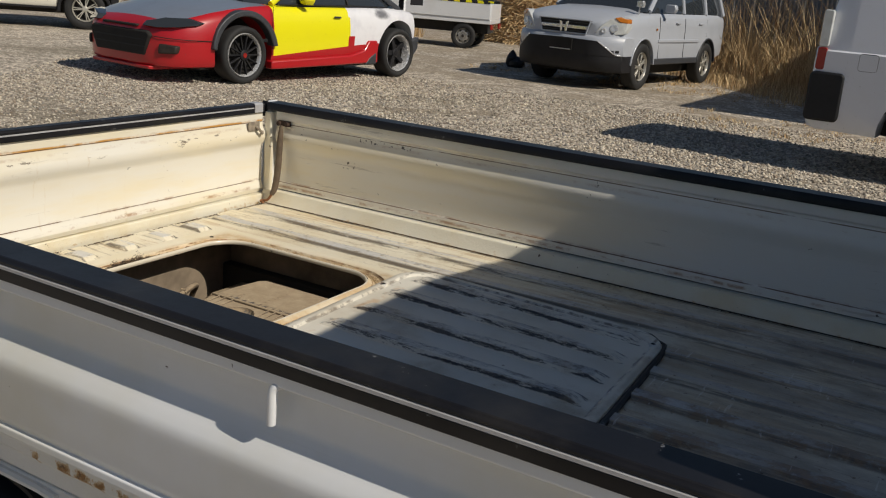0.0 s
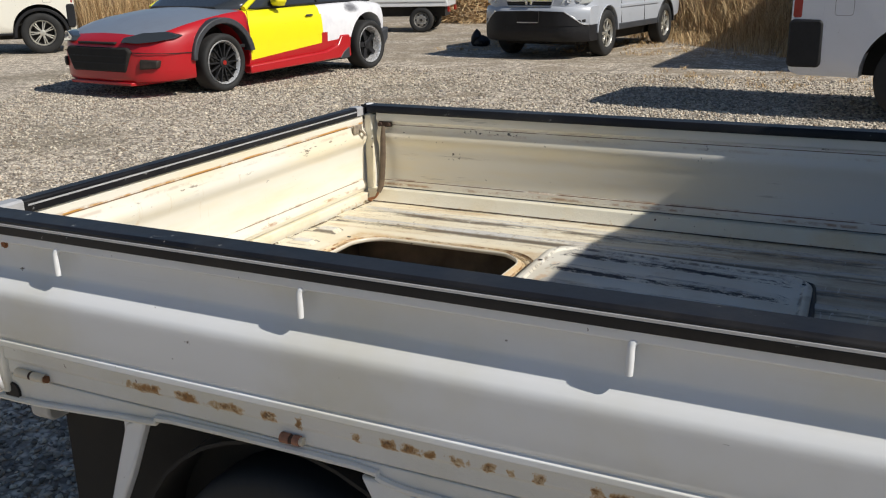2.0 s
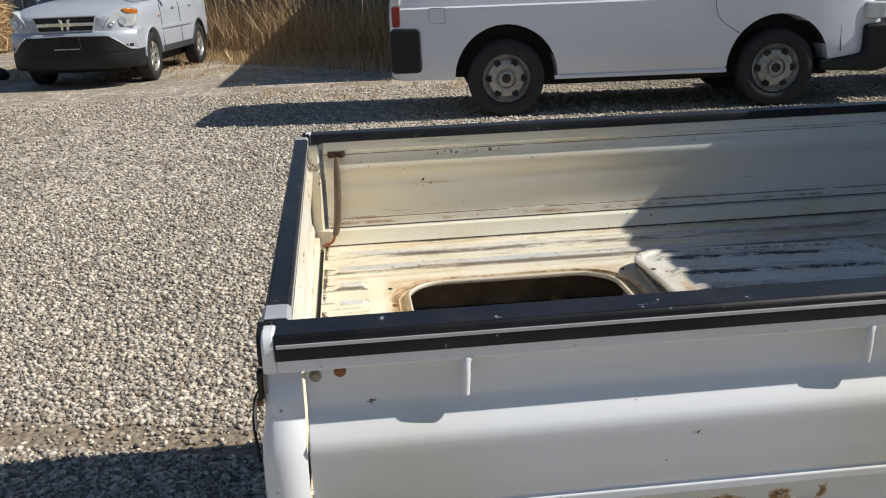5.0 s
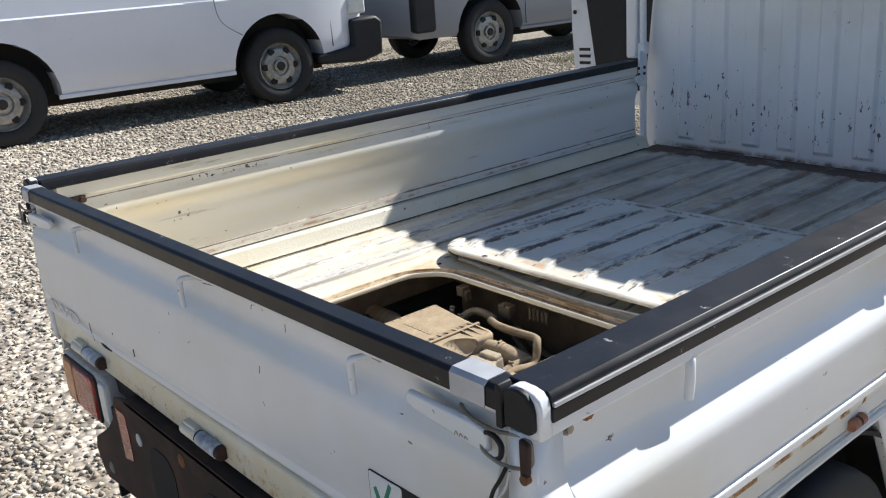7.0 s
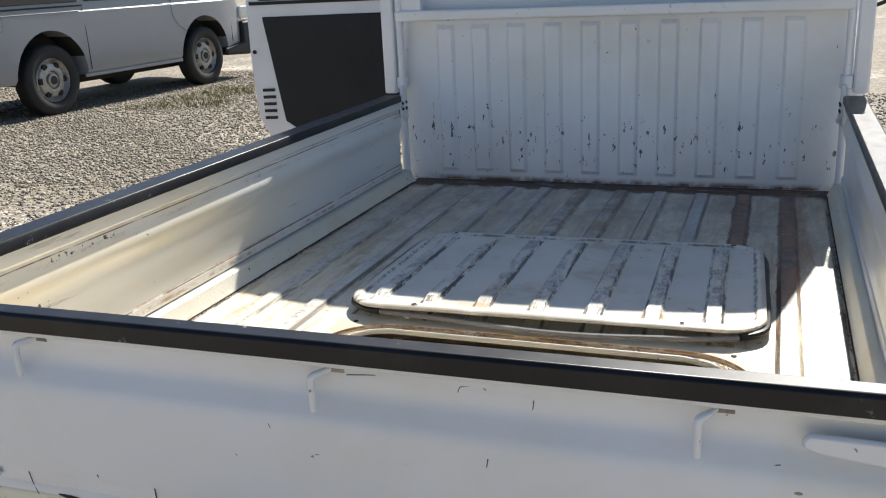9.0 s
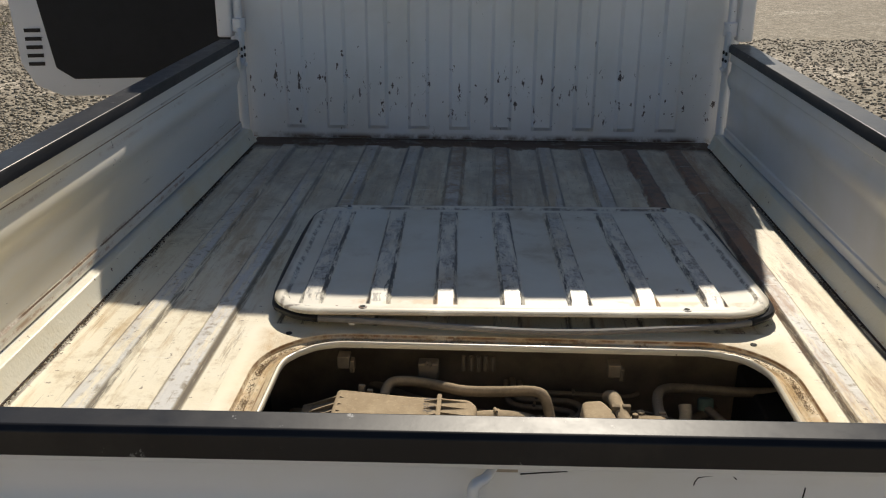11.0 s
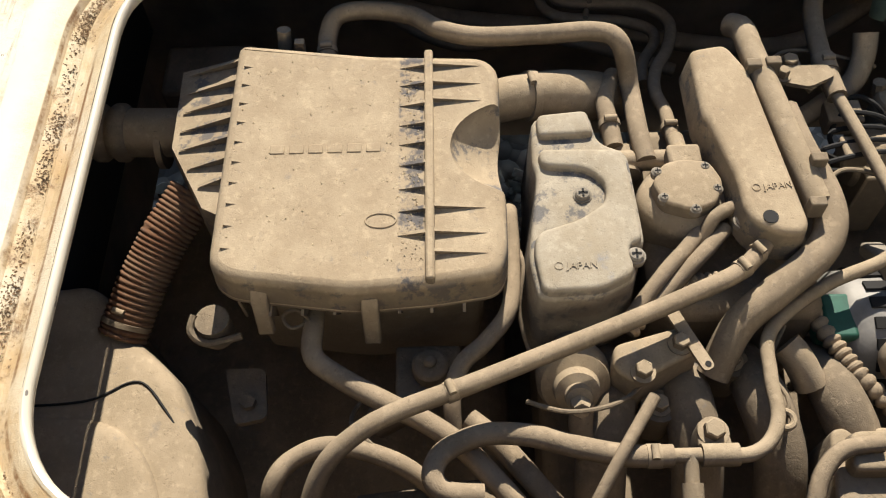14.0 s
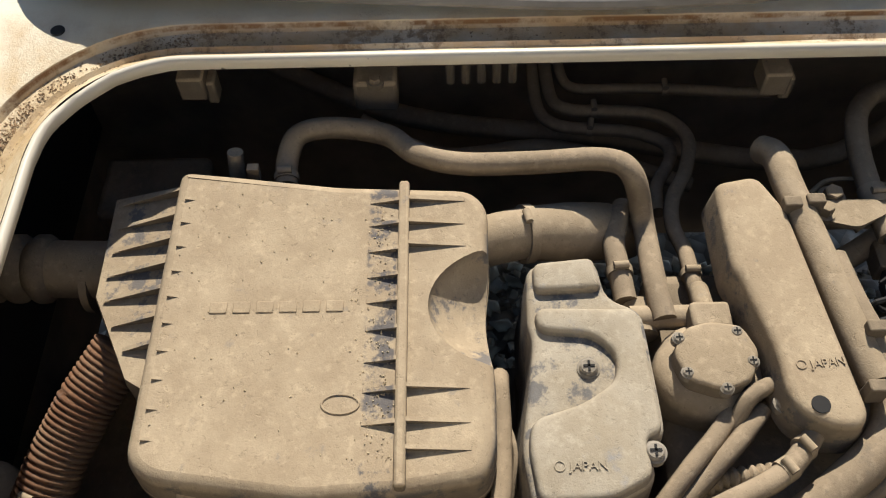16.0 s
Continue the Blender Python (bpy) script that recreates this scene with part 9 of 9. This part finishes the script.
bumper = Geo().prism(plate, "x", -0.027, -0.021).prism([(-0.027, 0.598), (0.03, 0.598), (0.03, 0.610), (-0.027, 0.610)], "y", -0.5, 0.30).obj("rear_bumper", M["rust_dark"], truck, "dark brown rusty rear crossmember bumper", bevel=0.003)
for a, b, z0, z1, rr in ((0.108, 0.212, 0.415, 0.558, 0.040), (-0.16, 0.010, 0.415, 0.560, 0.045), (-0.42, -0.24, 0.415, 0.560, 0.045)):
    Geo().prism(round_rect(a, b, z0, z1, rr, 6), "x", -0.0285, -0.0262).obj("slot", M["under"], bumper, "dark rounded cut-out in the bumper")
for y, z, m in ((0.250, 0.546, "tape_silver"), (0.066, 0.580, "rust"), (-0.20, 0.580, "rust"), (0.435, 0.412, "weld")):
    Geo().turn([(0.0125, 0.0), (0.0125, 0.0015), (0.0085, 0.003), (0.0015, 0.0032)], Matrix.Translation((-0.027, y, z)) @ Matrix.Rotation(radians(-90), 4, "Y"), 14).obj("bolt", M[m], bumper, "worn round bolt head")
Geo().prism([(0.345, 0.578), (0.302, 0.576), (0.296, 0.500), (0.300, 0.482), (0.338, 0.474)], "x", -0.0285, -0.0265).obj("reflector", M["red_lens"], bumper, "faded red reflector strip")

# stickers on the tailgate: outlined lettering, and a pale label with a green mark
face = Matrix(((0, 0, -1, 0), (-1, 0, 0, 0), (0, 1, 0, 0), (0, 0, 0, 1)))
M["sticker_grey"] = plain("grey_sticker", (0.33, 0.34, 0.36), 0.5, vary=0.1)
M["sticker_green"] = plain("green_sticker", (0.02, 0.22, 0.12), 0.5, vary=0.1)
raised_text("4WD", 0, 0, 0, 0.042, "sticker_grey", gate, "grey lettering sticker", 0.0002, m=Matrix.Translation((-0.0136, 0.645, 0.704)) @ face @ Matrix.Diagonal((1.80, 0.78, 1, 1)))
raised_text("4WD", 0, 0, 0, 0.042, "white", gate, "pale inside of the lettering", 0.0002, m=Matrix.Translation((-0.0142, 0.6428, 0.7055)) @ face @ Matrix.Diagonal((1.77, 0.70, 1, 1)))
Geo().prism(round_rect(-0.574, -0.450, 0.714, 0.774, 0.004, 3), "x", -0.0142, -0.0125).obj("label_edge", M["black"], gate, "thin dark border of the label")
Geo().prism(round_rect(-0.512, -0.4515, 0.7155, 0.7725, 0.003, 3), "x", -0.0147, -0.0135).obj("label", M["white"], gate, "pale square label")
for mark in ([(-0.459, 0.752), (-0.464, 0.756), (-0.473, 0.735), (-0.489, 0.769), (-0.494, 0.766), (-0.476, 0.725), (-0.469, 0.725)], [(-0.489, 0.746), (-0.495, 0.752), (-0.506, 0.727), (-0.499, 0.727)]):
    Geo().prism(mark, "x", -0.0153, -0.0142).obj("label_mark", M["sticker_green"], gate, "green angular mark")
for i in range(3):
    Geo().box(-0.0150, -0.0138, -0.531 - 0.015 * i, -0.521 - 0.015 * i, 0.738, 0.757).obj("label_bar", M["tape_silver"], gate, "pale bar")
Geo().turn([(0.007, 0), (0.006, 0.0008), (0.001, 0.001)], Matrix.Translation((-0.0118, -0.534, 0.8385)) @ Matrix.Rotation(radians(-90), 4, "Y") @ Matrix.Diagonal((0.5, 1.2, 1, 1)), 14).obj("dent", M["weld"], gate, "dark dented spot")
# scratches and chips in the tailgate's paint
for x, pts, w in ((0.0062, ((-0.266, 0.899), (-0.265, 0.889), (-0.263, 0.885)), 0.0011), (-0.0130, ((-0.219, 0.833), (-0.217, 0.822)), 0.0013), (-0.0122, ((0.429, 0.722), (0.424, 0.702)), 0.0010), (-0.0107, ((0.424, 0.698), (0.421, 0.690), (0.420, 0.688)), 0.0010), (-0.0128, ((0.227, 0.727), (0.226, 0.713)), 0.0013), (-0.0128, ((0.314, 0.734), (0.313, 0.730)), 0.0012), (0.0050, ((-0.048, 0.9065), (-0.068, 0.9085), (-0.084, 0.910)), 0.0009), (0.0060, ((-0.181, 0.899), (-0.184, 0.906), (-0.196, 0.908), (-0.208, 0.909), (-0.213, 0.905)), 0.0008), (-0.0127, ((0.050, 0.842), (0.048, 0.836)), 0.0011), (-0.0055, ((-0.508, 0.862), (-0.516, 0.864)), 0.0010), (-0.0132, ((-0.215, 0.780), (-0.219, 0.773)), 0.0007), (-0.0130, ((-0.12, 0.813), (-0.124, 0.811)), 0.0008), (-0.0132, ((0.10, 0.795), (0.098, 0.793)), 0.0008)):
    Geo().tube([(x + 0.0004, a, b) for a, b in pts], w * 0.62, 5, 2).obj("scratch", M["under"], gate, "short dark scratch in the paint")
Geo().tube([(-0.0107, 0.385, 0.693), (-0.0112, 0.365, 0.6915), (-0.0107, 0.338, 0.690)], [0.001, 0.0028, 0.001], 7, 3).obj("rust_chip", M["rust_dark"], gate, "rusted chip on the gate's lower edge")

# hinges, latch and reflector on the near side
M["hinge_rust"] = plain("copper_brown_rust", (0.27, 0.125, 0.075), 0.7, vary=0.75, scale=60, bump=0.4)
APRON = [(0.0, 0.586), (0.10, 0.588), (0.30, 0.604), (0.39, 0.611), (0.43, 0.623), (0.80, 0.624), (0.845, 0.611), (1.00, 0.602), (1.95, 0.598)]
for s in (1, -1):
    Geo().prism(APRON + [(1.95, 0.6345), (0.0, 0.6345)], "y", s * 0.690, s * 0.6985).obj("side_skirt", M["rail_rust"], truck, "white lower skirt cut out over the wheel", bevel=0.002)
    Geo().tube([(a, s * 0.701, b) for a, b in APRON], 0.0065, 8, 3).obj("apron_lip", M["rail_rust"], truck, "folded white lower lip of the bed side")
    Geo().box(0.300, 0.312, s * 0.680, s * 0.688, 0.560, 0.60).obj("stay_tab", M["white"], truck, "small white tab under the skirt", bevel=0.002)
for x0, x1 in ((0.060, 0.140), (0.662, 0.704), (1.238, 1.280)):
    for s in (1, -1):
        m = (x0 + x1) / 2
        rusty = 0.5 < x0 < 1.0
        Geo().cyl((x0, s * 0.705, 0.646), (m - 0.004, s * 0.705, 0.646), 0.0088, seg=14).obj("hinge", M["hinge_rust" if rusty else "lip_cream"], truck, "hinge knuckle under the side gate")
        Geo().cyl((m - 0.005, s * 0.705, 0.646), (m + 0.004, s * 0.705, 0.646), 0.0078, seg=14).obj("hinge_gap", M["rust_dark"], truck, "dark rust between the hinge knuckles")
        Geo().cyl((m + 0.003, s * 0.705, 0.646), (x1 - 0.006, s * 0.705, 0.646), 0.0088, seg=14).obj("hinge", M["hinge_rust" if rusty else "lip_cream"], truck, "hinge knuckle under the side gate")
        Geo().cyl((x1 - 0.007, s * 0.705, 0.646), (x1, s * 0.705, 0.646), 0.0070, seg=12).obj("hinge_end", M["lip_cream" if rusty else "rust"], truck, "worn hinge pin end")
for s in (1, -1):
    Geo().prism(round_rect(1.735, 1.880, 0.832, 0.858, 0.010, 4), "y", s * 0.708, s * 0.728).obj("side_latch", M["white"], truck, "white side gate latch lever", bevel=0.004)
    Geo().cyl((0.035, s * 0.690, 0.600), (0.035, s * 0.704, 0.600), 0.019, seg=18).obj("reflector", M["black"], truck, "round black reflector")

# leaf litter in the groove behind the opening
def litter_mat():
    k = Nodes("leaf_litter", 0.9)
    r = k.n("ShaderNodeNewGeometry").outputs["Random Per Island"]
    k.color(k.mix(k.ramp(r, 0.80, 0.95), k.mix(r, (0.030, 0.020, 0.013), (0.13, 0.082, 0.046)), (0.38, 0.28, 0.17)))
    return k.mat


M["litter"] = litter_mat()
r = np.random.default_rng(21)
g = Geo()


def crumb(g, c, a, s, flat):
    u = Vector((math.cos(a), math.sin(a), r.uniform(-flat, flat))) * s
    w = Vector((-math.sin(a), math.cos(a), r.uniform(-flat, flat))) * s * r.uniform(0.25, 0.7)
    g.add([c - u - w, c + u - w, c + u + w, c - u + w, c + Vector((0, 0, 0.0007))], [(0, 1, 4), (1, 2, 4), (2, 3, 4), (3, 0, 4)])


for i in range(22000):
    y = r.uniform(-0.46, 0.13)
    heap = 0.55 + 0.25 * math.sin(y * 31 + 1) + 0.2 * math.sin(y * 83) + 0.15 * math.sin(y * 190)
    heap *= min(1, max(0, (0.095 - y) / 0.10)) ** 1.4
    if r.uniform() > 0.15 + heap:
        continue
    x = 0.204 + r.normal(0, 0.0035 + 0.0045 * heap) + 0.002 * math.sin(y * 57)
    z = FLOOR - 0.0075 + abs(r.normal(0, 0.0015 + 0.0105 * heap * math.exp(-((x - 0.204) / 0.008) ** 2)))
    crumb(g, Vector((x, y, z)), r.uniform(0, 6.28), r.uniform(0.0007, 0.0022) * (1.6 if r.uniform() < 0.12 else 1), 0.4)
for i in range(26):
    p = Vector((0.205 + r.normal(0, 0.006), r.uniform(-0.42, 0.06), FLOOR - 0.003 + r.uniform(0, 0.003)))
    a = radians(90) + r.normal(0, 0.25)
    d = Vector((math.cos(a), math.sin(a), r.uniform(-0.04, 0.04))) * r.uniform(0.006, 0.018)
    g.tube([p - d, p + Vector((0.001, 0, 0.001)), p + d], r.uniform(0.0004, 0.0008), 5, 2)
tagged(g.obj("leaf_litter", M["litter"]), "dark crumbled leaf litter caught behind the hatch opening", "leaf litter", kind="stuff")

# crumbs of rust and soil along the flange's groove
M["crumbs"] = plain("rust_crumbs", (0.30, 0.20, 0.11), 0.9, vary=0.7, scale=200)
g = Geo()
x0, x1, y0, y1 = OPEN
for i in range(9000):
    side, f = r.integers(0, 4), r.uniform()
    off = 0.034 + r.normal(0, 0.0062)
    ring_line = round_rect(x0 - off, x1 + off, y0 - off, y1 + off, 0.085 + off, 8)
    if side < 2:
        a, b = ring_line[r.integers(0, len(ring_line))], None
        b = ring_line[(ring_line.index(a) + 1) % len(ring_line)]
        x, y = a[0] + (b[0] - a[0]) * f, a[1] + (b[1] - a[1]) * f
    else:
        x, y = x0 + 0.05 + (x1 - x0 - 0.1) * f, y1 + off if side == 2 else y0 - off
    if math.sin(x * 47 + y * 29) + 0.6 * math.sin(x * 130 - y * 90) < r.uniform(-1.2, 0.8):
        continue
    crumb(g, Vector((x, y, FLOOR - 0.0083)), r.uniform(0, 6.28), r.uniform(0.0004, 0.0011), 0.4)
tagged(g.obj("rust_crumbs", M["crumbs"]), "brown rust crumbs lying in the flange groove", "rust crumbs", kind="stuff")


# dirt gathered along the floor's edges
g = Geo()
for i in range(9000):
    s, x = (1 if r.uniform() < 0.65 else -1), r.uniform(0.05, 1.955)
    clump = 0.5 + 0.3 * math.sin(x * 17 + 2 * s) + 0.3 * math.sin(x * 41 + s)
    if r.uniform() > 0.18 + 0.6 * max(clump, 0) ** 2:
        continue
    y = s * (0.6465 - abs(r.normal(0, 0.0022 + 0.003 * max(clump, 0))))
    crumb(g, Vector((x, y, FLOOR + 0.0006 + abs(r.normal(0, 0.001)))), r.uniform(0, 6.28), r.uniform(0.0006, 0.0022), 0.4)
for i in range(3500):
    y, x = r.uniform(-0.64, 0.64), 0.034 + abs(r.normal(0, 0.004))
    if math.sin(y * 23) + 0.7 * math.sin(y * 61) > r.uniform(-0.8, 1.2):
        crumb(g, Vector((x, y, FLOOR + 0.0008)), r.uniform(0, 6.28), r.uniform(0.0006, 0.002), 0.4)
tagged(g.obj("floor_dirt", M["litter"]), "dark dirt gathered along the edges of the truck bed", "dirt", kind="stuff")
for s in (1, -1):
    Geo().box(0.04, 1.955, s * 0.6462, s * 0.6490, FLOOR + 0.0002, FLOOR + 0.0022).obj("floor_seam", M["rust_dark"], truck, "dark rusty seam between floor and side rail")

# bits of straw and grit lying on the dusty lids
M["flakes"] = plain("pale_straw_flakes", (0.62, 0.50, 0.32), 0.9, vary=0.5, scale=300)
g = Geo()
for i in range(330):
    area = r.uniform()
    if area < 0.62:
        x, y, z = r.uniform(0.42, 0.61), 0.059 + r.normal(0, 0.006), 0.6163
    elif area < 0.85:
        x, y, z = r.uniform(0.42, 0.62), r.uniform(0.06, 0.195), 0.6163
    else:
        x, y, z = r.uniform(0.43, 0.60), r.uniform(-0.226, -0.19), 0.6173
        y = -0.205 + (y + 0.208) * 0.6 + (0.47 - x) * -0.15
    if area < 0.85:
        crumb(g, Vector((x, y, z)), r.uniform(0, 6.28), r.uniform(0.0003, 0.0008), 0.25)
tagged(g.obj("straw_flakes", M["flakes"]), "bits of pale straw lying on the dusty filter box", "straw", kind="stuff")


# the tailgate hangs a little askew
def askew(ob):
    for v in ob.data.vertices:
        v.co.x -= 0.016 * v.co.y
    for c in ob.children:
        askew(c)


askew(gate)
